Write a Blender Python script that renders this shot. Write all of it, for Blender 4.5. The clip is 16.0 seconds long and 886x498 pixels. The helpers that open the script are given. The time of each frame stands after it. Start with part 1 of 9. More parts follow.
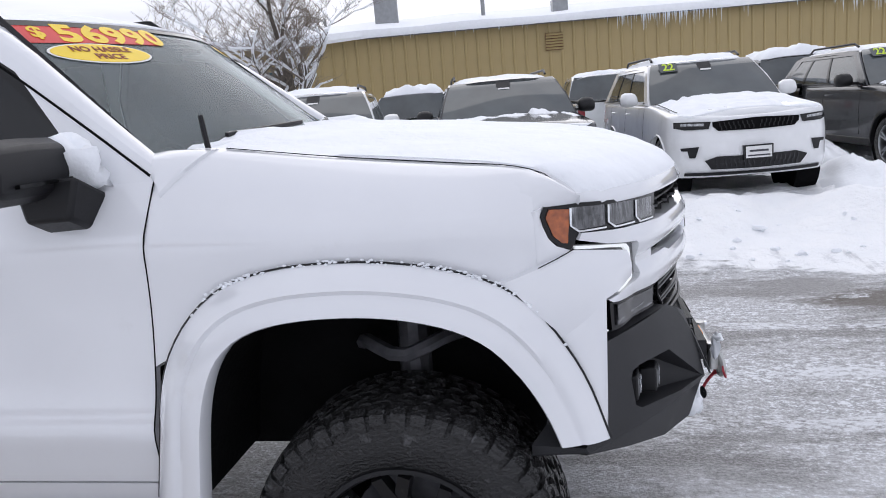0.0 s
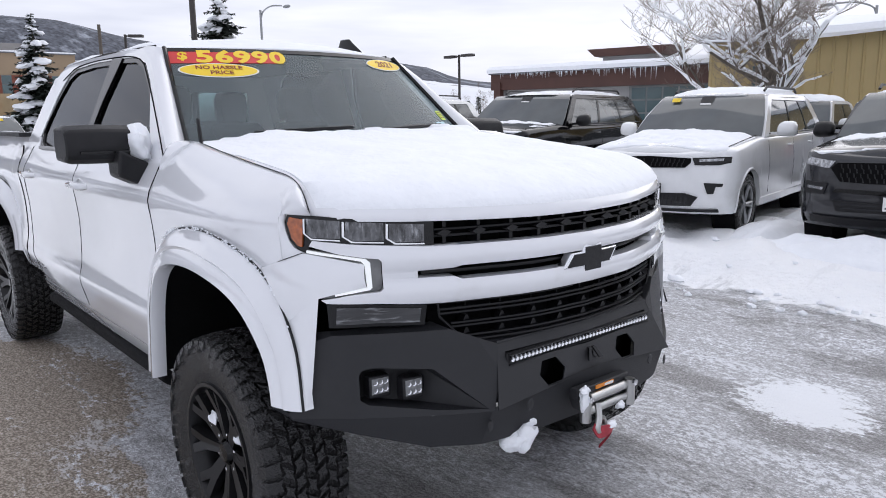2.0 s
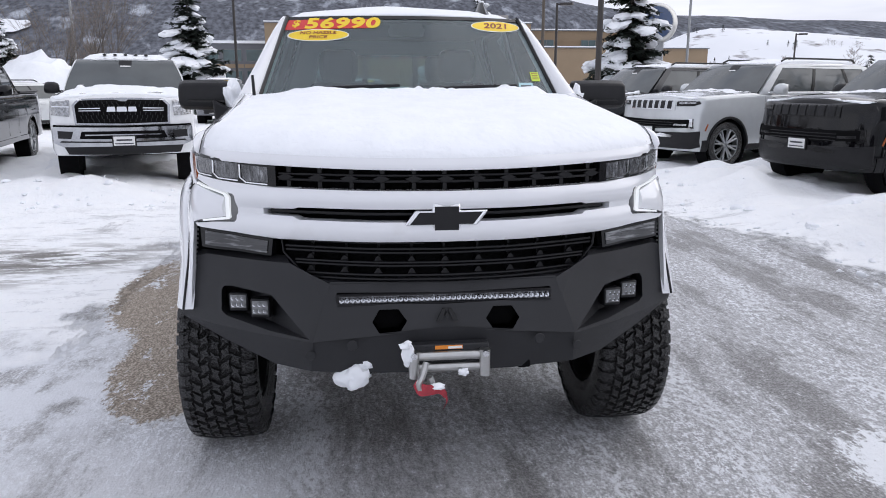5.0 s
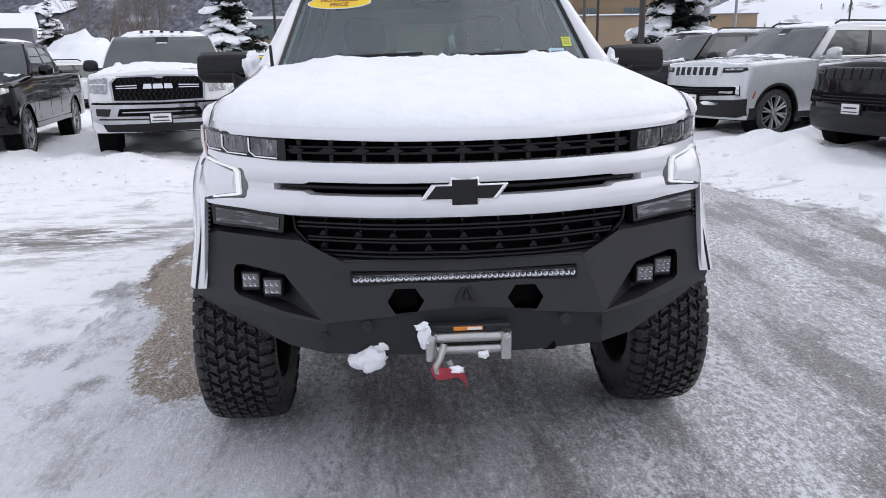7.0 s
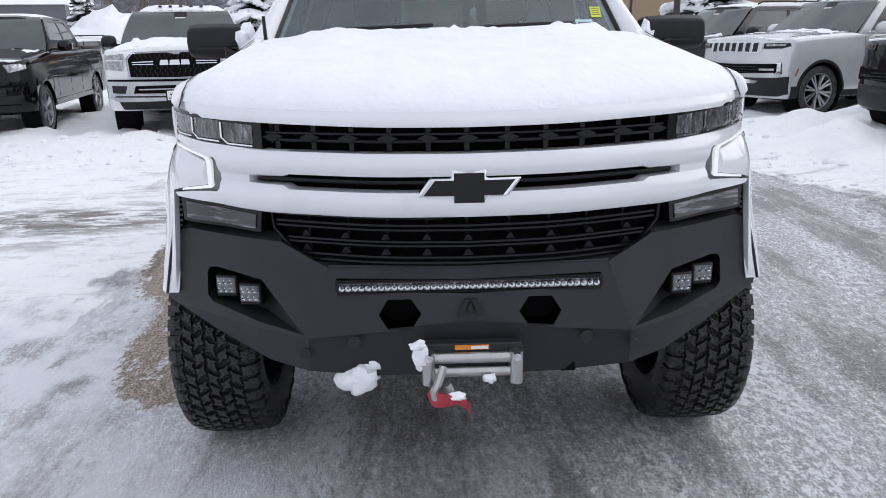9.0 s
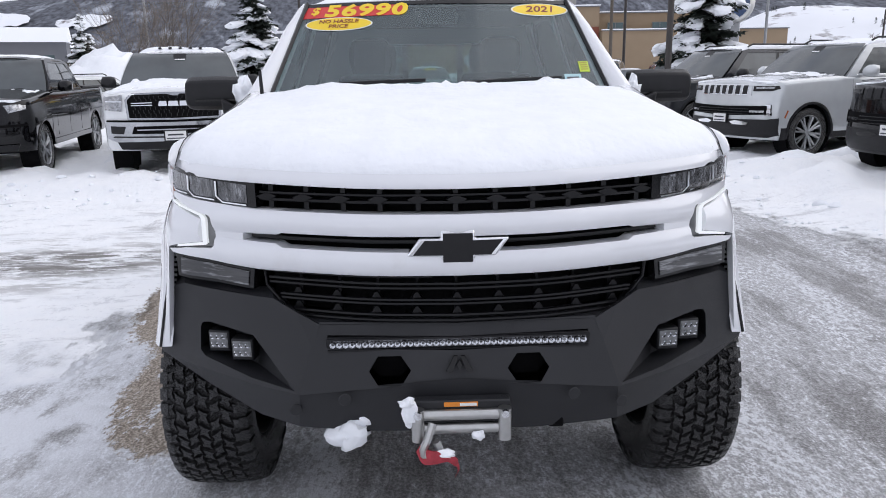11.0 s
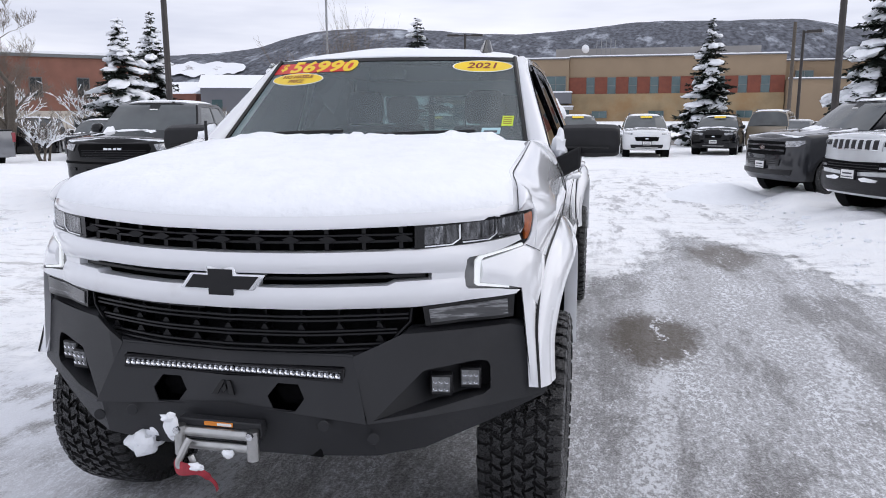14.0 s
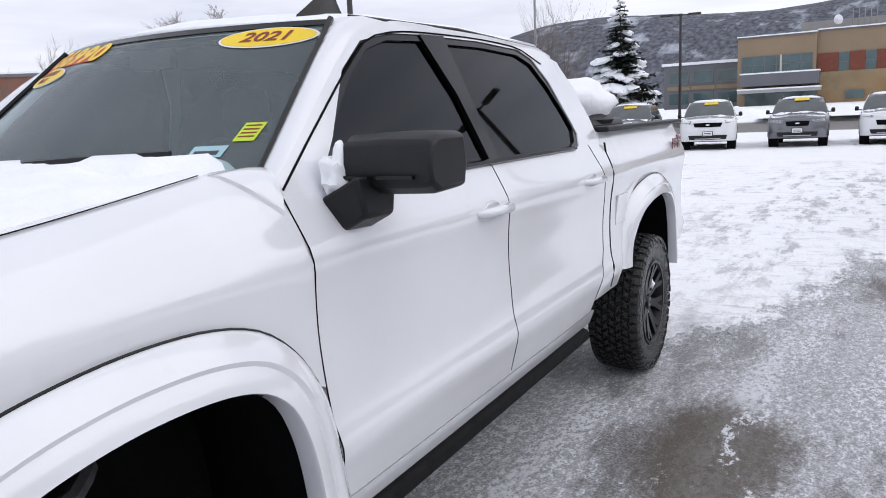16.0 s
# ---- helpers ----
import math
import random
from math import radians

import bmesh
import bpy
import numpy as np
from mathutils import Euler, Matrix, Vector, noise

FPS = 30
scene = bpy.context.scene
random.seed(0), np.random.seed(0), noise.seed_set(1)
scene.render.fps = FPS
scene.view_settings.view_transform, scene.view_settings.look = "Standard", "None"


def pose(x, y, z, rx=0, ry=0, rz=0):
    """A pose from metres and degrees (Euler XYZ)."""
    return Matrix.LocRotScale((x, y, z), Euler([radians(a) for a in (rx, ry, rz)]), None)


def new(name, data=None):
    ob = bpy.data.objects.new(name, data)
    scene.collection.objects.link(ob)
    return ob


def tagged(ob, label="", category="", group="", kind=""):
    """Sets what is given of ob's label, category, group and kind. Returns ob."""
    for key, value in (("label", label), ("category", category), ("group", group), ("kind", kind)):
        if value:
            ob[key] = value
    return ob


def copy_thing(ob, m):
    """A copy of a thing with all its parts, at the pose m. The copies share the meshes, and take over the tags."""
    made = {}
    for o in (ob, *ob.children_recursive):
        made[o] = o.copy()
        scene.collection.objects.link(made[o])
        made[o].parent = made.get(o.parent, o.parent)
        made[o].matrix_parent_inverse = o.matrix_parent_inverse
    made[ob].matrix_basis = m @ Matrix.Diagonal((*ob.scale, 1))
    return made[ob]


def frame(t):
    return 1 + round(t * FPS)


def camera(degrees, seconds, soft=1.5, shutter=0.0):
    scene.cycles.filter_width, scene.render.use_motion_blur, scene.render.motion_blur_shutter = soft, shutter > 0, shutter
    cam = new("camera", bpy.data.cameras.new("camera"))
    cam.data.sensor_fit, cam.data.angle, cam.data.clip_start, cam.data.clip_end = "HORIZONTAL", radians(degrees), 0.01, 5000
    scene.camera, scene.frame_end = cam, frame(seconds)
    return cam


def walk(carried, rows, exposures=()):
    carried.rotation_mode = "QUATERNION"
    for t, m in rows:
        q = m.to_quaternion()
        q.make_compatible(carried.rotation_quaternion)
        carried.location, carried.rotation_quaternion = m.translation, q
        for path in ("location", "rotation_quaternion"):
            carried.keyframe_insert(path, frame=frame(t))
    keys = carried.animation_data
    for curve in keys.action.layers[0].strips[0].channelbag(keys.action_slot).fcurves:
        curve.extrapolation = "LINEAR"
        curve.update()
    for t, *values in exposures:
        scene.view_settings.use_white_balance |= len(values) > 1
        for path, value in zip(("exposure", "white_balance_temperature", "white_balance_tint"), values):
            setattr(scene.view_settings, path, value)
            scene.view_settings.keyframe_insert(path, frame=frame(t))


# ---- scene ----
cam = camera(62.3, 16.0, soft=0.95)
METRES, EYE, TILT, LEAN, TURN = 8.523*1.12, 1.5*1.12, 0.0, 0.0, 10.1
ROWS = [
    (0.0, 0.0, 0.0, 0.0, -1.0, -11.38, 4.97),
    (0.5, 0.0634, 0.0032, -0.0006, 9.6, -10.91, 3.74),
    (1.0, 0.1213, 0.0061, 0.0007, 20.48, -10.67, 2.86),
    (1.5, 0.1736, 0.0215, 0.001, 30.61, -10.51, 2.02),
    (2.0, 0.2233, 0.0397, 0.0017, 39.55, -10.28, 0.84),
    (2.5, 0.2609, 0.0752, 0.0008, 48.22, -10.25, -0.49),
    (3.0, 0.2966, 0.115, 0.0002, 57.71, -10.51, -1.0),
    (3.5, 0.3207, 0.1573, -0.0025, 65.24, -10.27, -1.16),
    (6.0, 0.3539, 0.2072, -0.0032, 74.57, -13.62, 0.81),
    (6.5, 0.3483, 0.2086, -0.004, 75.32, -14.05, 1.05),
    (7.0, 0.3383, 0.2166, -0.0058, 76.21, -14.6, 1.08),
    (7.5, 0.3279, 0.2281, -0.0055, 77.32, -15.22, 1.04),
    (8.0, 0.3106, 0.2321, -0.0067, 78.2, -15.76, 0.94),
    (10.5, 0.2992, 0.2354, -0.008, 78.4, -16.58, 1.14),
    (11.0, 0.3044, 0.2359, 0.0004, 78.22, -13.57, 0.95),
    (11.5, 0.335, 0.2379, 0.0076, 79.14, -9.78, 0.74),
    (12.0, 0.3628, 0.2392, 0.008, 79.77, -8.46, 0.73),
    (12.5, 0.38, 0.2412, 0.0058, 80.7, -8.57, 1.03),
    (13.0, 0.3822, 0.2724, 0.0024, 83.44, -8.86, 1.17),
    (13.5, 0.3664, 0.314, 0.0019, 87.57, -9.3, 0.8),
    (14.0, 0.3338, 0.3666, 0.0025, 91.84, -9.98, 0.11),
    (14.5, 0.2952, 0.4171, 0.0033, 95.85, -10.6, -0.15),
    (15.0, 0.2437, 0.4576, 0.0024, 99.75, -10.79, 0.3),
    (15.5, 0.1857, 0.4972, 0.0018, 104.18, -10.72, 1.32),
    (16.0, 0.1221, 0.5163, 0.0032, 109.48, -10.08, 2.62),
]
walk(cam, [(t, pose(0.49, -2.822, EYE, TILT, LEAN, TURN) @ pose(METRES * x, METRES * y, METRES * z, 90 + pitch, roll, yaw)) for t, x, y, z, yaw, pitch, roll in ROWS])

# ---- daylight: overcast winter sky, sun low behind the cloud ----
SUN_EL, SUN_AZ = radians(38), radians(-15)
world = bpy.data.worlds.new("overcast_sky")
scene.world = world
world.use_nodes = True
wt = world.node_tree
wt.nodes.clear()
w_out = wt.nodes.new("ShaderNodeOutputWorld")
w_bg = wt.nodes.new("ShaderNodeBackground")
w_sky = wt.nodes.new("ShaderNodeTexSky")
w_sky.sky_type = "NISHITA"
w_sky.sun_disc = False
w_sky.sun_elevation, w_sky.sun_rotation = SUN_EL, SUN_AZ
w_sky.air_density, w_sky.dust_density = 1.0, 2.0
w_tc = wt.nodes.new("ShaderNodeTexCoord")
w_map = wt.nodes.new("ShaderNodeMapping")
w_map.inputs["Scale"].default_value = (1.0, 1.0, 7.0)
w_noise = wt.nodes.new("ShaderNodeTexNoise")
w_noise.inputs["Scale"].default_value = 1.6
w_noise.inputs["Detail"].default_value = 5.0
w_noise.inputs["Roughness"].default_value = 0.55
w_ramp = wt.nodes.new("ShaderNodeValToRGB")
w_ramp.color_ramp.elements[0].position, w_ramp.color_ramp.elements[0].color = 0.36, (6.7, 7.0, 8.4, 1)
w_ramp.color_ramp.elements[1].position, w_ramp.color_ramp.elements[1].color = 0.60, (9.7, 9.85, 10.9, 1)
w_mix = wt.nodes.new("ShaderNodeMix")
w_mix.data_type = "RGBA"
w_mix.inputs[0].default_value = 0.93
wt.links.new(w_tc.outputs["Generated"], w_map.inputs["Vector"])
wt.links.new(w_map.outputs["Vector"], w_noise.inputs["Vector"])
wt.links.new(w_noise.outputs["Fac"], w_ramp.inputs["Fac"])
wt.links.new(w_sky.outputs["Color"], w_mix.inputs[6])
wt.links.new(w_ramp.outputs["Color"], w_mix.inputs[7])
wt.links.new(w_mix.outputs[2], w_bg.inputs["Color"])
w_bg.inputs["Strength"].default_value = 0.106
wt.links.new(w_bg.outputs["Background"], w_out.inputs["Surface"])

sun_data = bpy.data.lights.new("sun", "SUN")
sun_data.energy, sun_data.angle, sun_data.color = 1.0, radians(80), (1.0, 0.97, 0.95)
sun = new("sun", sun_data)
sun.rotation_euler = (radians(90) - SUN_EL, 0, radians(180) - SUN_AZ)

# ---- materials ----
def material(name, base, rough=0.5, metal=0.0, vary=0.06, scale=6.0, bump=0.0, bscale=40.0, coat=0.0, spec=0.5, second=None, mix_lo=0.45, mix_hi=0.6, mscale=2.0, stretch=None, random_tint=0.0, emit=None):
    """Base colour with fine variation, an optional second colour in patches, and fine relief; object-space, metres."""
    m = bpy.data.materials.new(name)
    m.use_nodes = True
    nt = m.node_tree
    b = nt.nodes["Principled BSDF"]
    b.inputs["Roughness"].default_value, b.inputs["Metallic"].default_value = rough, metal
    b.inputs["Specular IOR Level"].default_value = spec
    if coat:
        b.inputs["Coat Weight"].default_value, b.inputs["Coat Roughness"].default_value = coat, 0.04
    tc = nt.nodes.new("ShaderNodeTexCoord")
    mp = nt.nodes.new("ShaderNodeMapping")
    if stretch:
        mp.inputs["Scale"].default_value = stretch
    nt.links.new(tc.outputs["Object"], mp.inputs["Vector"])
    n1 = nt.nodes.new("ShaderNodeTexNoise")
    n1.inputs["Scale"].default_value, n1.inputs["Detail"].default_value = scale, 6
    nt.links.new(mp.outputs["Vector"], n1.inputs["Vector"])
    rp = nt.nodes.new("ShaderNodeValToRGB")
    rp.color_ramp.elements[0].position, rp.color_ramp.elements[1].position = 0.3, 0.7
    lo = [max(0, c * (1 - vary)) for c in base]
    hi = [min(1, c * (1 + vary)) for c in base]
    rp.color_ramp.elements[0].color, rp.color_ramp.elements[1].color = (*lo, 1), (*hi, 1)
    nt.links.new(n1.outputs["Fac"], rp.inputs["Fac"])
    colour = rp.outputs["Color"]
    if second:
        n2 = nt.nodes.new("ShaderNodeTexNoise")
        n2.inputs["Scale"].default_value, n2.inputs["Detail"].default_value = mscale, 8
        n2.inputs["Roughness"].default_value = 0.62
        nt.links.new(mp.outputs["Vector"], n2.inputs["Vector"])
        mr = nt.nodes.new("ShaderNodeMapRange")
        mr.inputs["From Min"].default_value, mr.inputs["From Max"].default_value = mix_lo, mix_hi
        nt.links.new(n2.outputs["Fac"], mr.inputs["Value"])
        mx = nt.nodes.new("ShaderNodeMix")
        mx.data_type = "RGBA"
        nt.links.new(mr.outputs["Result"], mx.inputs[0])
        nt.links.new(colour, mx.inputs[6])
        mx.inputs[7].default_value = (*second, 1)
        colour = mx.outputs[2]
    if random_tint:
        oi = nt.nodes.new("ShaderNodeObjectInfo")
        hs = nt.nodes.new("ShaderNodeHueSaturation")
        m2 = nt.nodes.new("ShaderNodeMapRange")
        m2.inputs["To Min"].default_value, m2.inputs["To Max"].default_value = 1 - random_tint, 1 + random_tint
        nt.links.new(oi.outputs["Random"], m2.inputs["Value"])
        nt.links.new(m2.outputs["Result"], hs.inputs["Value"])
        nt.links.new(colour, hs.inputs["Color"])
        colour = hs.outputs["Color"]
    nt.links.new(colour, b.inputs["Base Color"])
    if bump:
        n3 = nt.nodes.new("ShaderNodeTexNoise")
        n3.inputs["Scale"].default_value, n3.inputs["Detail"].default_value = bscale, 5
        nt.links.new(mp.outputs["Vector"], n3.inputs["Vector"])
        bp = nt.nodes.new("ShaderNodeBump")
        bp.inputs["Strength"].default_value, bp.inputs["Distance"].default_value = bump, 0.02
        nt.links.new(n3.outputs["Fac"], bp.inputs["Height"])
        nt.links.new(bp.outputs["Normal"], b.inputs["Normal"])
    if emit:
        b.inputs["Emission Color"].default_value = (*emit[:3], 1)
        b.inputs["Emission Strength"].default_value = emit[3]
    return m


def glass_material(name, tint, through_share=0.6, rough=0.02, film=0.0):
    """Tinted pane: part clear, part dark tint, with a Fresnel gloss."""
    m = bpy.data.materials.new(name)
    m.use_nodes = True
    nt = m.node_tree
    nt.nodes.clear()
    out = nt.nodes.new("ShaderNodeOutputMaterial")
    tr = nt.nodes.new("ShaderNodeBsdfTransparent")
    tr.inputs["Color"].default_value = (*[c * through_share for c in tint], 1)
    gl = nt.nodes.new("ShaderNodeBsdfGlossy")
    gl.inputs["Roughness"].default_value = rough
    gl.inputs["Color"].default_value = (0.95, 0.97, 1.0, 1)
    lw = nt.nodes.new("ShaderNodeLayerWeight")
    lw.inputs["Blend"].default_value = 0.5
    pw = nt.nodes.new("ShaderNodeMath")
    pw.operation = "POWER"
    pw.inputs[1].default_value = 5.0
    nt.links.new(lw.outputs["Facing"], pw.inputs[0])
    fr = nt.nodes.new("ShaderNodeMapRange")
    fr.inputs["To Min"].default_value, fr.inputs["To Max"].default_value = 0.045, 0.6
    nt.links.new(pw.outputs[0], fr.inputs["Value"])
    mx = nt.nodes.new("ShaderNodeMixShader")
    nt.links.new(fr.outputs["Result"], mx.inputs["Fac"])
    nt.links.new(tr.outputs["BSDF"], mx.inputs[1])
    nt.links.new(gl.outputs["BSDF"], mx.inputs[2])
    if film:
        # road film on the pane, with the sky's sheen put in as diffuse grey-teal
        df = nt.nodes.new("ShaderNodeBsdfDiffuse")
        df.inputs["Color"].default_value = (0.345, 0.405, 0.42, 1)
        ns = nt.nodes.new("ShaderNodeTexNoise")
        ns.inputs["Scale"].default_value, ns.inputs["Detail"].default_value = 3.0, 6
        mr = nt.nodes.new("ShaderNodeMapRange")
        mr.inputs["To Min"].default_value, mr.inputs["To Max"].default_value = film * 0.6, film * 1.4
        m2 = nt.nodes.new("ShaderNodeMixShader")
        nt.links.new(ns.outputs["Fac"], mr.inputs["Value"])
        nt.links.new(mr.outputs["Result"], m2.inputs["Fac"])
        nt.links.new(mx.outputs["Shader"], m2.inputs[1])
        nt.links.new(df.outputs["BSDF"], m2.inputs[2])
        nt.links.new(m2.outputs["Shader"], out.inputs["Surface"])
        return m
    nt.links.new(mx.outputs["Shader"], out.inputs["Surface"])
    return m


WHITE = material("white_car_paint", (0.76, 0.77, 0.795), 0.13, vary=0.02, scale=3, coat=1.0, second=(0.66, 0.66, 0.66), mix_lo=0.62, mix_hi=0.9, mscale=5)
SNOW = material("fresh_snow", (0.88, 0.90, 0.93), 0.7, vary=0.025, scale=9, bump=0.35, bscale=30, spec=0.3)
RUBBER = material("tyre_rubber", (0.008, 0.008, 0.0085), 0.20, spec=0.6, vary=0.3, scale=14, bump=0.7, bscale=110, second=(0.075, 0.075, 0.078), mix_lo=0.60, mix_hi=0.74, mscale=18)
BLACK_PLASTIC = material("black_moulded_plastic", (0.010, 0.010, 0.0115), 0.42, spec=0.32, vary=0.15, scale=20, bump=0.12, bscale=400)
BLACK_GLOSS = material("gloss_black_trim", (0.004, 0.004, 0.0045), 0.14, vary=0.1, spec=0.35)
# Near-black for liners; the shade of wells and openings is in the colour too.
LINER = material("liner_and_recess_shade", (0.0035, 0.0035, 0.004), 0.9, spec=0.12, vary=0.3, scale=8, bump=0.2)
STEEL = material("powder_coated_steel", (0.0165, 0.017, 0.0195), 0.50, spec=0.4, vary=0.10, scale=5, bump=0.18, bscale=600, second=(0.030, 0.030, 0.033), mix_lo=0.5, mix_hi=0.8, mscale=3)
CHROME = material("chrome", (0.78, 0.79, 0.81), 0.08, metal=1.0, vary=0.03)
# Chrome with its colour darkened to stand for dark surroundings mirrored in it.
CHROME_TRIM = material("darkened_chrome_trim", (0.40, 0.41, 0.43), 0.10, metal=1.0, vary=0.2, scale=5)
ALU = material("brushed_aluminium", (0.50, 0.50, 0.49), 0.32, metal=1.0, vary=0.08, scale=30)
DARK_ALLOY = material("black_alloy_wheel", (0.009, 0.009, 0.010), 0.32, spec=0.35, vary=0.2, scale=12, second=(0.10, 0.10, 0.10), mix_lo=0.62, mix_hi=0.8, mscale=9)
ALLOY = material("silver_alloy_wheel", (0.36, 0.37, 0.38), 0.3, metal=0.8, vary=0.1, scale=12)
AMBER = material("amber_reflector", (0.34, 0.075, 0.010), 0.16, vary=0.35, scale=55, coat=0.8)
LAMP_DARK = material("smoked_lamp_housing", (0.006, 0.006, 0.007), 0.16, vary=0.3, spec=0.35)
LAMP_CLEAR = material("lamp_reflector", (0.34, 0.345, 0.355), 0.12, metal=0.85, vary=0.5, scale=26, coat=0.5)
DRL = material("daytime_light_strip", (0.6, 0.62, 0.64), 0.2, emit=(0.95, 0.98, 1.0, 0.45))
LED = material("led_emitter", (0.55, 0.56, 0.55), 0.15, vary=0.2, scale=200, coat=0.5)
RED = material("red_strap", (0.35, 0.03, 0.045), 0.6, vary=0.25, scale=40)
STICKER_RED = material("red_sticker_vinyl", (0.62, 0.03, 0.03), 0.4, vary=0.04)
STICKER_YELLOW = material("yellow_sticker_vinyl", (0.85, 0.60, 0.02), 0.4, vary=0.05)
STICKER_WHITE = material("white_sticker_vinyl", (0.80, 0.80, 0.78), 0.4, vary=0.04)
STICKER_INK = material("dark_red_ink", (0.22, 0.03, 0.02), 0.5, vary=0.05)
STICKER_LIME = material("lime_sticker", (0.55, 0.72, 0.04), 0.4, vary=0.06)
STICKER_BLUE = material("pale_blue_sticker", (0.35, 0.55, 0.60), 0.4, vary=0.06)
ORANGE = material("orange_label", (0.75, 0.25, 0.03), 0.4, vary=0.05)
INTERIOR = material("dark_cabin_trim", (0.013, 0.0135, 0.014), 0.7, vary=0.15, scale=10)
SEAT = material("black_seat_cloth", (0.011, 0.0115, 0.012), 0.8, vary=0.2, scale=30)
SCREEN_GLASS = glass_material("windscreen_glass", (0.80, 0.94, 0.93), 0.88, film=0.24)
REAR_GLASS = glass_material("rear_cab_glass", (0.80, 0.95, 0.94), 0.60)
TINT_GLASS = glass_material("tinted_side_glass", (0.30, 0.32, 0.33), 0.35)
CAR_GLASS = material("dark_car_glass", (0.060, 0.070, 0.073), 0.04, vary=0.35, scale=1.2, spec=0.9)
BLD_GLASS = material("office_window_glass", (0.045, 0.085, 0.092), 0.06, vary=0.25, scale=0.6, spec=0.8)
DIM_GLASS = material("unlit_window_glass", (0.020, 0.026, 0.028), 0.25, vary=0.25, scale=0.6, spec=0.4)
P_BLACK = material("black_car_paint", (0.0035, 0.0035, 0.0045), 0.06, vary=0.1, spec=0.38)
P_DARKGREY = material("dark_grey_car_paint", (0.030, 0.032, 0.036), 0.22, metal=0.2, vary=0.06, coat=0.4)
P_CHAR = material("charcoal_car_paint", (0.024, 0.025, 0.029), 0.12, vary=0.06, coat=0.3)
P_SILVER = material("silver_car_paint", (0.58, 0.60, 0.61), 0.24, metal=0.3, vary=0.04, coat=1.0)
P_GREY = material("grey_car_paint", (0.16, 0.165, 0.18), 0.24, metal=0.4, vary=0.05, coat=1.0)
P_WHITE = material("white_suv_paint", (0.76, 0.77, 0.78), 0.24, vary=0.03, coat=1.0, second=(0.58, 0.58, 0.57), mix_lo=0.55, mix_hi=0.8, mscale=1.6)
P_TAN = material("tan_car_paint", (0.30, 0.25, 0.18), 0.3, vary=0.05, coat=1.0)
P_RED = material("dark_red_car_paint", (0.22, 0.02, 0.03), 0.25, vary=0.05, coat=1.0)
P_BLUE = material("blue_car_paint", (0.03, 0.06, 0.14), 0.25, vary=0.05, coat=1.0)
PLATE = material("white_number_plate", (0.75, 0.75, 0.74), 0.4, vary=0.05)
PLATE_INK = material("plate_print", (0.05, 0.05, 0.06), 0.5)
BARK = material("grey_bark", (0.10, 0.085, 0.07), 0.9, vary=0.3, scale=20, bump=0.5, bscale=30)
TWIG = material("brown_twigs", (0.18, 0.150, 0.125), 0.9, vary=0.3, scale=20)
NEEDLE = material("spruce_needles", (0.014, 0.022, 0.016), 0.8, vary=0.4, scale=8)
POLE_MAT = material("dark_brown_pole", (0.035, 0.03, 0.028), 0.5, vary=0.2, scale=3)
GALV = material("galvanised_steel", (0.30, 0.31, 0.32), 0.45, metal=0.7, vary=0.1)
TAN_METAL = material("tan_ribbed_sheet_metal", (0.36, 0.275, 0.125), 0.5, vary=0.06, scale=1.2, second=(0.29, 0.225, 0.11), mix_lo=0.5, mix_hi=0.8, mscale=0.7, stretch=(1, 1, 0.3))
TAN_STUCCO = material("tan_stucco", (0.275, 0.205, 0.135), 0.85, vary=0.06, scale=0.4, bump=0.1)
BUFF_STONE = material("buff_stone_veneer", (0.30, 0.225, 0.13), 0.85, vary=0.2, scale=0.5, second=(0.28, 0.17, 0.08), mix_lo=0.45, mix_hi=0.7, mscale=0.35)
BRICK_RED = material("red_brick", (0.20, 0.062, 0.038), 0.85, vary=0.12, scale=0.8, second=(0.15, 0.045, 0.03), mix_lo=0.4, mix_hi=0.7, mscale=1.5)
BRICK_ORANGE = material("orange_brick", (0.215, 0.098, 0.070), 0.85, vary=0.15, scale=0.8)
BROWN_FASCIA = material("red_brown_fascia", (0.075, 0.032, 0.024), 0.6, vary=0.15, scale=1.0)
GREY_PANEL = material("grey_metal_panel", (0.13, 0.135, 0.15), 0.5, vary=0.06, scale=0.5)
PALE_WALL = material("pale_grey_wall", (0.34, 0.34, 0.34), 0.8, vary=0.08, scale=0.5)
CREAM = material("cream_base_course", (0.50, 0.46, 0.40), 0.8, vary=0.08)
FRAME_MAT = material("window_frame_metal", (0.16, 0.17, 0.17), 0.4, metal=0.5)
WOOD = material("weathered_wood", (0.16, 0.085, 0.045), 0.8, vary=0.2, scale=6)
CONCRETE = material("damp_concrete", (0.20, 0.20, 0.195), 0.8, vary=0.15, scale=2)
ICE = material("icicle_ice", (0.75, 0.80, 0.84), 0.12, vary=0.05, spec=0.6)

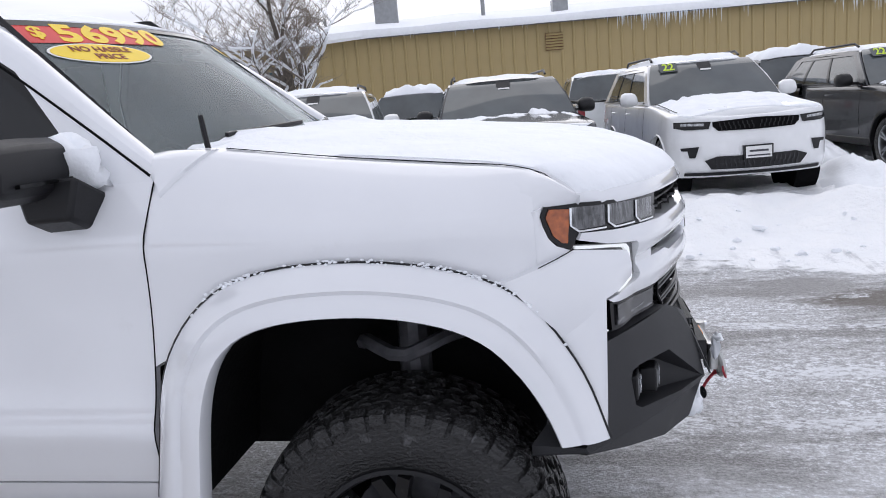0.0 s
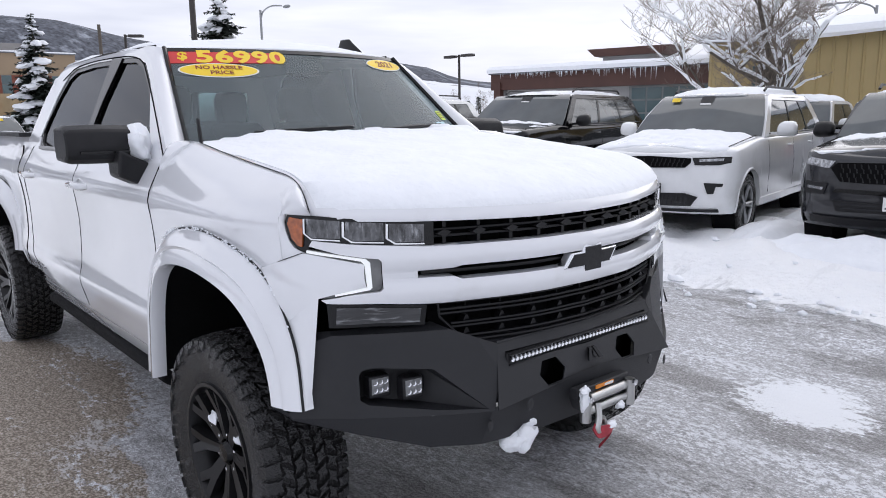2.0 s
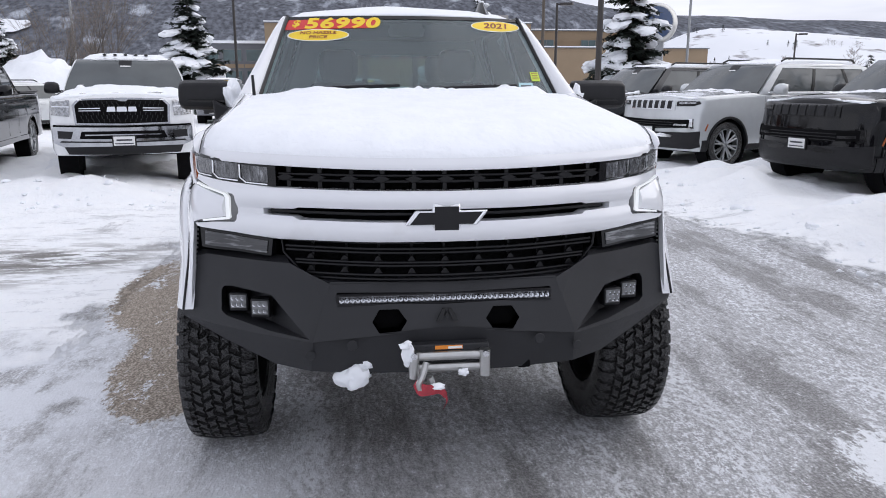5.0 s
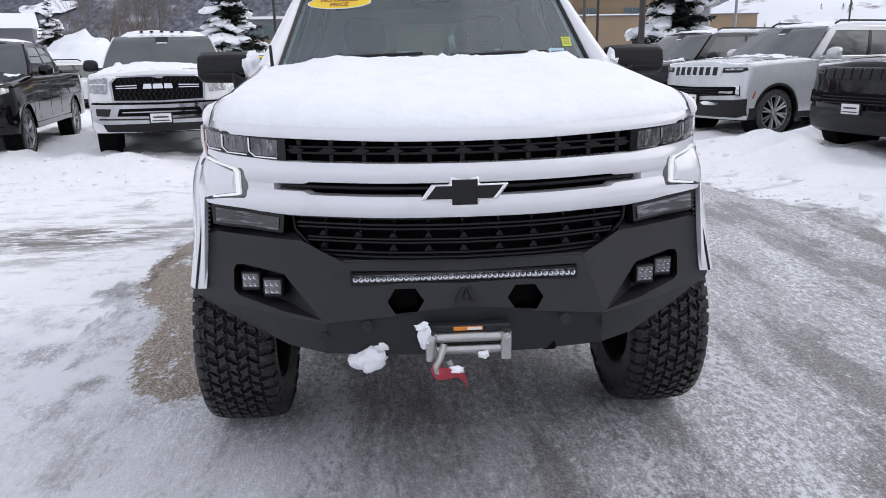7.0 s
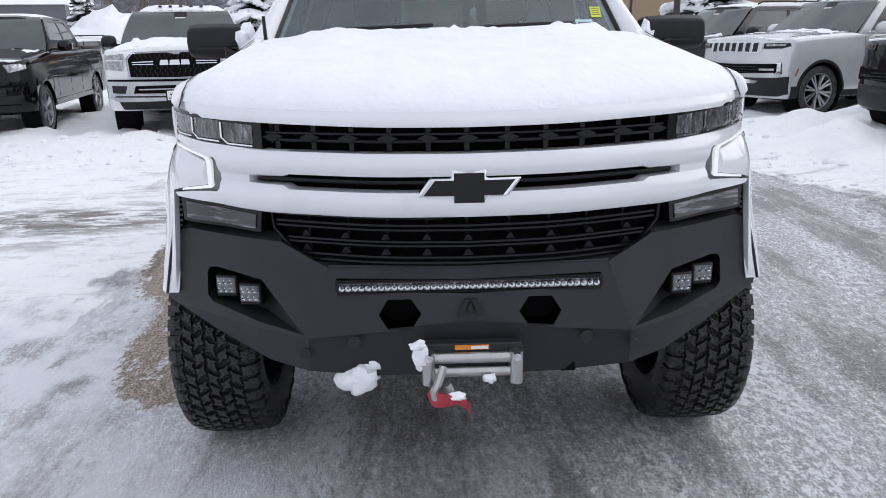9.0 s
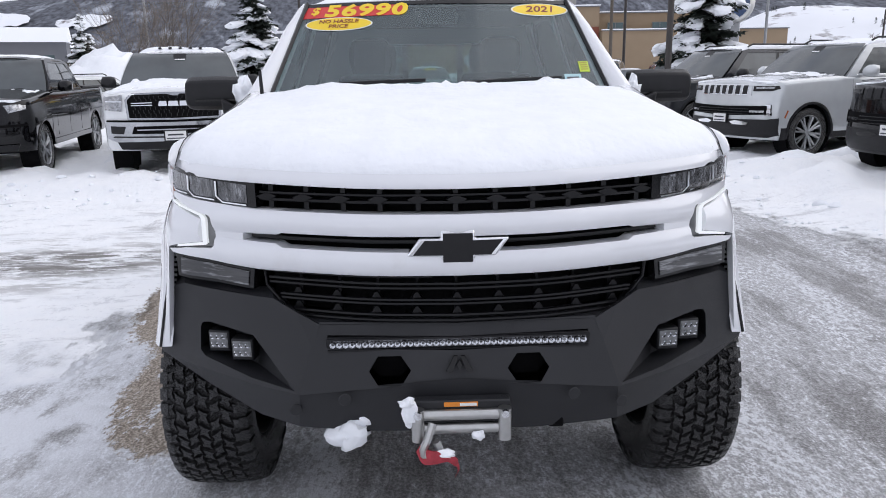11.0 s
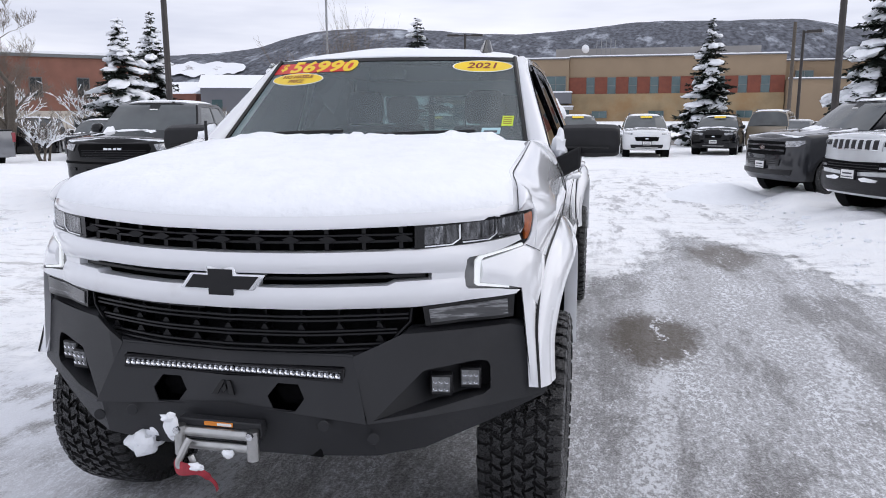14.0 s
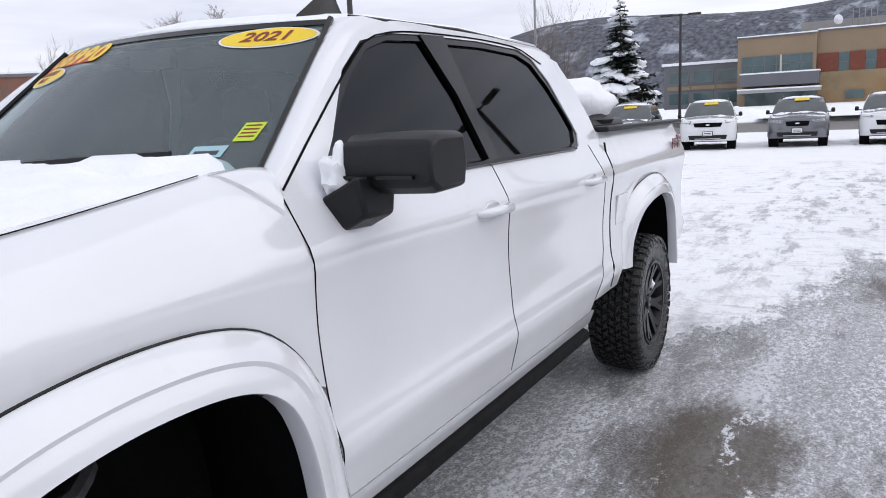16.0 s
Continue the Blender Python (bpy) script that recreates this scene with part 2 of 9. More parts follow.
# ---- mesh tools ----
class Shape:
    """Collects points and faces of one mesh."""

    def __init__(self):
        self.v, self.f = [], []

    def add(self, pts, faces, m=None):
        n = len(self.v)
        self.v += [tuple(m @ Vector(p)) if m else tuple(p) for p in pts]
        self.f += [tuple(i + n for i in f) for f in faces]
        return self

    def box(self, c, s, m=None, taper=1.0):
        x, y, z = (a / 2 for a in s)
        pts = [(c[0] + i * x * (taper if k > 0 else 1), c[1] + j * y * (taper if k > 0 else 1), c[2] + k * z) for k in (-1, 1) for i, j in ((-1, -1), (1, -1), (1, 1), (-1, 1))]
        return self.add(pts, [(3, 2, 1, 0), (4, 5, 6, 7), (0, 1, 5, 4), (1, 2, 6, 5), (2, 3, 7, 6), (3, 0, 4, 7)], m)

    def loft(self, rings, closed=True, cap=True, m=None):
        n = len(rings[0])
        pts = [p for r in rings for p in r]
        faces = []
        for a in range(len(rings) - 1):
            for i in range(n if closed else n - 1):
                j = (i + 1) % n
                faces.append((a * n + i, a * n + j, (a + 1) * n + j, (a + 1) * n + i))
        if cap and closed:
            faces.append(tuple(reversed(range(n))))
            faces.append(tuple((len(rings) - 1) * n + i for i in range(n)))
        return self.add(pts, faces, m)

    def tube(self, path, radius, sides=8, cap=True, m=None):
        path = [Vector(p) for p in path]
        rad = radius if hasattr(radius, "__len__") else [radius] * len(path)
        rings = []
        side = None
        for i, p in enumerate(path):
            d = (path[min(i + 1, len(path) - 1)] - path[max(i - 1, 0)]).normalized()
            if side is None:
                side = d.orthogonal().normalized()
            side = (side - d * side.dot(d)).normalized()
            up = d.cross(side)
            rings.append([p + (side * math.cos(t) + up * math.sin(t)) * rad[i] for t in (2 * math.pi * k / sides for k in range(sides))])
        return self.loft(rings, True, cap, m)

    def lathe(self, profile, sides=32, m=None, closed=False):
        """profile: (radius, along) pairs, turned about the y axis."""
        rings = [[(r * math.cos(a), y, r * math.sin(a)) for r, y in profile] for a in (2 * math.pi * k / sides for k in range(sides))]
        rings.append(rings[0])
        n = len(profile)
        pts = [p for r in rings[:-1] for p in r]
        faces = []
        for a in range(sides):
            b = (a + 1) % sides
            for i in range(n if closed else n - 1):
                j = (i + 1) % n
                faces.append((a * n + i, b * n + i, b * n + j, a * n + j))
        return self.add(pts, faces, m)

    def prism(self, poly, axis, a, b, m=None):
        """A 2D outline drawn out along an axis from a to b."""
        def put(p, t):
            return {"x": (t, p[0], p[1]), "y": (p[0], t, p[1]), "z": (p[0], p[1], t)}[axis]
        n = len(poly)
        pts = [put(p, a) for p in poly] + [put(p, b) for p in poly]
        faces = [tuple(range(n)), tuple(reversed(range(n, 2 * n)))] + [(i, i + n, (i + 1) % n + n, (i + 1) % n) for i in range(n)]
        return self.add(pts, faces, m)

    def blob(self, c, r, seed=0, rough=0.25, rings=6, sides=9, m=None):
        """An uneven lump."""
        out = []
        for i in range(rings + 1):
            th = math.pi * i / rings
            row = []
            for k in range(sides):
                ph = 2 * math.pi * k / sides
                d = Vector((math.sin(th) * math.cos(ph), math.sin(th) * math.sin(ph), math.cos(th)))
                g = 1 + rough * noise.noise(d * 1.7 + Vector((seed * 3.1, seed * 1.7, seed)))
                row.append((c[0] + d.x * r[0] * g, c[1] + d.y * r[1] * g, c[2] + d.z * r[2] * g))
            out.append(row)
        return self.loft(out, True, False, m)

    def mirror(self):
        """The same shape on the other side (y to -y)."""
        s = Shape()
        s.v = [(x, -y, z) for x, y, z in self.v]
        s.f = [tuple(reversed(f)) for f in self.f]
        return s

    def data(self, name, mat, smooth=35.0, weld=0.0):
        bm = bmesh.new()
        vs = [bm.verts.new(p) for p in self.v]
        for f in self.f:
            if len(set(f)) > 2:
                try:
                    bm.faces.new([vs[i] for i in dict.fromkeys(f)])
                except ValueError:
                    pass
        if weld:
            bmesh.ops.remove_doubles(bm, verts=bm.verts, dist=weld)
        bmesh.ops.recalc_face_normals(bm, faces=bm.faces)
        me = bpy.data.meshes.new(name)
        bm.to_mesh(me)
        bm.free()
        me.materials.append(mat)
        if smooth:
            me.shade_smooth()
            me.set_sharp_from_angle(angle=radians(smooth))
        return me


def obj(name, shape, mat, parent=None, label="", smooth=35.0, bevel=0.0, at=None, weld=0.0):
    """One mesh object; under parent it is a part."""
    me = shape if isinstance(shape, bpy.types.Mesh) else shape.data(name, mat, smooth, weld)
    ob = new(name, me)
    if parent:
        ob.parent = parent
    if at is not None:
        ob.matrix_basis = at
    if label:
        ob["label"] = label
    if bevel:
        md = ob.modifiers.new("edge", "BEVEL")
        md.width, md.segments, md.limit_method, md.angle_limit = bevel, 2, "ANGLE", radians(30)
    return ob


def thing(name, label, category, group="", kind="", at=None):
    ob = new(name)
    if at is not None:
        ob.matrix_basis = at
    return tagged(ob, label, category, group, kind)


def box(c, s, taper=1.0):
    return Shape().box(c, s, None, taper)


def curve_at(table, t):
    """Smooth value at t through (t, value) pairs in rising order."""
    if t <= table[0][0]:
        return table[0][1]
    if t >= table[-1][0]:
        return table[-1][1]
    for i in range(len(table) - 1):
        (a, va), (b, vb) = table[i], table[i + 1]
        if a <= t <= b:
            u = (t - a) / (b - a)
            pa = table[i - 1] if i else (2 * a - b, 2 * va - vb)
            pb = table[i + 2] if i + 2 < len(table) else (2 * b - a, 2 * vb - va)
            ma = (vb - pa[1]) / (b - pa[0]) * (b - a)
            mb = (pb[1] - va) / (pb[0] - a) * (b - a)
            return (2 * u**3 - 3 * u**2 + 1) * va + (u**3 - 2 * u**2 + u) * ma + (-2 * u**3 + 3 * u**2) * vb + (u**3 - u**2) * mb
    return table[-1][1]


def line_at(table, t):
    """Straight-line value at t through pairs in rising order."""
    for (a, va), (b, vb) in zip(table, table[1:]):
        if t <= b:
            return va + (vb - va) * max(0.0, (t - a)) / (b - a)
    return table[-1][1]


def smooth_path(pts, n):
    """n + 1 points along a smooth line through pts."""
    pts = [Vector(p) for p in pts]
    cum = [0.0]
    for a, b in zip(pts, pts[1:]):
        cum.append(cum[-1] + (b - a).length)
    return [tuple(curve_at([(c, p[k]) for c, p in zip(cum, pts)], cum[-1] * i / n) for k in range(len(pts[0]))) for i in range(n + 1)]


def steps(a, b, n):
    return [a + (b - a) * i / n for i in range(n + 1)]


def shell(rows, depth, inward):
    """A sheet of points with its rim turned inward by depth along the vector inward."""
    s = Shape()
    nr, nc = len(rows), len(rows[0])
    s.add([p for r in rows for p in r], [(i * nc + j, i * nc + j + 1, (i + 1) * nc + j + 1, (i + 1) * nc + j) for i in range(nr - 1) for j in range(nc - 1)])
    rim = [(0, j) for j in range(nc)] + [(i, nc - 1) for i in range(1, nr)] + [(nr - 1, j) for j in range(nc - 2, -1, -1)] + [(i, 0) for i in range(nr - 2, 0, -1)]
    d = Vector(inward) * depth
    edge = [rows[i][j] for i, j in rim]
    base = len(s.v)
    s.v += [tuple(Vector(p) + d) for p in edge]
    for k, (i, j) in enumerate(rim):
        i2, j2 = rim[(k + 1) % len(rim)]
        s.f.append((i * nc + j, base + k, base + (k + 1) % len(rim), i2 * nc + j2))
    return s


def plate(outline, holes, put, thick):
    """A flat sheet with holes, as thick as given. put(u, v, d) lays it into space, d being the depth."""
    bm = bmesh.new()
    for loop in [outline] + list(holes):
        vs = [bm.verts.new((u, v, 0)) for u, v in loop]
        for a, b in zip(vs, vs[1:] + vs[:1]):
            bm.edges.new((a, b))
    bmesh.ops.triangle_fill(bm, edges=bm.edges, use_beauty=True, use_dissolve=False)
    bm.verts.index_update()
    s = Shape()
    n = len(bm.verts)
    flat = [(v.co.x, v.co.y) for v in bm.verts]
    s.v = [tuple(put(u, v, 0.0)) for u, v in flat] + [tuple(put(u, v, thick)) for u, v in flat]
    for f in bm.faces:
        ids = [v.index for v in f.verts]
        s.f.append(tuple(ids))
        s.f.append(tuple(i + n for i in reversed(ids)))
    k = 0
    for loop in [outline] + list(holes):
        m = len(loop)
        for i in range(m):
            s.f.append((k + i, k + (i + 1) % m, k + (i + 1) % m + n, k + i + n))
        k += m
    bm.free()
    return s


def lettering(name, text, size, mat, parent, put, depth=0.002, shear=0.0, stretch=1.0, label="", bold=0.0):
    """Raised letters in the built-in font, laid by put(u, v, d)."""
    cu = bpy.data.curves.new("letters", "FONT")
    cu.body, cu.size, cu.extrude, cu.shear, cu.align_x, cu.align_y, cu.offset = text, size, depth, shear, "CENTER", "CENTER", bold
    cu.resolution_u = 3
    tmp = bpy.data.objects.new("letters", cu)
    scene.collection.objects.link(tmp)
    me = bpy.data.meshes.new_from_object(tmp.evaluated_get(bpy.context.evaluated_depsgraph_get()))
    bpy.data.objects.remove(tmp)
    bpy.data.curves.remove(cu)
    for v in me.vertices:
        v.co = put(v.co.x * stretch, v.co.y, v.co.z)
    me.name = name
    me.materials.clear()
    me.materials.append(mat)
    ob = new(name, me)
    ob.parent = parent
    if label:
        ob["label"] = label
    return ob

# ---- ground: one sheet, icy lane round the truck, packed snow beyond ----
def ramp(a, b, t):
    u = min(1.0, max(0.0, (t - a) / (b - a)))
    return u * u * (3 - 2 * u)


def ground_z(x, y):
    n1 = noise.noise(Vector((x * 0.45, y * 0.45, 0.3)))
    n2 = noise.noise(Vector((x * 1.3, y * 1.3, 4.0)))
    n3 = noise.noise(Vector((x * 3.7, y * 3.7, 7.0)))
    near = ramp(60, 25, math.hypot(x + 5, y))
    edge = 0.5 * n1 + 0.25 * n2
    right = ramp(3.3, 6.0, y + edge) * ramp(-22, -16, x)
    left = ramp(-5.2, -7.6, x + edge - 0.35 * min(0, y + 3)) * ramp(-2.6, -4.2, y + edge * 0.6) * ramp(-24, -17, x)
    z = 0.24 * right + 0.20 * left
    n4 = noise.noise(Vector((x * 7.5, y * 7.5, 1.0)))
    lump = (0.11 * n1 + 0.11 * n2 + 0.07 * n3 + 0.05 * n4) * near
    # ridges that the plough left in front of the rows
    z += ((0.08 + 0.10 * n2) * math.exp(-((y - 5.0 - 0.4 * n1) / 0.6) ** 2) * right + 0.14 * math.exp(-((x + 7.6 - 0.4 * n1) / 0.8) ** 2) * left) * near
    z += lump * max(right, left) * 0.9
    snowy = 1 - ramp(1.15, 0.85, math.hypot((x + 1.5) / 8.5, (y - 0.6) / 4.4))
    z += (0.016 * n2 + 0.012 * n3) * snowy * near
    z += 0.003 * n3 * near
    # road and bank beyond the far row
    z += 0.75 * math.exp(-((x + 50) / 3.0) ** 2) * (1 + 0.5 * noise.noise(Vector((y * 0.15, 2, 0))))
    z += 0.25 * ramp(-18, -26, x)
    z += 1.25 * ramp(-55, -95, x)
    return z


def graded(lo, hi, fine_lo, fine_hi, fine, grow=1.22):
    out = list(np.arange(fine_lo, fine_hi + fine / 2, fine))
    d = fine
    while out[-1] < hi:
        d *= grow
        out.append(min(hi, out[-1] + d))
    d = fine
    while out[0] > lo:
        d *= grow
        out.insert(0, max(lo, out[0] - d))
    return out


gx = graded(-2500, 1500, -16, 9, 0.16, 1.09)
gy = graded(-2000, 2000, -10, 10, 0.16, 1.09)
gs = Shape()
gs.v = [(x, y, ground_z(x, y)) for x in gx for y in gy]
ny = len(gy)
gs.f = [(i * ny + j, (i + 1) * ny + j, (i + 1) * ny + j + 1, i * ny + j + 1) for i in range(len(gx) - 1) for j in range(ny - 1)]


def ground_material():
    m = bpy.data.materials.new("icy_snowy_asphalt")
    m.use_nodes = True
    nt = m.node_tree
    b = nt.nodes["Principled BSDF"]
    geo = nt.nodes.new("ShaderNodeTexCoord")
    pos = geo.outputs["Object"]
    sep = nt.nodes.new("ShaderNodeSeparateXYZ")
    nt.links.new(pos, sep.inputs[0])

    def val(op, a, c=0.0, d=None):
        n = nt.nodes.new("ShaderNodeMath")
        n.operation = op
        for k, s in enumerate((a, c, d)):
            if s is None:
                continue
            if isinstance(s, (int, float)):
                n.inputs[k].default_value = s
            else:
                nt.links.new(s, n.inputs[k])
        return n.outputs[0]

    wn = nt.nodes.new("ShaderNodeTexNoise")
    wn.inputs["Scale"].default_value, wn.inputs["Detail"].default_value = 0.45, 3
    nt.links.new(pos, wn.inputs["Vector"])
    wv = nt.nodes.new("ShaderNodeVectorMath")
    wv.operation = "MULTIPLY_ADD"
    wv.inputs[1].default_value = (0.35, 0.35, 0)
    nt.links.new(wn.outputs["Color"], wv.inputs[0])
    nt.links.new(pos, wv.inputs[2])
    bent = wv.outputs[0]

    def tex(scale, detail=6, stretch=(1, 1, 1), rough=0.6, shift=0.0, turn=0.0, src=None):
        mp = nt.nodes.new("ShaderNodeMapping")
        mp.inputs["Scale"].default_value = stretch
        mp.inputs["Location"].default_value = (shift, shift * 0.7, 0)
        mp.inputs["Rotation"].default_value = (0, 0, radians(turn))
        nt.links.new(src or pos, mp.inputs["Vector"])
        n = nt.nodes.new("ShaderNodeTexNoise")
        n.inputs["Scale"].default_value, n.inputs["Detail"].default_value, n.inputs["Roughness"].default_value = scale, detail, rough
        nt.links.new(mp.outputs["Vector"], n.inputs["Vector"])
        return n.outputs["Fac"]

    def rng(v, a, c, lo=0.0, hi=1.0):
        n = nt.nodes.new("ShaderNodeMapRange")
        n.interpolation_type = "SMOOTHSTEP"
        for k, s in zip((1, 2, 3, 4), (a, c, lo, hi)):
            n.inputs[k].default_value = s
        nt.links.new(v, n.inputs[0])
        return n.outputs[0]

    def mix(f, a, c):
        n = nt.nodes.new("ShaderNodeMix")
        n.data_type = "RGBA"
        nt.links.new(f, n.inputs[0])
        for k, s in ((6, a), (7, c)):
            if isinstance(s, tuple):
                n.inputs[k].default_value = (*s, 1)
            else:
                nt.links.new(s, n.inputs[k])
        return n.outputs[2]

    def spot(cx, cy, rx, ry, wob):
        dx = val("DIVIDE", val("SUBTRACT", sep.outputs[0], cx), rx)
        dy = val("DIVIDE", val("SUBTRACT", sep.outputs[1], cy), ry)
        d = val("SQRT", val("ADD", val("MULTIPLY", dx, dx), val("MULTIPLY", dy, dy)))
        return val("ADD", d, wob)

    big = tex(0.55, 5)
    mid = tex(2.2, 7, shift=3.0)
    fine = tex(20, 8, (0.75, 1.1, 1), 0.74, shift=5.0)
    grain = tex(58, 5, rough=0.75, shift=8.0)
    streak = tex(2.4, 9, (0.58, 1.5, 1), 0.74, shift=9.0)
    grit = tex(90, 4, rough=0.8)
    wob = val("MULTIPLY", val("SUBTRACT", val("ADD", val("MULTIPLY", big, 0.55), val("MULTIPLY", mid, 0.45)), 0.5), 1.6)
    crisp = val("ADD", val("MULTIPLY", wob, 0.30), val("MULTIPLY", val("SUBTRACT", val("ADD", streak, fine), 1.0), 0.55))
    torn = val("ADD", val("MULTIPLY", wob, 0.55), val("MULTIPLY", val("SUBTRACT", val("ADD", streak, fine), 1.0), 1.1))
    rag = val("ADD", val("MULTIPLY", wob, 0.7), val("MULTIPLY", val("SUBTRACT", val("ADD", streak, fine), 1.0), 2.2))
    rim = val("ADD", val("MULTIPLY", wob, 0.30), val("MULTIPLY", val("SUBTRACT", streak, 0.5), 0.45))
    lane = rng(spot(-1.8, 0.95, 7.3, 3.2, rim), 1.04, 0.97)
    lane = val("MULTIPLY", lane, rng(spot(-8.0, 0.0, 3.8, 2.2, crisp), 0.94, 1.06))
    lane2 = rng(spot(2.8, -1.6, 4.2, 3.4, wob), 1.2, 0.82)
    icy = val("MAXIMUM", lane, lane2)
    # streaky ice and packed snow over the wet asphalt, drawn out along the way that vehicles drive
    ruts = tex(1.0, 7, (0.24, 1.7, 1), 0.66, shift=4.0, turn=4, src=bent)
    scrape = tex(4.2, 9, (0.50, 1.5, 1), 0.74, shift=14.0, turn=7, src=bent)
    blotch = tex(1.1, 7, (0.8, 1.2, 1), 0.66, shift=17.0)
    chips = tex(24, 7, (0.72, 1.15, 1), 0.74, shift=25.0, turn=6, src=bent)
    pebble = tex(70, 3, (0.9, 1.05, 1), 0.60, shift=61.0)
    film = val("ADD", val("MULTIPLY", streak, 0.12), val("ADD", val("MULTIPLY", ruts, 0.32), val("ADD", val("MULTIPLY", scrape, 0.20), val("ADD", val("MULTIPLY", blotch, 0.14), val("ADD", val("MULTIPLY", chips, 0.14), val("MULTIPLY", grain, 0.08))))))
    gritty = rng(val("ADD", val("MULTIPLY", pebble, 0.6), val("MULTIPLY", chips, 0.4)), 0.42, 0.60)
    asphalt = mix(gritty, (0.082, 0.077, 0.074), (0.285, 0.276, 0.272))
    ice = mix(rng(val("ADD", val("MULTIPLY", chips, 0.55), val("MULTIPLY", pebble, 0.45)), 0.40, 0.60), (0.30, 0.299, 0.307), (0.64, 0.647, 0.667))
    dry = rng(spot(-0.5, 0.10, 1.75, 0.95, wob), 1.15, 0.62)
    film = val("SUBTRACT", film, val("MULTIPLY", dry, 0.014))
    c = mix(rng(film, 0.41, 0.505), asphalt, ice)
    band = rng(val("ADD", val("MULTIPLY", ruts, 0.40), val("ADD", val("MULTIPLY", scrape, 0.22), val("MULTIPLY", blotch, 0.38))), 0.505, 0.435, 0.0, 0.85)
    c = mix(band, c, mix(gritty, (0.135, 0.130, 0.128), (0.34, 0.335, 0.335)))
    pale = rng(spot(1.3, -1.3, 1.5, 1.7, wob), 1.2, 0.5)
    c = mix(val("MULTIPLY", pale, rng(film, 0.42, 0.51, 0.25, 0.92)), c, (0.69, 0.697, 0.72))
    crust = val("ADD", val("MULTIPLY", film, 0.58), val("ADD", val("MULTIPLY", chips, 0.27), val("MULTIPLY", pebble, 0.15)))
    speck = rng(crust, 0.518, 0.552)
    c = mix(speck, c, (0.78, 0.795, 0.825))
    # pale lines that tyres pressed into the ice
    for y0, slope, wide in ((1.47, -0.07, 0.13), (2.52, -0.15, 0.10), (-0.62, 0.05, 0.12), (0.78, -0.03, 0.10)):
        off = val("ABSOLUTE", val("SUBTRACT", val("SUBTRACT", sep.outputs[1], val("MULTIPLY", sep.outputs[0], slope)), val("ADD", y0 - 0.20, val("MULTIPLY", big, 0.4))))
        press = val("MULTIPLY", rng(off, wide, wide * 0.35), rng(val("ADD", val("MULTIPLY", chips, 0.6), val("MULTIPLY", blotch, 0.4)), 0.47, 0.56, 0.0, 0.85))
        c = mix(press, c, (0.74, 0.755, 0.785))
    # frosted side of the lot: whiter, in plates
    frost = rng(spot(0.3, -4.2, 6.6, 3.0, wob), 1.08, 0.72)
    c = mix(val("MULTIPLY", frost, rng(val("ADD", val("MULTIPLY", film, 0.6), val("MULTIPLY", mid, 0.4)), 0.44, 0.52, 0.10, 0.92)), c, (0.78, 0.80, 0.84))
    c = mix(rng(spot(0.75, 2.15, 0.42, 0.36, rag), 1.05, 0.8), c, (0.84, 0.86, 0.89))
    bare = val("MAXIMUM", rng(val("MINIMUM", spot(-2.70, -1.46, 1.40, 0.82, crisp), spot(-1.15, -1.42, 1.05, 0.36, crisp)), 1.04, 0.97), val("MULTIPLY", rng(spot(-2.8, 1.65, 0.72, 0.33, torn), 1.35, 0.70), 0.85))
    bare = val("MAXIMUM", bare, val("MULTIPLY", rng(spot(-6.6, 2.75, 0.9, 0.40, torn), 1.3, 0.6), 0.7))
    bare = val("MAXIMUM", bare, val("MULTIPLY", rng(spot(2.9, 2.75, 0.75, 0.24, torn), 1.3, 0.6), 0.8))
    wet = mix(gritty, (0.20, 0.168, 0.134), (0.53, 0.462, 0.392))
    c_lane = c
    snow_c = mix(rng(mid, 0.3, 0.7), (0.92, 0.935, 0.955), (0.965, 0.972, 0.98))
    thin = rng(val("ADD", val("MULTIPLY", film, 0.6), val("MULTIPLY", big, 0.4)), 0.405, 0.46)
    flatland = rng(sep.outputs[2], 0.05, 0.12)
    snow_c = mix(val("MAXIMUM", thin, flatland), (0.50, 0.50, 0.515), snow_c)
    road = val("MULTIPLY", rng(sep.outputs[0], -41.0, -42.0), rng(sep.outputs[0], -48.0, -47.0))
    road = val("MULTIPLY", road, rng(val("ABSOLUTE", sep.outputs[1]), 200.0, 160.0))
    snow_c = mix(road, snow_c, (0.19, 0.18, 0.17))
    # grey scuffs and a worn smear where wheels broke the snow crust
    scuff = val("MULTIPLY", rng(tex(1.5, 9, (2.3, 0.55, 1), 0.72, shift=21.0), 0.56, 0.66), rng(val("ABSOLUTE", sep.outputs[1]), 16.0, 8.0))
    scuff = val("MULTIPLY", scuff, rng(sep.outputs[2], 0.16, 0.05, 0.15, 0.7))
    snow_c = mix(scuff, snow_c, (0.58, 0.585, 0.60))
    smear = val("MULTIPLY", rng(spot(-3.85, -3.45, 0.62, 1.30, wob), 1.1, 0.55), rng(tex(2.6, 9, (2.2, 0.6, 1), 0.75, shift=33.0), 0.44, 0.53))
    snow_c = mix(smear, snow_c, (0.21, 0.20, 0.188))
    rubbed = val("MULTIPLY", rng(val("ADD", val("MULTIPLY", tex(2.6, 9, (1.6, 0.7, 1), 0.74, shift=52.0, turn=25, src=bent), 0.7), val("MULTIPLY", chips, 0.3)), 0.525, 0.585, 0.0, 0.50), rng(sep.outputs[2], 0.10, 0.03))
    snow_c = mix(rubbed, snow_c, (0.60, 0.61, 0.635))
    far_lane = rng(spot(-12.5, 1.9, 8.5, 2.3, wob), 1.15, 0.55)
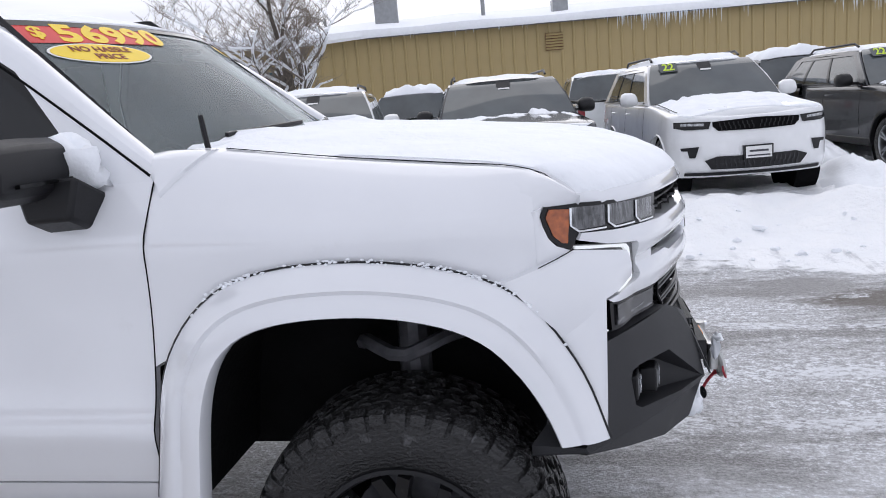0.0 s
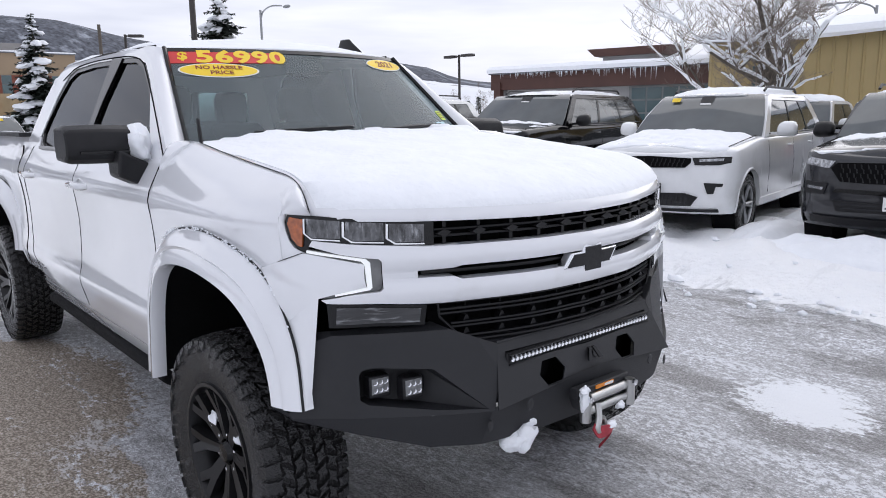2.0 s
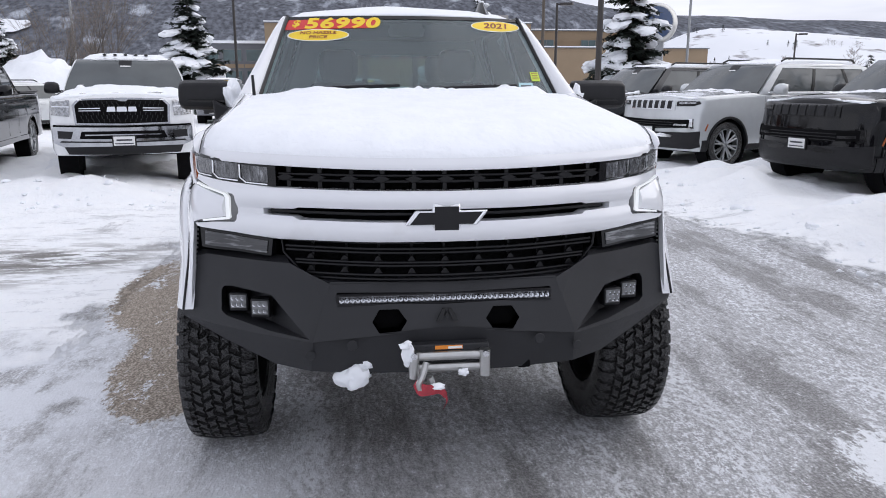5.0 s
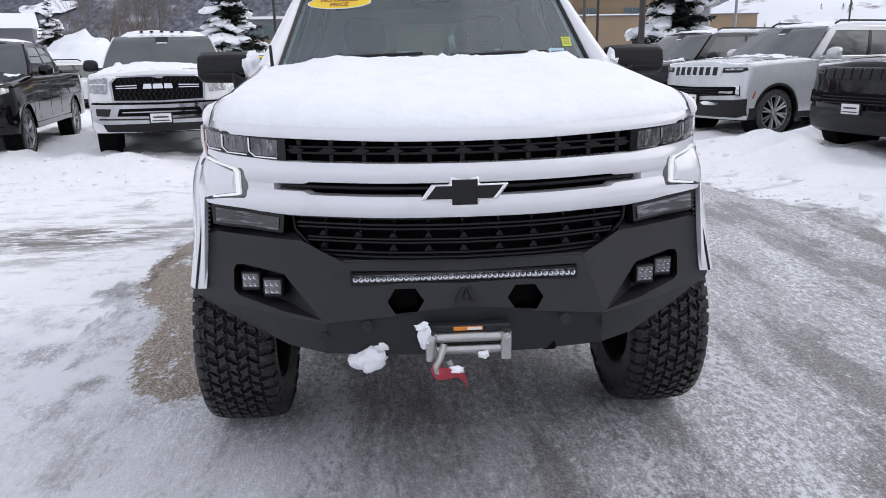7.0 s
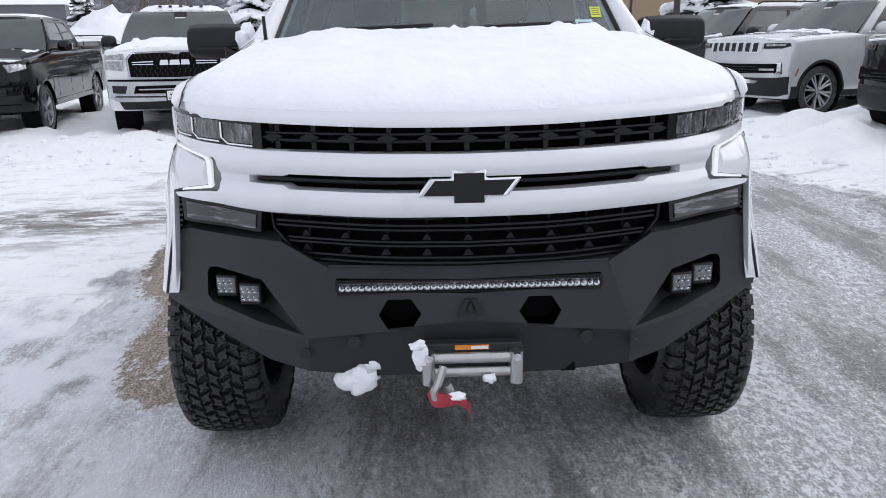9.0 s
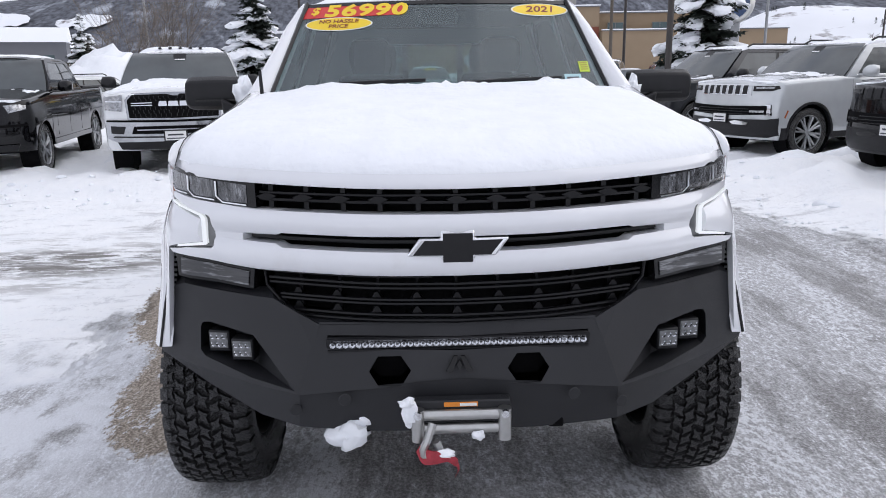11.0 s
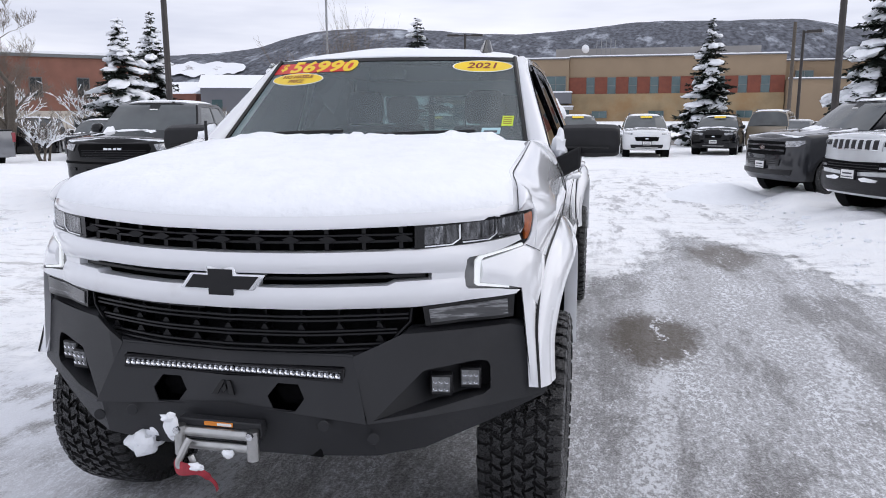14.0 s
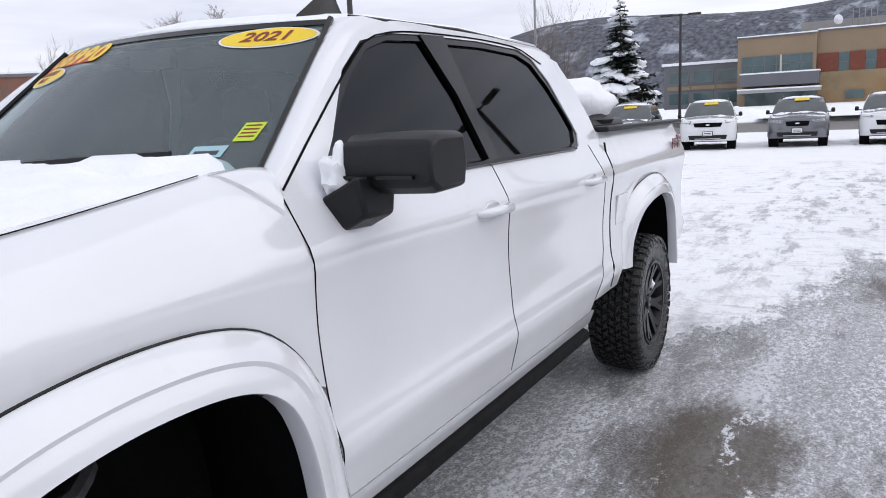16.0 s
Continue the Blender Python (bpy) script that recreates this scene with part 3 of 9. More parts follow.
    worn = val("MULTIPLY", far_lane, rng(val("ADD", val("MULTIPLY", ruts, 0.5), val("MULTIPLY", streak, 0.5)), 0.50, 0.58, 0.0, 0.85))
    snow_c = mix(worn, snow_c, (0.42, 0.42, 0.435))
    side_lane = rng(spot(-3.9, -4.6, 1.5, 3.2, wob), 1.1, 0.5)
    worn2 = val("MULTIPLY", side_lane, rng(tex(2.2, 9, (2.0, 0.5, 1), 0.72, shift=41.0), 0.50, 0.60, 0.0, 0.8))
    snow_c = mix(worn2, snow_c, (0.38, 0.37, 0.365))
    c = mix(icy, snow_c, c_lane)
    bare = val("MULTIPLY", bare, rng(val("ADD", val("MULTIPLY", chips, 0.30), val("MULTIPLY", streak, 0.70)), 0.585, 0.555))
    salt = rng(val("ADD", val("MULTIPLY", crust, 0.55), val("MULTIPLY", blotch, 0.45)), 0.53, 0.565, 0.0, 0.7)
    wet = mix(salt, wet, (0.66, 0.66, 0.67))
    soaked = rng(sep.outputs[1], 0.2, 0.8)
    wet = mix(soaked, wet, mix(grit, (0.075, 0.062, 0.048), (0.15, 0.128, 0.102)))
    c = mix(bare, c, wet)
    nt.links.new(c, b.inputs["Base Color"])
    rgh = val("ADD", rng(film, 0.42, 0.56, 0.24, 0.62), val("MULTIPLY", chips, 0.14))
    inv = val("SUBTRACT", 1.0, icy)
    rgh = val("ADD", val("MULTIPLY", rgh, icy), val("MULTIPLY", inv, 0.75))
    rgh = val("ADD", val("MULTIPLY", rgh, val("SUBTRACT", 1.0, bare)), val("MULTIPLY", bare, 0.72))
    nt.links.new(rgh, b.inputs["Roughness"])
    nt.links.new(val("SUBTRACT", 0.5, val("MULTIPLY", bare, 0.38)), b.inputs["Specular IOR Level"])
    bp = nt.nodes.new("ShaderNodeBump")
    bp.inputs["Strength"].default_value, bp.inputs["Distance"].default_value = 0.75, 0.03
    nt.links.new(val("ADD", val("MULTIPLY", crust, 1.1), val("ADD", val("MULTIPLY", val("MULTIPLY", tex(6.5, 6, rough=0.62, shift=11.0), inv), 2.2), val("ADD", val("MULTIPLY", fine, 0.35), val("ADD", val("MULTIPLY", pebble, 0.16), val("MULTIPLY", grit, 0.06))))), bp.inputs["Height"])
    nt.links.new(bp.outputs["Normal"], b.inputs["Normal"])
    return m


ground = obj("ground", gs, ground_material(), smooth=60)
tagged(ground, "icy parking lot asphalt with packed snow and ploughed ridges", "ground", kind="structure")

# ---- hills behind the town ----
# Distance haze is mixed into the woods' colour as pale blue-grey.
HILL = material("hazed_winter_hill", (0.115, 0.122, 0.142), 0.95, vary=0.50, scale=0.10, stretch=(0.5, 1.0, 0.9), second=(0.40, 0.43, 0.48), mix_lo=0.55, mix_hi=0.68, mscale=0.018, spec=0.1)


def hill(name, label, dist, prof, depth, mat, seed, grain=1.0):
    """A ridge: prof gives (bearing from -x in degrees, height), laid on an arc about the lot."""
    s = Shape()
    rows = []
    nb = 200
    a0, a1 = prof[0][0], prof[-1][0]
    for k in range(9):
        t = k / 8
        row = []
        for i in range(nb + 1):
            a = a0 + (a1 - a0) * i / nb
            h = curve_at(prof, a)
            r = dist + depth * t
            w = math.sin(min(1.0, t * 1.0) * math.pi / 2)
            z = h * w + grain * 16 * noise.noise(Vector((a * 0.25 * grain, t * 3, seed))) * w + grain * 5 * noise.noise(Vector((a * 1.7, t * 6, seed + 3))) * (0.3 + 0.7 * t)
            row.append((-r * math.cos(radians(a)), r * math.sin(radians(a)), max(-1.0, z)))
        rows.append(row)
    s.loft(rows, False, False)
    return tagged(obj(name, s, mat, smooth=60), label, "hill", kind="structure")


RIDGE = [(-80, 60), (-55, 80), (-38, 116), (-31, 125), (-26, 136), (-23, 158), (-19, 174), (-14.8, 175), (-10, 165), (-1.7, 171), (3.4, 183), (8.5, 183), (13.4, 179), (17.8, 151), (21.6, 136), (29.8, 119), (34.5, 114), (38.8, 98), (42, 72), (50, 60), (80, 40)]
hill("hill_ridge", "dark wooded snow-dusted mountain ridge", 1500, [(a, h * 1.45) for a, h in RIDGE], 700, HILL, 1.0, 0.55)
HILL_SNOW = material("open_snow_hillside", (0.80, 0.82, 0.86), 0.85, vary=0.05, scale=0.01, second=(0.17, 0.15, 0.15), mix_lo=0.58, mix_hi=0.66, mscale=0.02)
SLOPE = [(17, 2), (20, 20), (23, 60), (26, 76), (32, 66), (40, 50), (44, 42), (60, 25), (85, 10)]
hill("hill_slope", "open snowy hillside with scrub", 700, SLOPE, 400, HILL_SNOW, 5.0, 0.3)


def snow_field(a0, a1, t0, t1, seed):
    """An open white field lying on the ridge's flank, with ragged edges."""
    rows = []
    for i in range(41):
        u = i / 40
        a = a0 + (a1 - a0) * u
        h = curve_at(RIDGE, a) * 1.45
        e = math.sin(math.pi * u) ** 0.35
        ta = t0 + 0.05 * noise.noise(Vector((a * 1.3, seed, 0)))
        tb = t1 + 0.05 * noise.noise(Vector((a * 1.1, seed, 4)))
        mid = (ta + tb) / 2
        rows.append([(-(1500 + 700 * t) * math.cos(radians(a)), (1500 + 700 * t) * math.sin(radians(a)), h * math.sin(t * math.pi / 2) + 5) for t in [mid + (q - 0.5) * (tb - ta) * e for q in steps(0, 1, 6)]])
    return tagged(obj("hill_field", Shape().loft(rows, False, False), HILL_SNOW, smooth=60), "open white field on the ridge's flank", "field", kind="structure")


snow_field(-32.5, -26.6, 0.34, 0.50, 1.0)
snow_field(-25.2, -21.6, 0.28, 0.37, 2.0)
snow_field(-44.0, -36.0, 0.34, 0.50, 3.0)

# ---- parked vehicles ----
def spoke_wheel(r, width, rim_mat, parent, at, spokes=6, name="wheel", split=True):
    """wheel > tyre, rim, hub; the outside looks to +y."""
    w = new(name)
    w.parent = parent
    w.matrix_basis = at
    h = width / 2
    rr = r * 0.68
    obj("tyre", Shape().lathe([(rr, -h * 0.8), (rr + 0.02, -h * 0.95), (r * 0.9, -h), (r * 0.975, -h * 0.86), (r, -h * 0.6), (r, h * 0.6), (r * 0.975, h * 0.86), (r * 0.9, h), (rr + 0.02, h * 0.95), (rr, h * 0.8)], 30), RUBBER, w)
    s = Shape()
    s.lathe([(rr, -h * 0.8), (rr * 0.97, h * 0.3), (rr * 0.95, h * 0.75), (rr * 0.99, h * 0.92), (rr * 1.02, h * 0.9), (rr * 1.02, h * 0.7)], 30)
    s.lathe([(0.001, h * 0.72), (rr * 0.2, h * 0.7), (rr * 0.22, h * 0.45)], 16)
    for k in range(spokes):
        for da in ((-0.13, 0.13) if split else (0.0,)):
            a = 2 * math.pi * k / spokes
            p0 = (rr * 0.15 * math.cos(a), h * 0.66, rr * 0.15 * math.sin(a))
            p1 = (rr * 0.96 * math.cos(a + da), h * 0.80, rr * 0.96 * math.sin(a + da))
            s.tube([p0, p1], [rr * 0.075, rr * 0.06], 5)
    obj("rim", s, rim_mat, w)
    obj("brake_backing", Shape().lathe([(0.001, h * 0.1), (rr * 0.95, h * 0.1)], 20), LINER, w)
    return w


def mirrored(pts):
    return [(-y, z) for y, z in reversed(pts)]


def fitted_plate(poly, put, thick, du=0.09, dv=0.07, holes=()):
    """A sheet cut into small facets, so that it follows a curved panel."""
    bm = bmesh.new()
    if holes:
        for loop in [poly] + list(holes):
            ring = [bm.verts.new((u, v, 0)) for u, v in loop]
            for p, q in zip(ring, ring[1:] + ring[:1]):
                bm.edges.new((p, q))
        bmesh.ops.triangle_fill(bm, edges=bm.edges, use_beauty=True, use_dissolve=False)
    else:
        bm.faces.new([bm.verts.new((u, v, 0)) for u, v in poly])
    us, vs = [p[0] for p in poly], [p[1] for p in poly]
    for lo, hi, st, no in ((min(us), max(us), du, (1, 0, 0)), (min(vs), max(vs), dv, (0, 1, 0))):
        for k in range(math.floor(lo / st) + 1, math.ceil(hi / st)):
            g = bm.verts[:] + bm.edges[:] + bm.faces[:]
            bmesh.ops.bisect_plane(bm, geom=g, dist=1e-5, plane_co=Vector(no) * (k * st), plane_no=no)
    bm.verts.index_update()
    n = len(bm.verts)
    s = Shape()
    flat = [(v.co.x, v.co.y) for v in bm.verts]
    s.v = [tuple(put(u, v, 0.0)) for u, v in flat] + [tuple(put(u, v, thick)) for u, v in flat]
    for f in bm.faces:
        s.f.append(tuple(v.index for v in f.verts))
    for e in bm.edges:
        if len(e.link_faces) == 1:
            a, b = (v.index for v in e.verts)
            s.f.append((a, b, b + n, a + n))
    bm.free()
    return s


def car(name, label, category, at, paint, L=5.0, FO=0.9, WB=3.0, W=1.95, H=1.8, hood=1.1, cowl=(-0.75, 1.18), belt=1.15, roof=(-1.35, -3.4), tail=(-3.9, 1.15), r=0.38, rim=None, spokes=5, front=None, windows=None, bed=None, rock=0.32, cladding=None, rails=True, snow=0.05, bow=0.16, roof_mat=None, group="parked vehicles", raised=False, far=False, nose_p=2.6, dome=0.012, marker=False, drift=1.0, low_mat=None):
    """A parked vehicle, front axle at x = 0, facing +x, standing on z = 0."""
    rim = rim or ALLOY
    v = thing(name, label, category, group, at=at)
    w = W / 2
    xe = -(L - FO)
    R = r + 0.055
    D = bow * 3.1
    xn = FO - D

    def half(x):
        if x > xn:
            return w * (1 - min(1.0, (x - xn) / D) ** nose_p) ** (1 / nose_p)
        return w * (1 - 0.06 * max(0.0, (xe + 0.6 - x) / 0.6) ** 2)

    def bottom(x, y):
        z = rock + 0.03 * max(0.0, (xe + 0.7 - x))
        for c in (0.0, -WB):
            d = R * R - (x - c) ** 2
            if d > 0 and abs(y) > w * 0.8:
                z = max(z, r + math.sqrt(d))
        return z

    tops = [(-99, tail[1]), (tail[0], tail[1])] if not bed else [(-99, bed[1]), (bed[0] - 0.02, bed[1]), (bed[0] + 0.02, belt)]
    tops += [(cowl[0] - 0.15, belt)]
    deck = [(cowl[0] - 0.15, belt), (cowl[0], cowl[1]), (-0.1, hood + (cowl[1] - hood) * 0.55), (FO - 0.42, hood), (FO - 0.14, hood - 0.022), (FO, hood - 0.06)]

    def top(x):
        return curve_at(deck, x) if x > deck[0][0] else line_at(tops, x)

    def inset(z, zt, nx):
        zm = rock + 0.5 * (zt - rock)
        t = max(0.0, (z - zm) / (zt - zm))
        k = max(0.0, nx) ** 1.5
        q = 0.045 * t ** 1.6 * (1 - k) + 0.10 * k * max(0.0, z - zm)
        q += 0.016 * math.exp(-((z - rock - 0.30 * (zt - rock)) / 0.13) ** 2) * (1 - k)
        d = z - (zt - 0.055)
        if d > 0:
            q += 0.055 - math.sqrt(max(0.0, 0.055 ** 2 - min(d, 0.055) ** 2))
        lo = max(0.0, (rock + 0.20 - z) / 0.20)
        return q + (0.04 + 0.06 * k) * lo * lo

    def plan_normal(y):
        """Plan normal of the nose at y."""
        t = min(0.985, abs(y) / w)
        g = (1 - t ** nose_p) ** (1 / nose_p - 1) * t ** (nose_p - 1) * D / w
        return 1 / math.sqrt(1 + g * g)

    def fx(y, z):
        """The front face."""
        t = min(0.985, abs(y) / w)
        px = xn + D * (1 - t ** nose_p) ** (1 / nose_p)
        nx = plan_normal(y)
        return px - inset(z, top(FO), nx) / max(0.45, nx)

    side_x = [xe + 0.001, xe + 0.12, xe + 0.3, xe + 0.55]
    side_x += [-WB - R - 0.2]
    for c in (-WB, 0.0):
        side_x += [c - R - 0.002] + [c - R * math.cos(radians(a)) for a in range(0, 181, 12)] + [c + R + 0.002]
    side_x += steps(-WB + R + 0.15, -R - 0.15, 9)
    if bed:
        side_x += [bed[0] - 0.03, bed[0] + 0.03]
    line = sorted(set(x for x in side_x if x < xn - 0.02))
    plan = [(x, half(x)) for x in line]
    for a in (0, 3, 7, 12, 18, 25, 33, 42, 51, 60, 69, 77, 84, 90):
        c, s_ = math.cos(radians(a)), math.sin(radians(a))
        plan.append((xn + D * s_ ** (2 / nose_p), w * max(0.0, c) ** (2 / nose_p)))
    nrm = []
    for i, p in enumerate(plan):
        a, b = plan[max(0, i - 1)], plan[min(len(plan) - 1, i + 1)]
        dx, dy = b[0] - a[0], b[1] - a[1]
        n = Vector((-dy, dx)).normalized()
        nrm.append(Vector((1, 0)) if i == len(plan) - 1 else n)
    rows = []
    vv = (0.0, 0.10, 0.22, 0.36, 0.5, 0.64, 0.76, 0.85, 0.91, 0.95, 0.975, 0.992, 1.0)
    for (x, y), n in zip(plan, nrm):
        zt, zb = top(x), bottom(x, y)
        row = []
        for u in vv:
            z = zb + (zt - zb) * u
            q = inset(z, zt, n[0])
            row.append((x - n[0] * q, max(0.0, y - n[1] * q), z))
        rows.append(row)
    body = Shape().loft(rows + [[(x, -y, z) for x, y, z in row] for row in reversed(rows[:-1])], False, False)
    deck_rows = []
    for row, (x, y) in zip(rows, plan):
        ex, ey, ez = row[-1]
        cr = 0.045 * min(1.0, ey / 0.6)
        deck_rows.append([(ex, c * ey, ez + cr * (1 - abs(c) ** 2.2) + (dome * math.exp(-(c / 0.58) ** 8) * min(1.0, ey / 0.6) if x > cowl[0] else 0)) for c in steps(-1, 1, 16)])
    body.loft(deck_rows, False, False)
    hb = half(xe) - 0.03
    body.loft([[(xe - 0.07 * (1 - c * c) - 0.03 * math.sin(math.pi * u), c * hb * (1 - 0.05 * u), rock + (top(xe) - rock) * u) for c in steps(-1, 1, 10)] for u in steps(0, 1, 8)], False, False)
    obj("body", body, paint, v, weld=0.003, smooth=38)
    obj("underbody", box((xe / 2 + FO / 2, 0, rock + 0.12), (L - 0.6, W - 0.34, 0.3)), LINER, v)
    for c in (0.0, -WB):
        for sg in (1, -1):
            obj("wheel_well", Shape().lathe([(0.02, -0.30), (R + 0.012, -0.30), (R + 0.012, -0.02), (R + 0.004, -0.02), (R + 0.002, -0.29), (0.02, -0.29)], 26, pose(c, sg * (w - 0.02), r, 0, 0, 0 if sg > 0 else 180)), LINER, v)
            wide = 0.034 if cladding else 0.016
            lip = []
            low = math.degrees(math.asin((rock + 0.01 - r) / (R + 0.01)))
            for a in steps(low, 180 - low, 22):
                ca, sa = math.cos(radians(a)), math.sin(radians(a))
                x, z = c + ca * (R + 0.01), r + sa * (R + 0.01)
                yy = half(x) - inset(z, top(x), 0.0)
                lip.append([(c + ca * (R + k), sg * (yy + d), r + sa * (R + k)) for k, d in ((-0.008, -0.05), (-0.008, 0.010), (wide * 0.5, 0.013), (wide, 0.008), (wide + 0.006, -0.03))])
            obj("wheel_arch", Shape().loft(lip, False, False), cladding or paint, v, smooth=50)
            spoke_wheel(r, 0.25, rim, v, pose(c, sg * (w - 0.15), r, 0, 12 * c + 31 * sg, 0 if sg > 0 else 180), spokes)
    # cabin
    zb = belt - 0.01
    wb_, wr = w - 0.055, w - 0.25
    cf, rf, rb, tb = cowl[0], roof[0], roof[1], tail[0]
    zr = H - 0.03

    def lean(z):
        g = max(0.0, (z - zb) / (zr - zb))
        return wb_ - (0.35 * g + 0.65 * g ** 1.8) * (wb_ - wr)
    zf = cowl[1] - 0.02
    outline = [(cf - 0.05, zb), (cf - 0.05 + (rf - cf) * 0.5, zb + (zr - zb) * 0.52), (rf - 0.02, zr - 0.055), (rf - 0.16, zr - 0.02), (rb + 0.25, zr - 0.025), (rb - 0.02, zr - 0.09), (tb, zb)]
    windows = windows or [0.0, 0.36, 0.38, 0.70, 0.72, 0.95]
    f0, f1 = cf - 0.30, tb + 0.22
    g0, g1 = rf - 0.14, rb + 0.14
    zl, zh = zb + 0.045, zr - 0.095

    def quad(a, b):
        return [(f0 + (f1 - f0) * a, zl), (g0 + (g1 - g0) * a, zh), (g0 + (g1 - g0) * b, zh - 0.01), (f0 + (f1 - f0) * b, zl)]
    levels = steps(0, 1, 4)
    for sg in (1, -1):
        def put_side(u, t, d):
            return (u, sg * (lean(t) - d), t)
        frame_poly = plate(outline, [quad(windows[0], windows[-1])], put_side, 0.05)
        obj("cabin_side", frame_poly, paint, v, smooth=20)
        cuts = list(zip(windows[::2], windows[1::2]))
        for a, b in cuts:
            q = quad(a, b)
            obj("window", Shape().loft([[(q[0][0] + (q[1][0] - q[0][0]) * k, sg * (lean(zl + (zh - zl) * k) - 0.014), zl + (zh - zl) * k), (q[3][0] + (q[2][0] - q[3][0]) * k, sg * (lean(zl + (zh - zl) * k) - 0.014), zl + (zh - zl) * k)] for k in levels], False, False), CAR_GLASS, v)
        for (a0, b0), (a1, b1) in zip(cuts, cuts[1:]):
            q = quad(b0 - 0.004, a1 + 0.004)
            obj("pillar", Shape().loft([[(q[0][0] + (q[1][0] - q[0][0]) * k, sg * (lean(zl + (zh - zl) * k) - 0.006), zl + (zh - zl) * k), (q[3][0] + (q[2][0] - q[3][0]) * k, sg * (lean(zl + (zh - zl) * k) - 0.006), zl + (zh - zl) * k)] for k in levels], False, False), BLACK_GLOSS, v)
        obj("belt_trim", Shape().tube([(f0 + 0.03, sg * (lean(zl) + 0.002), zl - 0.008), (f1, sg * (lean(zl) + 0.002), zl - 0.008)], 0.009, 5), CHROME if paint in (P_SILVER,) else BLACK_PLASTIC, v)

    def on_glass(c, u, d=0.0):
        z = zf + (zr - 0.02 - zf) * u
        return (cf + (rf - 0.02 - cf) * u + 0.11 * (1 - c * c) + 0.02 * math.sin(math.pi * u) + d * 0.75, c * (lean(max(zb, z)) - 0.03), z + d * 0.6)
    obj("windscreen", shell([[on_glass(c, u) for c in steps(-1, 1, 10)] for u in steps(0, 1, 6)], 0.012, (-1, 0, 0)), CAR_GLASS, v, smooth=60)
    rows2 = [[(tb + (rb - tb) * u - 0.05 * (1 - c * c), c * (lean(zb + (zr - 0.03 - zb) * u) - 0.03), zb + (zr - 0.03 - zb) * u) for c in steps(-1, 1, 8)] for u in steps(0, 1, 4)]
    obj("rear_window", shell(rows2, 0.012, (1, 0, 0)), CAR_GLASS, v)
    we = lean(zr - 0.06) + 0.004

    def roof_point(u, c, d=0.0):
        x = rf + 0.015 + (rb - rf - 0.03) * u
        q = 2 * u - 1
        z = zr + 0.052 - 0.105 * abs(c) ** 4.5 - 0.045 * abs(q) ** 5 - 0.02 * q * q
        bowx = 0.11 * (1 - c * c) * max(0.0, 1 - 4 * u)
        return (x + bowx - 0.02, c * we * (1 - 0.02 * q * q), z + d)
    obj("roof", shell([[roof_point(u, c) for c in steps(-1, 1, 16)] for u in steps(0, 1, 14)], 0.03, (0, 0, -1)), roof_mat or paint, v, smooth=60)
    if rails:
        for sg in (1, -1):
            obj("roof_rail", Shape().tube([(rf - 0.25, sg * (we - 0.12), zr + 0.03), (rf - 0.38, sg * (we - 0.12), zr + 0.085), (rb + 0.42, sg * (we - 0.12), zr + 0.08), (rb + 0.3, sg * (we - 0.12), zr + 0.02)], 0.018, 6), BLACK_PLASTIC, v)
    if bed:
        x0, x1 = bed[0] - 0.06, xe + 0.08
        for sg in (1, -1):
            obj("bed_rail", box(((x0 + x1) / 2, sg * (w - 0.12), bed[1] + 0.03), (x0 - x1, 0.10, 0.05)), BLACK_PLASTIC, v, bevel=0.01)
    # doors, handles, mirrors
    seam = [cf - 0.18, cf - 0.18 + (tb - cf) * 0.36, cf - 0.18 + (tb - cf) * 0.70]

    def side_at(x, z):
        return half(x) - inset(z, top(x), 0.0)
    for sg in (1, -1):
        if not far:
            for x in seam:
                obj("door_seam", Shape().tube([(x, sg * (side_at(x, z) - 0.001), z) for z in steps(rock + 0.16, belt - 0.05, 6)], 0.0042, 4), LINER, v)
            obj("hood_seam", Shape().tube([(x, sg * (half(x) - 0.135), top(x) + 0.045 * (1 - 0.86 ** 2.2) + 0.004) for x in steps(cf + 0.06, xn + 0.10, 8)], 0.0045, 4), LINER, v)
            if marker:
                x = R + 0.055
                obj("side_marker", Shape().tube([(x - 0.02, sg * (side_at(x, rock + 0.42) + 0.006), rock + 0.48), (x + 0.025, sg * (side_at(x, rock + 0.36) + 0.004), rock + 0.36)], 0.014, 6), AMBER, v, "amber side marker")
        for x in seam[1:]:
            yy = side_at(x, belt - 0.14)
            obj("door_handle", Shape().tube([(x + 0.30, sg * (yy - 0.008), belt - 0.14), (x + 0.27, sg * (yy + 0.028), belt - 0.14), (x + 0.12, sg * (yy + 0.028), belt - 0.14), (x + 0.09, sg * (yy - 0.008), belt - 0.14)], 0.013, 6), paint, v)
        mz, mk = belt + 0.05, (0.55 if far else 1.0)
        mir = Shape().loft([[(cf - 0.36 + dx * k - 0.25 * yy * yy, sg * (w + 0.03 + yy * mk), mz + zz * k * (0.5 + 0.5 * mk)) for dx, zz in ((0.02, -0.055), (0.085, -0.03), (0.10, 0.03), (0.075, 0.09), (0.02, 0.125), (-0.06, 0.125), (-0.07, 0.03), (-0.06, -0.05))] for yy, k in ((-0.005, 0.62), (0.02, 0.92), (0.07, 1.08), (0.15, 1.1), (0.20, 0.98), (0.225, 0.6))])
        obj("wing_mirror", mir.box((cf - 0.36, sg * (w - 0.03), mz - 0.02), (0.08, 0.16, 0.035)), paint if not cladding or paint is P_SILVER else BLACK_PLASTIC, v, smooth=60)
        obj("sill_trim", Shape().box((-WB / 2, sg * (w - 0.035), rock + 0.06), (WB - 2 * R - 0.02, 0.06, 0.11)), cladding or paint, v, bevel=0.015)
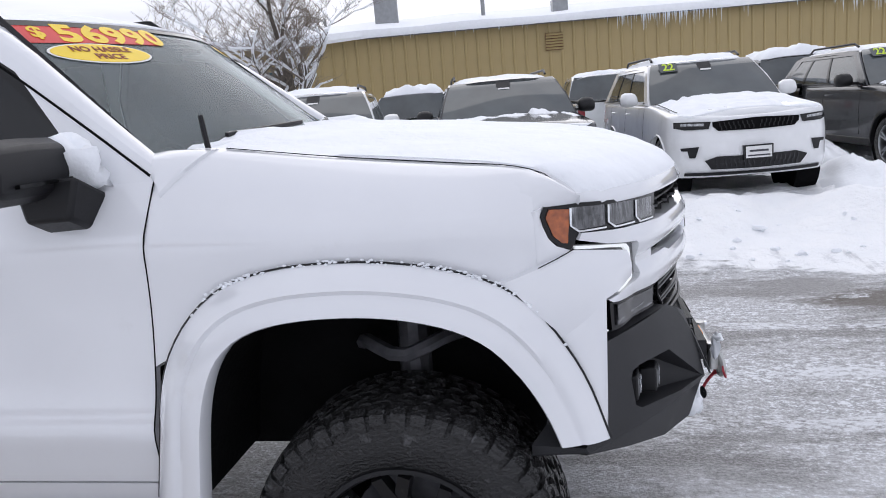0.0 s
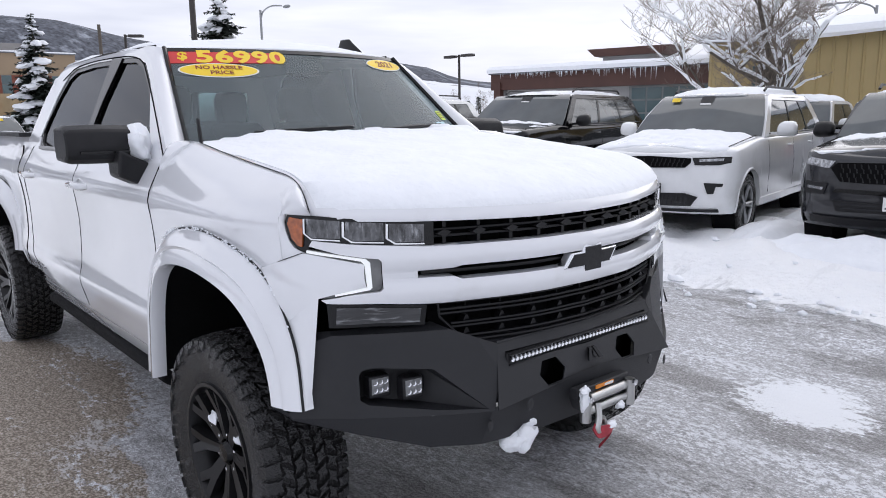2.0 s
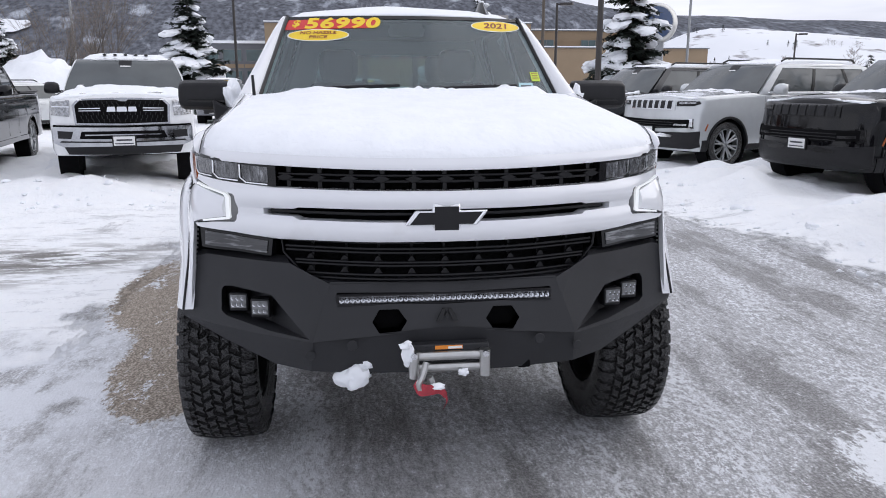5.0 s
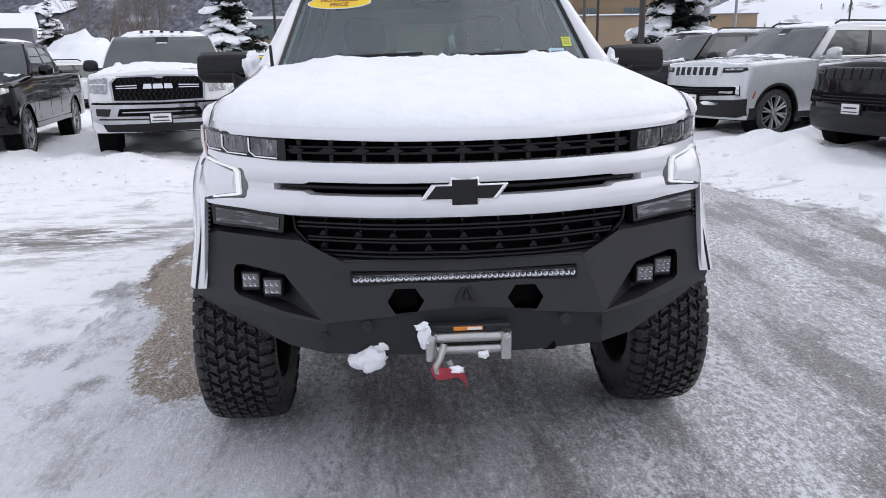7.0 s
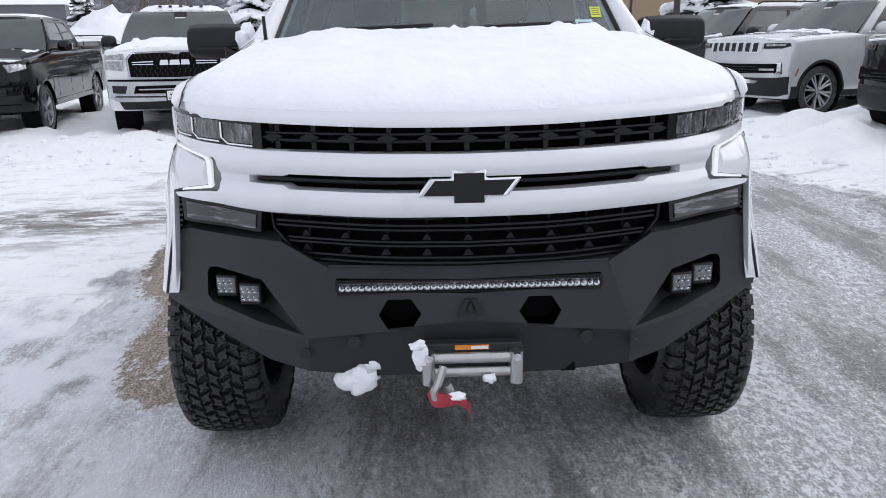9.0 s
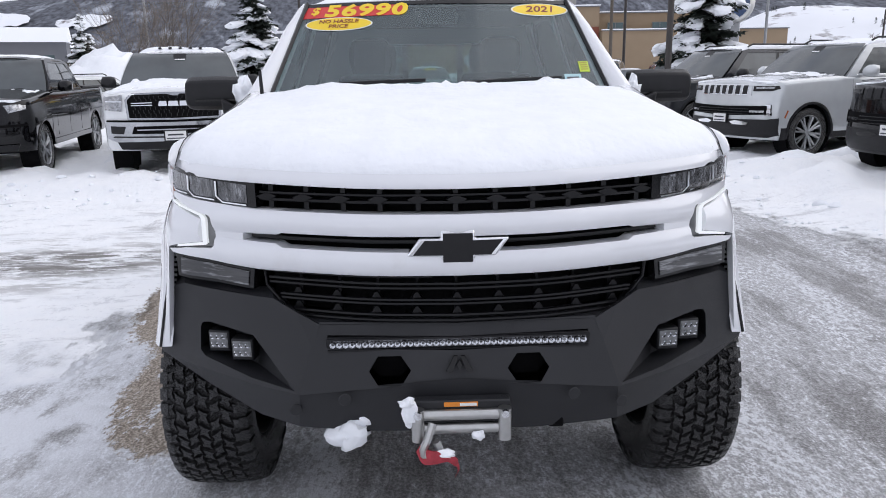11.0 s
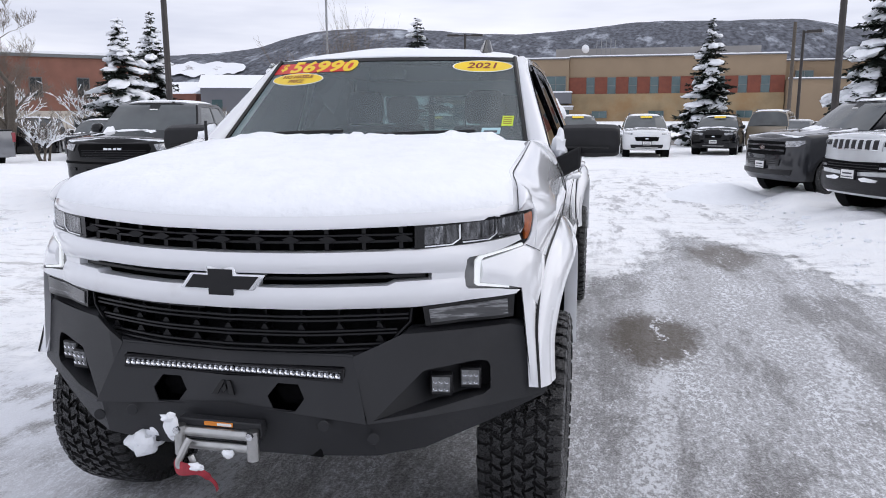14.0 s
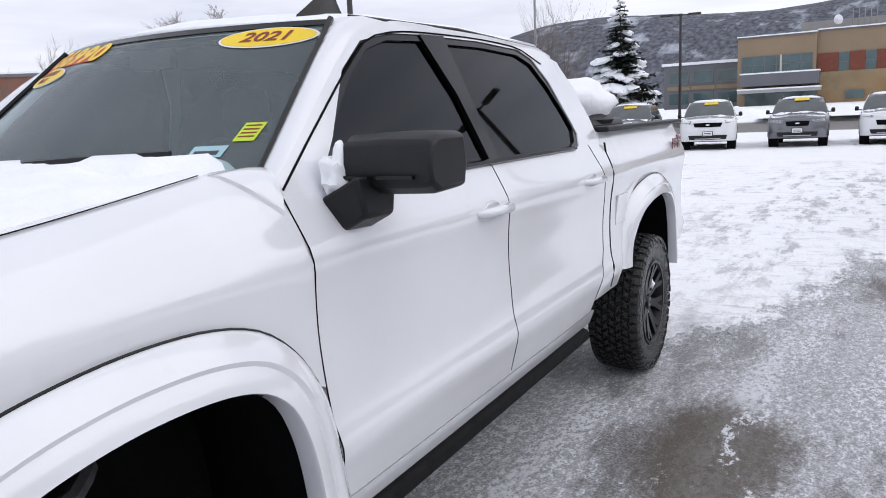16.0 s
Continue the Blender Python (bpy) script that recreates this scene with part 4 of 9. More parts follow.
        if cladding:
            for x0, x1 in ((R + 0.004, R + 0.14), (-WB - R - 0.30, -WB - R - 0.004)):
                obj("side_cladding", Shape().loft([[(x, sg * (side_at(x, z) + 0.004), z) for z in steps(rock, rock + 0.20, 4)] for x in steps(x0, x1, 5)], False, False), cladding, v)
    if not far:
        for k, c0 in ((1, 0.08), (-1, -0.62)):
            obj("wiper", Shape().tube([on_glass(c0 + 0.55 * k * 0 + t * 0.55, 0.045 + 0.05 * t, 0.02) for t in steps(0, 1, 6)], 0.008, 4), BLACK_PLASTIC, v)
        obj("mirror_mount", Shape().loft([[on_glass(c, u, 0.003) for c in steps(-0.13 * k, 0.13 * k, 4)] for u, k in ((0.80, 0.8), (0.86, 1.0), (0.97, 1.0))], False, False), BLACK_PLASTIC, v)
        obj("mirror_tag", Shape().loft([[on_glass(c, u, 0.006) for c in steps(-0.10, 0.10, 4)] for u in (0.765, 0.80)], False, False), PLATE, v)
        obj("dashboard_edge", Shape().tube([on_glass(c, 0.03, 0.004) for c in steps(-0.96, 0.96, 12)], 0.012, 5), BLACK_PLASTIC, v)

    def lay(u, t, d):
        return (fx(u, t) + 0.012 - d, u, t)
    for nm, poly, mat, out, lb in (front or []):
        both = poly[0][0] > 0 and all(p[0] > 0 for p in poly)
        for pts in ([poly, mirrored(poly)] if both else [poly + [q for q in mirrored(poly) if q[0] < 0]]):
            obj(nm, fitted_plate(pts, lambda u, t, d: lay(u, t, d - out), 0.02 + out), mat, v, lb, smooth=25)
    # roof and bonnet snow lies loose: things of their own
    rnd = random.Random(name + label + str(round(at.translation.x, 1)))
    if snow:
        sx = rnd.random() * 10
        rows = []
        for u in steps(0.0, 1, 22):
            row = []
            for c in steps(-0.93, 0.93, 18):
                nn = noise.noise(Vector((u * 4 + sx, c * 2.5, 0))) + 0.5 * noise.noise(Vector((u * 11 + sx, c * 7, 2)))
                e = min(1.0, 7 * (0.93 - abs(c)), 9 * u, 9 * (1 - u))
                row.append(roof_point(0.02 + 0.96 * u, c, -0.012 + max(0.0, e) * (0.012 + snow * (0.75 + 0.65 * nn))))
            rows.append(row)
        tagged(obj("roof_snow", shell(rows, 0.01, (0, 0, -1)), SNOW, at=at, smooth=70), "layer of fresh snow on a vehicle roof", "snow", "roof snow")
        rows = []
        for u in steps(0, 1, 30):
            x = cf + 0.16 + (FO - 0.16 - cf - 0.16) * u
            row = []
            for c in steps(-1, 1, 30):
                nn = noise.noise(Vector((x * 2.1 + sx, c * 2.4, 3.0))) + 0.45 * noise.noise(Vector((x * 7 + sx, c * 8, 6.0)))
                e = max(0.0, min(1.0, 4.0 * (1 - abs(c)), 6 * (1 - u), (1.55 if snow > 0.045 else 0.55) - u * 1.3 + 0.9 * nn))
                hx = half(x) - 0.075
                row.append((x, c * hx, top(x) + 0.045 * (1 - abs(c * 0.92) ** 2.2) - 0.02 + e * (0.028 + snow * (0.55 + 0.6 * nn)) + (0.012 if abs(c) < 0.5 else 0)))
            rows.append(row)
        tagged(obj("bonnet_snow", shell(rows, 0.02, (0, 0, -1)), SNOW, at=at, smooth=70), "patchy snow lying on a vehicle bonnet", "snow", "bonnet snow")
        # ragged drift at the foot of the windscreen
        rows = []
        for c in steps(-0.92, 0.90, 46):
            n2 = 0.35 + 1.3 * noise.noise(Vector((c * 2.6 + sx, 1.0, 5.0))) + 0.7 * noise.noise(Vector((c * 9.0 + sx, 3.0, 5.0)))
            hgt = max(0.004, 0.012 + drift * 0.085 * n2 * min(1.0, 8 * (0.93 - abs(c))))
            a = Vector(on_glass(c, 0.02))
            b = Vector(on_glass(c, 0.02 + 1.25 * hgt))
            rows.append([(a.x + 0.05 + 2.0 * hgt, a.y, a.z - 0.035), (a.x + 0.04 + 1.2 * hgt, a.y, a.z + 0.35 * hgt), (a.x + 0.03 + 0.3 * hgt, a.y, a.z + 0.85 * hgt), (b.x + 0.035, b.y, b.z + 0.15 * hgt), (b.x + 0.012, b.y, b.z + 0.2 * hgt), (b.x - 0.01, b.y, b.z - 0.02)])
        tagged(obj("cowl_snow", Shape().loft(rows, False, False), SNOW, at=at, smooth=70), "ragged snow at the foot of a windscreen", "snow", "cowl snow")
    return v




def number_plate(z, out=0.035):
    """A dealer plate with plain bars for its print."""
    return [("number_plate", [(0, z + 0.085), (0.17, z + 0.085), (0.17, z - 0.085), (0, z - 0.085)], BLACK_PLASTIC, out, "dark plate holder"),
            ("plate_face", [(0, z + 0.070), (0.15, z + 0.070), (0.15, z - 0.066), (0, z - 0.066)], PLATE, out + 0.006, "white dealer plate with dark bars"),
            ("plate_bar", [(0, z + 0.028), (0.11, z + 0.028), (0.11, z + 0.004), (0, z + 0.004)], PLATE_INK, out + 0.009, ""),
            ("plate_bar", [(0, z - 0.030), (0.13, z - 0.030), (0.13, z - 0.046), (0, z - 0.046)], PLATE_INK, out + 0.009, "")]


def slats(y, z0, z1, n, mat, out=0.012):
    return [("grille_slat", [(0, z), (y, z), (y, z - 0.012), (0, z - 0.012)], mat, out, "") for z in [z0 + (z1 - z0) * (k + 0.5) / n for k in range(n)]]


def mesh_dots(y, z0, z1, n, m, mat, out=0.010):
    """Honeycomb of short upright webs."""
    res = []
    for j in range(m):
        for k in range(n):
            u = y * (k + (0.5 if j % 2 else 0.15)) / n + 0.02
            za, zb = z0 + (z1 - z0) * j / m, z0 + (z1 - z0) * (j + 1) / m
            res.append(("grille_web", [(u, za), (u + 0.012, za), (u + 0.020, zb), (u + 0.008, zb)], mat, out, ""))
    return res


# Grille plates in LINER are solid; their colour stands for shaded holes.
DURANGO = dict(L=5.1, FO=0.86, WB=3.04, W=1.93, H=1.80, hood=1.10, cowl=(-0.62, 1.20), belt=1.20, roof=(-1.30, -3.55), tail=(-4.02, 1.20), r=0.385, spokes=5, front=[
    ("grille", [(0, 1.005), (0.50, 0.985), (0.50, 0.93), (0.44, 0.875), (0, 0.865)], LINER, 0.004, "black honeycomb grille")] + mesh_dots(0.42, 0.885, 0.975, 8, 2, BLACK_PLASTIC) + [
    ("headlight", [(0.52, 0.99), (0.80, 1.00), (0.90, 1.0), (0.90, 0.93), (0.80, 0.905), (0.55, 0.905)], LAMP_DARK, 0.006, "smoked headlight"),
    ("headlight_lens", [(0.60, 0.975), (0.84, 0.985), (0.84, 0.955), (0.60, 0.945)], LAMP_CLEAR, 0.009, ""),
    ("lower_grille", [(0, 0.565), (0.46, 0.575), (0.60, 0.53), (0.52, 0.42), (0, 0.41)], BLACK_PLASTIC, 0.004, "black lower grille")] + mesh_dots(0.48, 0.435, 0.545, 9, 2, P_CHAR) + [
    ("fog_lamp", [(0.66, 0.70), (0.85, 0.69), (0.84, 0.655), (0.78, 0.655), (0.76, 0.57), (0.70, 0.57)], BLACK_PLASTIC, 0.006, "black fog lamp bezel"),
    ("chin", [(0, 0.375), (0.80, 0.385), (0.80, 0.345), (0, 0.34)], BLACK_PLASTIC, 0.01, "")] + number_plate(0.60))
EXPLORER = dict(L=5.05, FO=0.88, WB=3.03, W=2.0, H=1.77, hood=1.12, cowl=(-0.60, 1.20), belt=1.20, roof=(-1.25, -3.5), tail=(-3.98, 1.20), r=0.385, spokes=5, cladding=BLACK_PLASTIC, front=[
    ("grille", [(0, 1.00), (0.60, 0.99), (0.66, 0.93), (0.56, 0.80), (0, 0.785)], LINER, 0.006, "black mesh grille")] + mesh_dots(0.56, 0.80, 0.98, 9, 4, BLACK_PLASTIC) + [
    ("badge", [(0, 0.925), (0.06, 0.92), (0.085, 0.897), (0.06, 0.872), (0, 0.868)], CHROME, 0.016, "plain oval badge"),
    ("badge_face", [(0, 0.917), (0.055, 0.912), (0.075, 0.897), (0.055, 0.880), (0, 0.876)], P_DARKGREY, 0.019, ""),
    ("headlight", [(0.62, 1.005), (0.85, 1.03), (0.94, 1.04), (0.94, 0.96), (0.68, 0.93)], LAMP_CLEAR, 0.006, "clear headlight"),
    ("lower_band", [(0, 0.72), (0.60, 0.73), (0.62, 0.69), (0, 0.675)], BLACK_GLOSS, 0.006, ""),
    ("fog_lamp", [(0.68, 0.78), (0.92, 0.79), (0.92, 0.66), (0.72, 0.66)], BLACK_PLASTIC, 0.008, "black fog lamp bezel"),
    ("fog_strip", [(0.72, 0.735), (0.90, 0.745), (0.90, 0.715), (0.73, 0.705)], LAMP_CLEAR, 0.012, ""),
    ("lower_grille", [(0, 0.60), (0.62, 0.61), (0.58, 0.50), (0, 0.48)], BLACK_PLASTIC, 0.006, "black lower intake")] + slats(0.55, 0.60, 0.48, 3, P_CHAR) + [
    ("chin", [(0, 0.43), (0.85, 0.44), (0.85, 0.36), (0, 0.355)], BLACK_PLASTIC, 0.012, "")] + number_plate(0.60))
WAGON = dict(L=5.45, FO=0.93, WB=3.12, W=2.10, H=1.92, hood=1.28, cowl=(-0.70, 1.34), belt=1.32, roof=(-1.32, -3.95), tail=(-4.35, 1.32), r=0.42, spokes=8, cladding=BLACK_PLASTIC, bow=0.13)


def wagon_front(slot, trim, bumper_mat, lamp):
    f = [("grille", [(0, 1.222), (0.60, 1.218), (0.60, 1.04), (0, 1.04)], bumper_mat, 0.004, "seven-slot grille")]
    for k in range(4):
        c = 0.16 * k
        if k == 0:
            f += [("grille_slot", [(0, 1.205), (0.055, 1.205), (0.055, 1.05), (0, 1.05)], trim, 0.010, ""), ("slot_mesh", [(0, 1.2053), (0.045, 1.2053), (0.045, 1.062), (0, 1.062)], slot, 0.014, "")]
        else:
            f += [("grille_slot", [(c - 0.06, 1.205), (c + 0.055, 1.205), (c + 0.055, 1.05), (c - 0.06, 1.05)], trim, 0.010, ""), ("slot_mesh", [(c - 0.05, 1.2053), (c + 0.045, 1.2053), (c + 0.045, 1.062), (c - 0.05, 1.062)], slot, 0.014, "")]
    f += [("headlight", [(0.63, 1.195), (0.98, 1.20), (1.0, 1.15), (0.92, 1.115), (0.63, 1.11)], LAMP_DARK, 0.008, "slim smoked headlight"),
          ("headlight_lens", [(0.68, 1.18), (0.95, 1.185), (0.95, 1.155), (0.68, 1.15)], lamp, 0.012, ""),
          ("lower_band", [(0, 0.86), (0.90, 0.88), (0.93, 0.74), (0, 0.70)], LINER, 0.006, "black lower intake"),
          ("fog_lamp", [(0.62, 0.80), (0.86, 0.805), (0.86, 0.77), (0.62, 0.765)], lamp, 0.012, ""),
          ("skid_plate", [(0.22, 0.60), (0.34, 0.63), (0.62, 0.60), (0.58, 0.56), (0.30, 0.56)], trim, 0.016, ""),
          ("intake_frame", [(0.86, 0.895), (0.94, 0.895), (0.955, 0.72), (0.86, 0.725), (0.90, 0.745), (0.90, 0.872)], trim, 0.014, ""),
          ("chin", [(0, 0.64), (0.90, 0.66), (1.02, 0.68), (1.02, 0.40), (0.90, 0.36), (0, 0.36)], BLACK_PLASTIC, 0.010, "black lower cladding")]
    return f + slats(0.60, 0.85, 0.72, 3, BLACK_PLASTIC) + number_plate(0.66)


RAM_HD = dict(L=6.0, FO=1.0, WB=3.79, W=2.10, H=2.0, hood=1.36, cowl=(-0.62, 1.42), belt=1.38, roof=(-1.20, -2.75), tail=(-3.1, 1.38), bed=(-3.15, 1.40), r=0.42, spokes=8, rock=0.46, rails=False, bow=0.12, cladding=BLACK_PLASTIC, windows=[0.0, 0.50, 0.54, 0.96], front=[
    ("grille_surround", [(0, 1.325), (0.60, 1.31), (0.69, 1.22), (0.67, 0.93), (0, 0.915)], CHROME_TRIM, 0.006, "chrome grille surround"),
    ("grille", [(0, 1.30), (0.58, 1.288), (0.655, 1.21), (0.64, 0.955), (0, 0.94)], LINER, 0.012, "black grille")] + mesh_dots(0.58, 0.96, 1.12, 8, 3, BLACK_PLASTIC, 0.018) + mesh_dots(0.55, 1.19, 1.27, 8, 2, BLACK_PLASTIC, 0.018) + [
    ("cross_bar", [(0.30, 1.180), (0.60, 1.172), (0.60, 1.160), (0.30, 1.164)], CHROME, 0.020, ""),
    ("cross_bar", [(0.30, 1.142), (0.60, 1.140), (0.60, 1.128), (0.30, 1.128)], CHROME, 0.020, ""),
    ("badge_bar", [(0, 1.192), (0.065, 1.192), (0.075, 1.120), (0, 1.120)], CHROME, 0.024, "plain chrome badge block"),
    ("badge_bar", [(0.095, 1.192), (0.20, 1.192), (0.215, 1.120), (0.090, 1.120)], CHROME, 0.024, "plain chrome badge block"),
    ("headlight", [(0.72, 1.29), (0.98, 1.30), (1.0, 1.26), (1.0, 1.07), (0.74, 1.05)], LAMP_CLEAR, 0.010, "large clear headlight"),
    ("lamp_divider", [(0.73, 1.20), (0.98, 1.205), (0.98, 1.19), (0.73, 1.185)], CHROME, 0.016, ""),
    ("chrome_bumper", [(0, 0.88), (0.98, 0.90), (1.0, 0.86), (1.0, 0.66), (0.85, 0.60), (0, 0.60)], CHROME_TRIM, 0.05, "chrome front bumper"),
    # Dark strip painted in for the shaded band along the bumper's top.
    ("bumper_gap", [(0, 0.912), (0.98, 0.925), (0.99, 0.895), (0, 0.885)], LINER, 0.03, "dark strip standing for shade over the bumper"),
    ("bumper_intake", [(0, 0.83), (0.58, 0.83), (0.62, 0.72), (0, 0.71)], LINER, 0.056, "black bumper intake"),
    ("intake_bar", [(0, 0.785), (0.54, 0.785), (0.54, 0.768), (0, 0.768)], CHROME_TRIM, 0.060, ""),
    # Dark strip painted in for a dark reflection across the chrome.
    ("bumper_fold", [(0, 0.672), (0.88, 0.690), (0.90, 0.668), (0, 0.650)], BLACK_PLASTIC, 0.054, ""),
    ("fog_lamp", [(0.70, 0.83), (0.92, 0.84), (0.92, 0.73), (0.74, 0.72)], BLACK_PLASTIC, 0.056, "fog lamp pocket"),
    ("chin", [(0, 0.60), (0.85, 0.60), (0.80, 0.48), (0, 0.46)], BLACK_PLASTIC, 0.02, "")] + number_plate(0.68, 0.07))
RAM_15 = dict(L=5.92, FO=0.98, WB=3.67, W=2.06, H=1.96, hood=1.24, cowl=(-0.60, 1.34), belt=1.33, roof=(-1.20, -2.65), tail=(-2.98, 1.33), bed=(-3.05, 1.34), r=0.41, spokes=6, rock=0.42, rails=False, bow=0.16, windows=[0.0, 0.50, 0.54, 0.96], front=[
    ("grille", [(0, 1.16), (0.62, 1.15), (0.66, 1.08), (0.60, 0.92), (0, 0.90)], LINER, 0.006, "black grille")] + slats(0.58, 1.06, 0.91, 5, BLACK_PLASTIC) + [
    ("badge_bar", [(0.015, 1.085), (0.07, 1.085), (0.07, 1.05), (0.015, 1.05)], CHROME, 0.016, "plain chrome badge block"),
    ("badge_bar", [(0.085, 1.085), (0.16, 1.085), (0.16, 1.05), (0.085, 1.05)], CHROME, 0.016, "plain chrome badge block"),
    ("headlight", [(0.70, 1.15), (0.96, 1.17), (0.97, 1.08), (0.76, 1.03)], LAMP_CLEAR, 0.010, "clear headlight"),
    ("bumper_step", [(0, 0.83), (0.97, 0.86), (0.97, 0.82), (0, 0.79)], LINER, 0.012, ""),
    ("bumper_intake", [(0, 0.72), (0.50, 0.72), (0.46, 0.66), (0, 0.66)], LINER, 0.012, ""),
    ("fog_lamp", [(0.72, 0.74), (0.86, 0.745), (0.86, 0.69), (0.72, 0.685)], LAMP_DARK, 0.012, "small fog lamp"),
    ("chin", [(0, 0.52), (0.85, 0.54), (0.80, 0.44), (0, 0.43)], BLACK_PLASTIC, 0.01, "")] + number_plate(0.63))
EXPED = dict(L=5.33, FO=0.95, WB=3.11, W=2.03, H=1.93, hood=1.22, cowl=(-0.65, 1.30), belt=1.28, roof=(-1.30, -3.9), tail=(-4.25, 1.28), r=0.41, spokes=6, cladding=BLACK_PLASTIC, bow=0.14, front=[
    ("grille", [(0, 1.10), (0.66, 1.09), (0.66, 0.84), (0, 0.82)], LINER, 0.006, "black barred grille"),
    ("grille_bar", [(0, 1.04), (0.68, 1.035), (0.68, 1.0), (0, 1.005)], P_CHAR, 0.016, ""),
    ("grille_bar", [(0, 0.94), (0.66, 0.935), (0.66, 0.90), (0, 0.905)], P_CHAR, 0.016, ""),
    ("badge", [(0, 1.0), (0.07, 0.99), (0.09, 0.965), (0.07, 0.94), (0, 0.93)], CHROME, 0.02, "plain oval badge"),
    ("headlight", [(0.66, 1.10), (0.96, 1.12), (0.97, 1.06), (0.90, 1.0), (0.66, 0.985)], LAMP_CLEAR, 0.010, "clear headlight"),
    ("lower_grille", [(0, 0.74), (0.58, 0.75), (0.55, 0.62), (0, 0.60)], BLACK_PLASTIC, 0.006, ""),
    ("chin", [(0, 0.52), (0.85, 0.54), (0.80, 0.44), (0, 0.43)], BLACK_PLASTIC, 0.01, "")] + slats(0.55, 0.74, 0.62, 3, P_CHAR) + number_plate(0.62))


def small_front(grille, lamp_z, plate_z=0.55, lower=True, white=False):
    f = [("grille", [(0, grille[1]), (grille[0], grille[1] - 0.01), (grille[0] * 0.9, grille[2]), (0, grille[2] - 0.01)], LINER, 0.008, "dark grille"),
         ("headlight", [(grille[0] + 0.06, lamp_z + 0.05), (0.84, lamp_z + 0.08), (0.86, lamp_z), (grille[0] + 0.10, lamp_z - 0.05)], LAMP_CLEAR, 0.010, "clear headlight"),
         ("badge", [(0, grille[1] - 0.05), (0.06, grille[1] - 0.06), (0.06, grille[1] - 0.09), (0, grille[1] - 0.10)], CHROME, 0.014, "plain oval badge")]
    if lower:
        f.append(("lower_grille", [(0, 0.50), (0.62, 0.50), (0.58, 0.36), (0, 0.35)], BLACK_PLASTIC, 0.012, "dark lower cladding"))
        f.append(("skid_strip", [(0, 0.40), (0.42, 0.40), (0.40, 0.37), (0, 0.37)], ALU, 0.02, ""))
    return f + number_plate(plate_z)


SMALL = dict(L=4.6, FO=0.9, WB=2.70, W=1.86, H=1.66, hood=1.02, cowl=(-0.45, 1.10), belt=1.08, roof=(-1.15, -3.0), tail=(-3.45, 1.08), r=0.35, rock=0.30, cladding=BLACK_PLASTIC, far=True)


def park(name, label, category, x, y, heading, paint, spec, **more):
    kw = dict(spec)
    kw.update(more)
    z = more.pop("lift", None)
    kw.pop("lift", None)
    return car(name, label, category, pose(x, y, (0.18 if z is None else z), 0, 0, heading), paint, **kw)


# row with noses towards the lane
dur_a = park("suv", "white three-row SUV with snow on bonnet and roof", "suv", 2.62, 7.25, -83, P_WHITE, DURANGO, snow=0.06, drift=0.8)
park("suv", "charcoal SUV with black mesh grille and patchy snow", "suv", -0.15, 6.75, -80, P_CHAR, EXPLORER, snow=0.03, drift=1.3)
dur_b = park("suv", "white three-row SUV parked between two dark SUVs", "suv", -2.85, 6.45, -79, P_WHITE, DURANGO, snow=0.06, drift=0.8)
park("suv", "gloss black full-size SUV with black wheels", "suv", -6.75, 6.95, -77, P_BLACK, dict(WAGON, front=wagon_front(BLACK_PLASTIC, BLACK_GLOSS, BLACK_GLOSS, LAMP_DARK)), rim=DARK_ALLOY, snow=0.03, drift=0.7, marker=True)
park("suv", "silver full-size SUV with seven-slot grille", "suv", -10.15, 6.0, -71, P_SILVER, dict(WAGON, front=wagon_front(BLACK_PLASTIC, CHROME, P_SILVER, LAMP_CLEAR)), snow=0.035, drift=0.7, marker=True)
park("suv", "charcoal full-size SUV with barred grille", "suv", -13.5, 5.35, -70, P_CHAR, EXPED, snow=0.035)
edge_suv = park("suv", "dark grey mid-size SUV in snow", "suv", 5.9, 8.5, -84, P_DARKGREY, EXPLORER, snow=0.02)
# second row behind, on lower ground
park("pickup_truck", "white pickup with a snow-covered roof", "pickup truck", -5.3, 14.2, -84, P_WHITE, RAM_15, snow=0.10, lift=0.0, drift=0.3)
tail_a = park("pickup_truck", "grey pickup with deep roof snow seen from behind", "pickup truck", -3.45, 17.9, 96, P_GREY, RAM_15, snow=0.16, lift=0.0, drift=0.3)
park("suv", "dark blue SUV with its tail to the lane", "suv", -0.98, 17.2, 96, P_BLUE, EXPLORER, snow=0.02, lift=0.05, drift=0.3)
tail_b = park("pickup_truck", "silver crew-cab pickup behind the SUVs", "pickup truck", 1.25, 17.8, 96, P_SILVER, RAM_15, snow=0.05, lift=0.05, drift=0.3)
park("pickup_truck", "dark pickup with deep roof snow", "pickup truck", 5.0, 16.2, 96, P_BLACK, RAM_15, snow=0.16, lift=0.05, drift=0.3)
for rear in (tail_a, tail_b):
    for sg in (-1, 1):
        obj("tail_lamp", box((-4.93, sg * 0.92, 1.12), (0.10, 0.14, 0.34)), P_RED, rear, "red tail lamp", bevel=0.02)
# opposite row
ram_w = park("pickup_truck", "white heavy-duty pickup with chrome grille and bumper", "pickup truck", -9.35, -4.05, 13, P_WHITE, RAM_HD, snow=0.05, lift=0.14)
park("pickup_truck", "black crew-cab pickup on packed snow", "pickup truck", -9.55, -7.45, 11, P_BLACK, RAM_15, snow=0.012, lift=0.14)
for k in range(5):
    obj("marker_lamp", Shape().blob((-1.30, (k - 2) * 0.17, 2.035), (0.045, 0.035, 0.02), 1, 0, 5, 8), LAMP_DARK, ram_w)
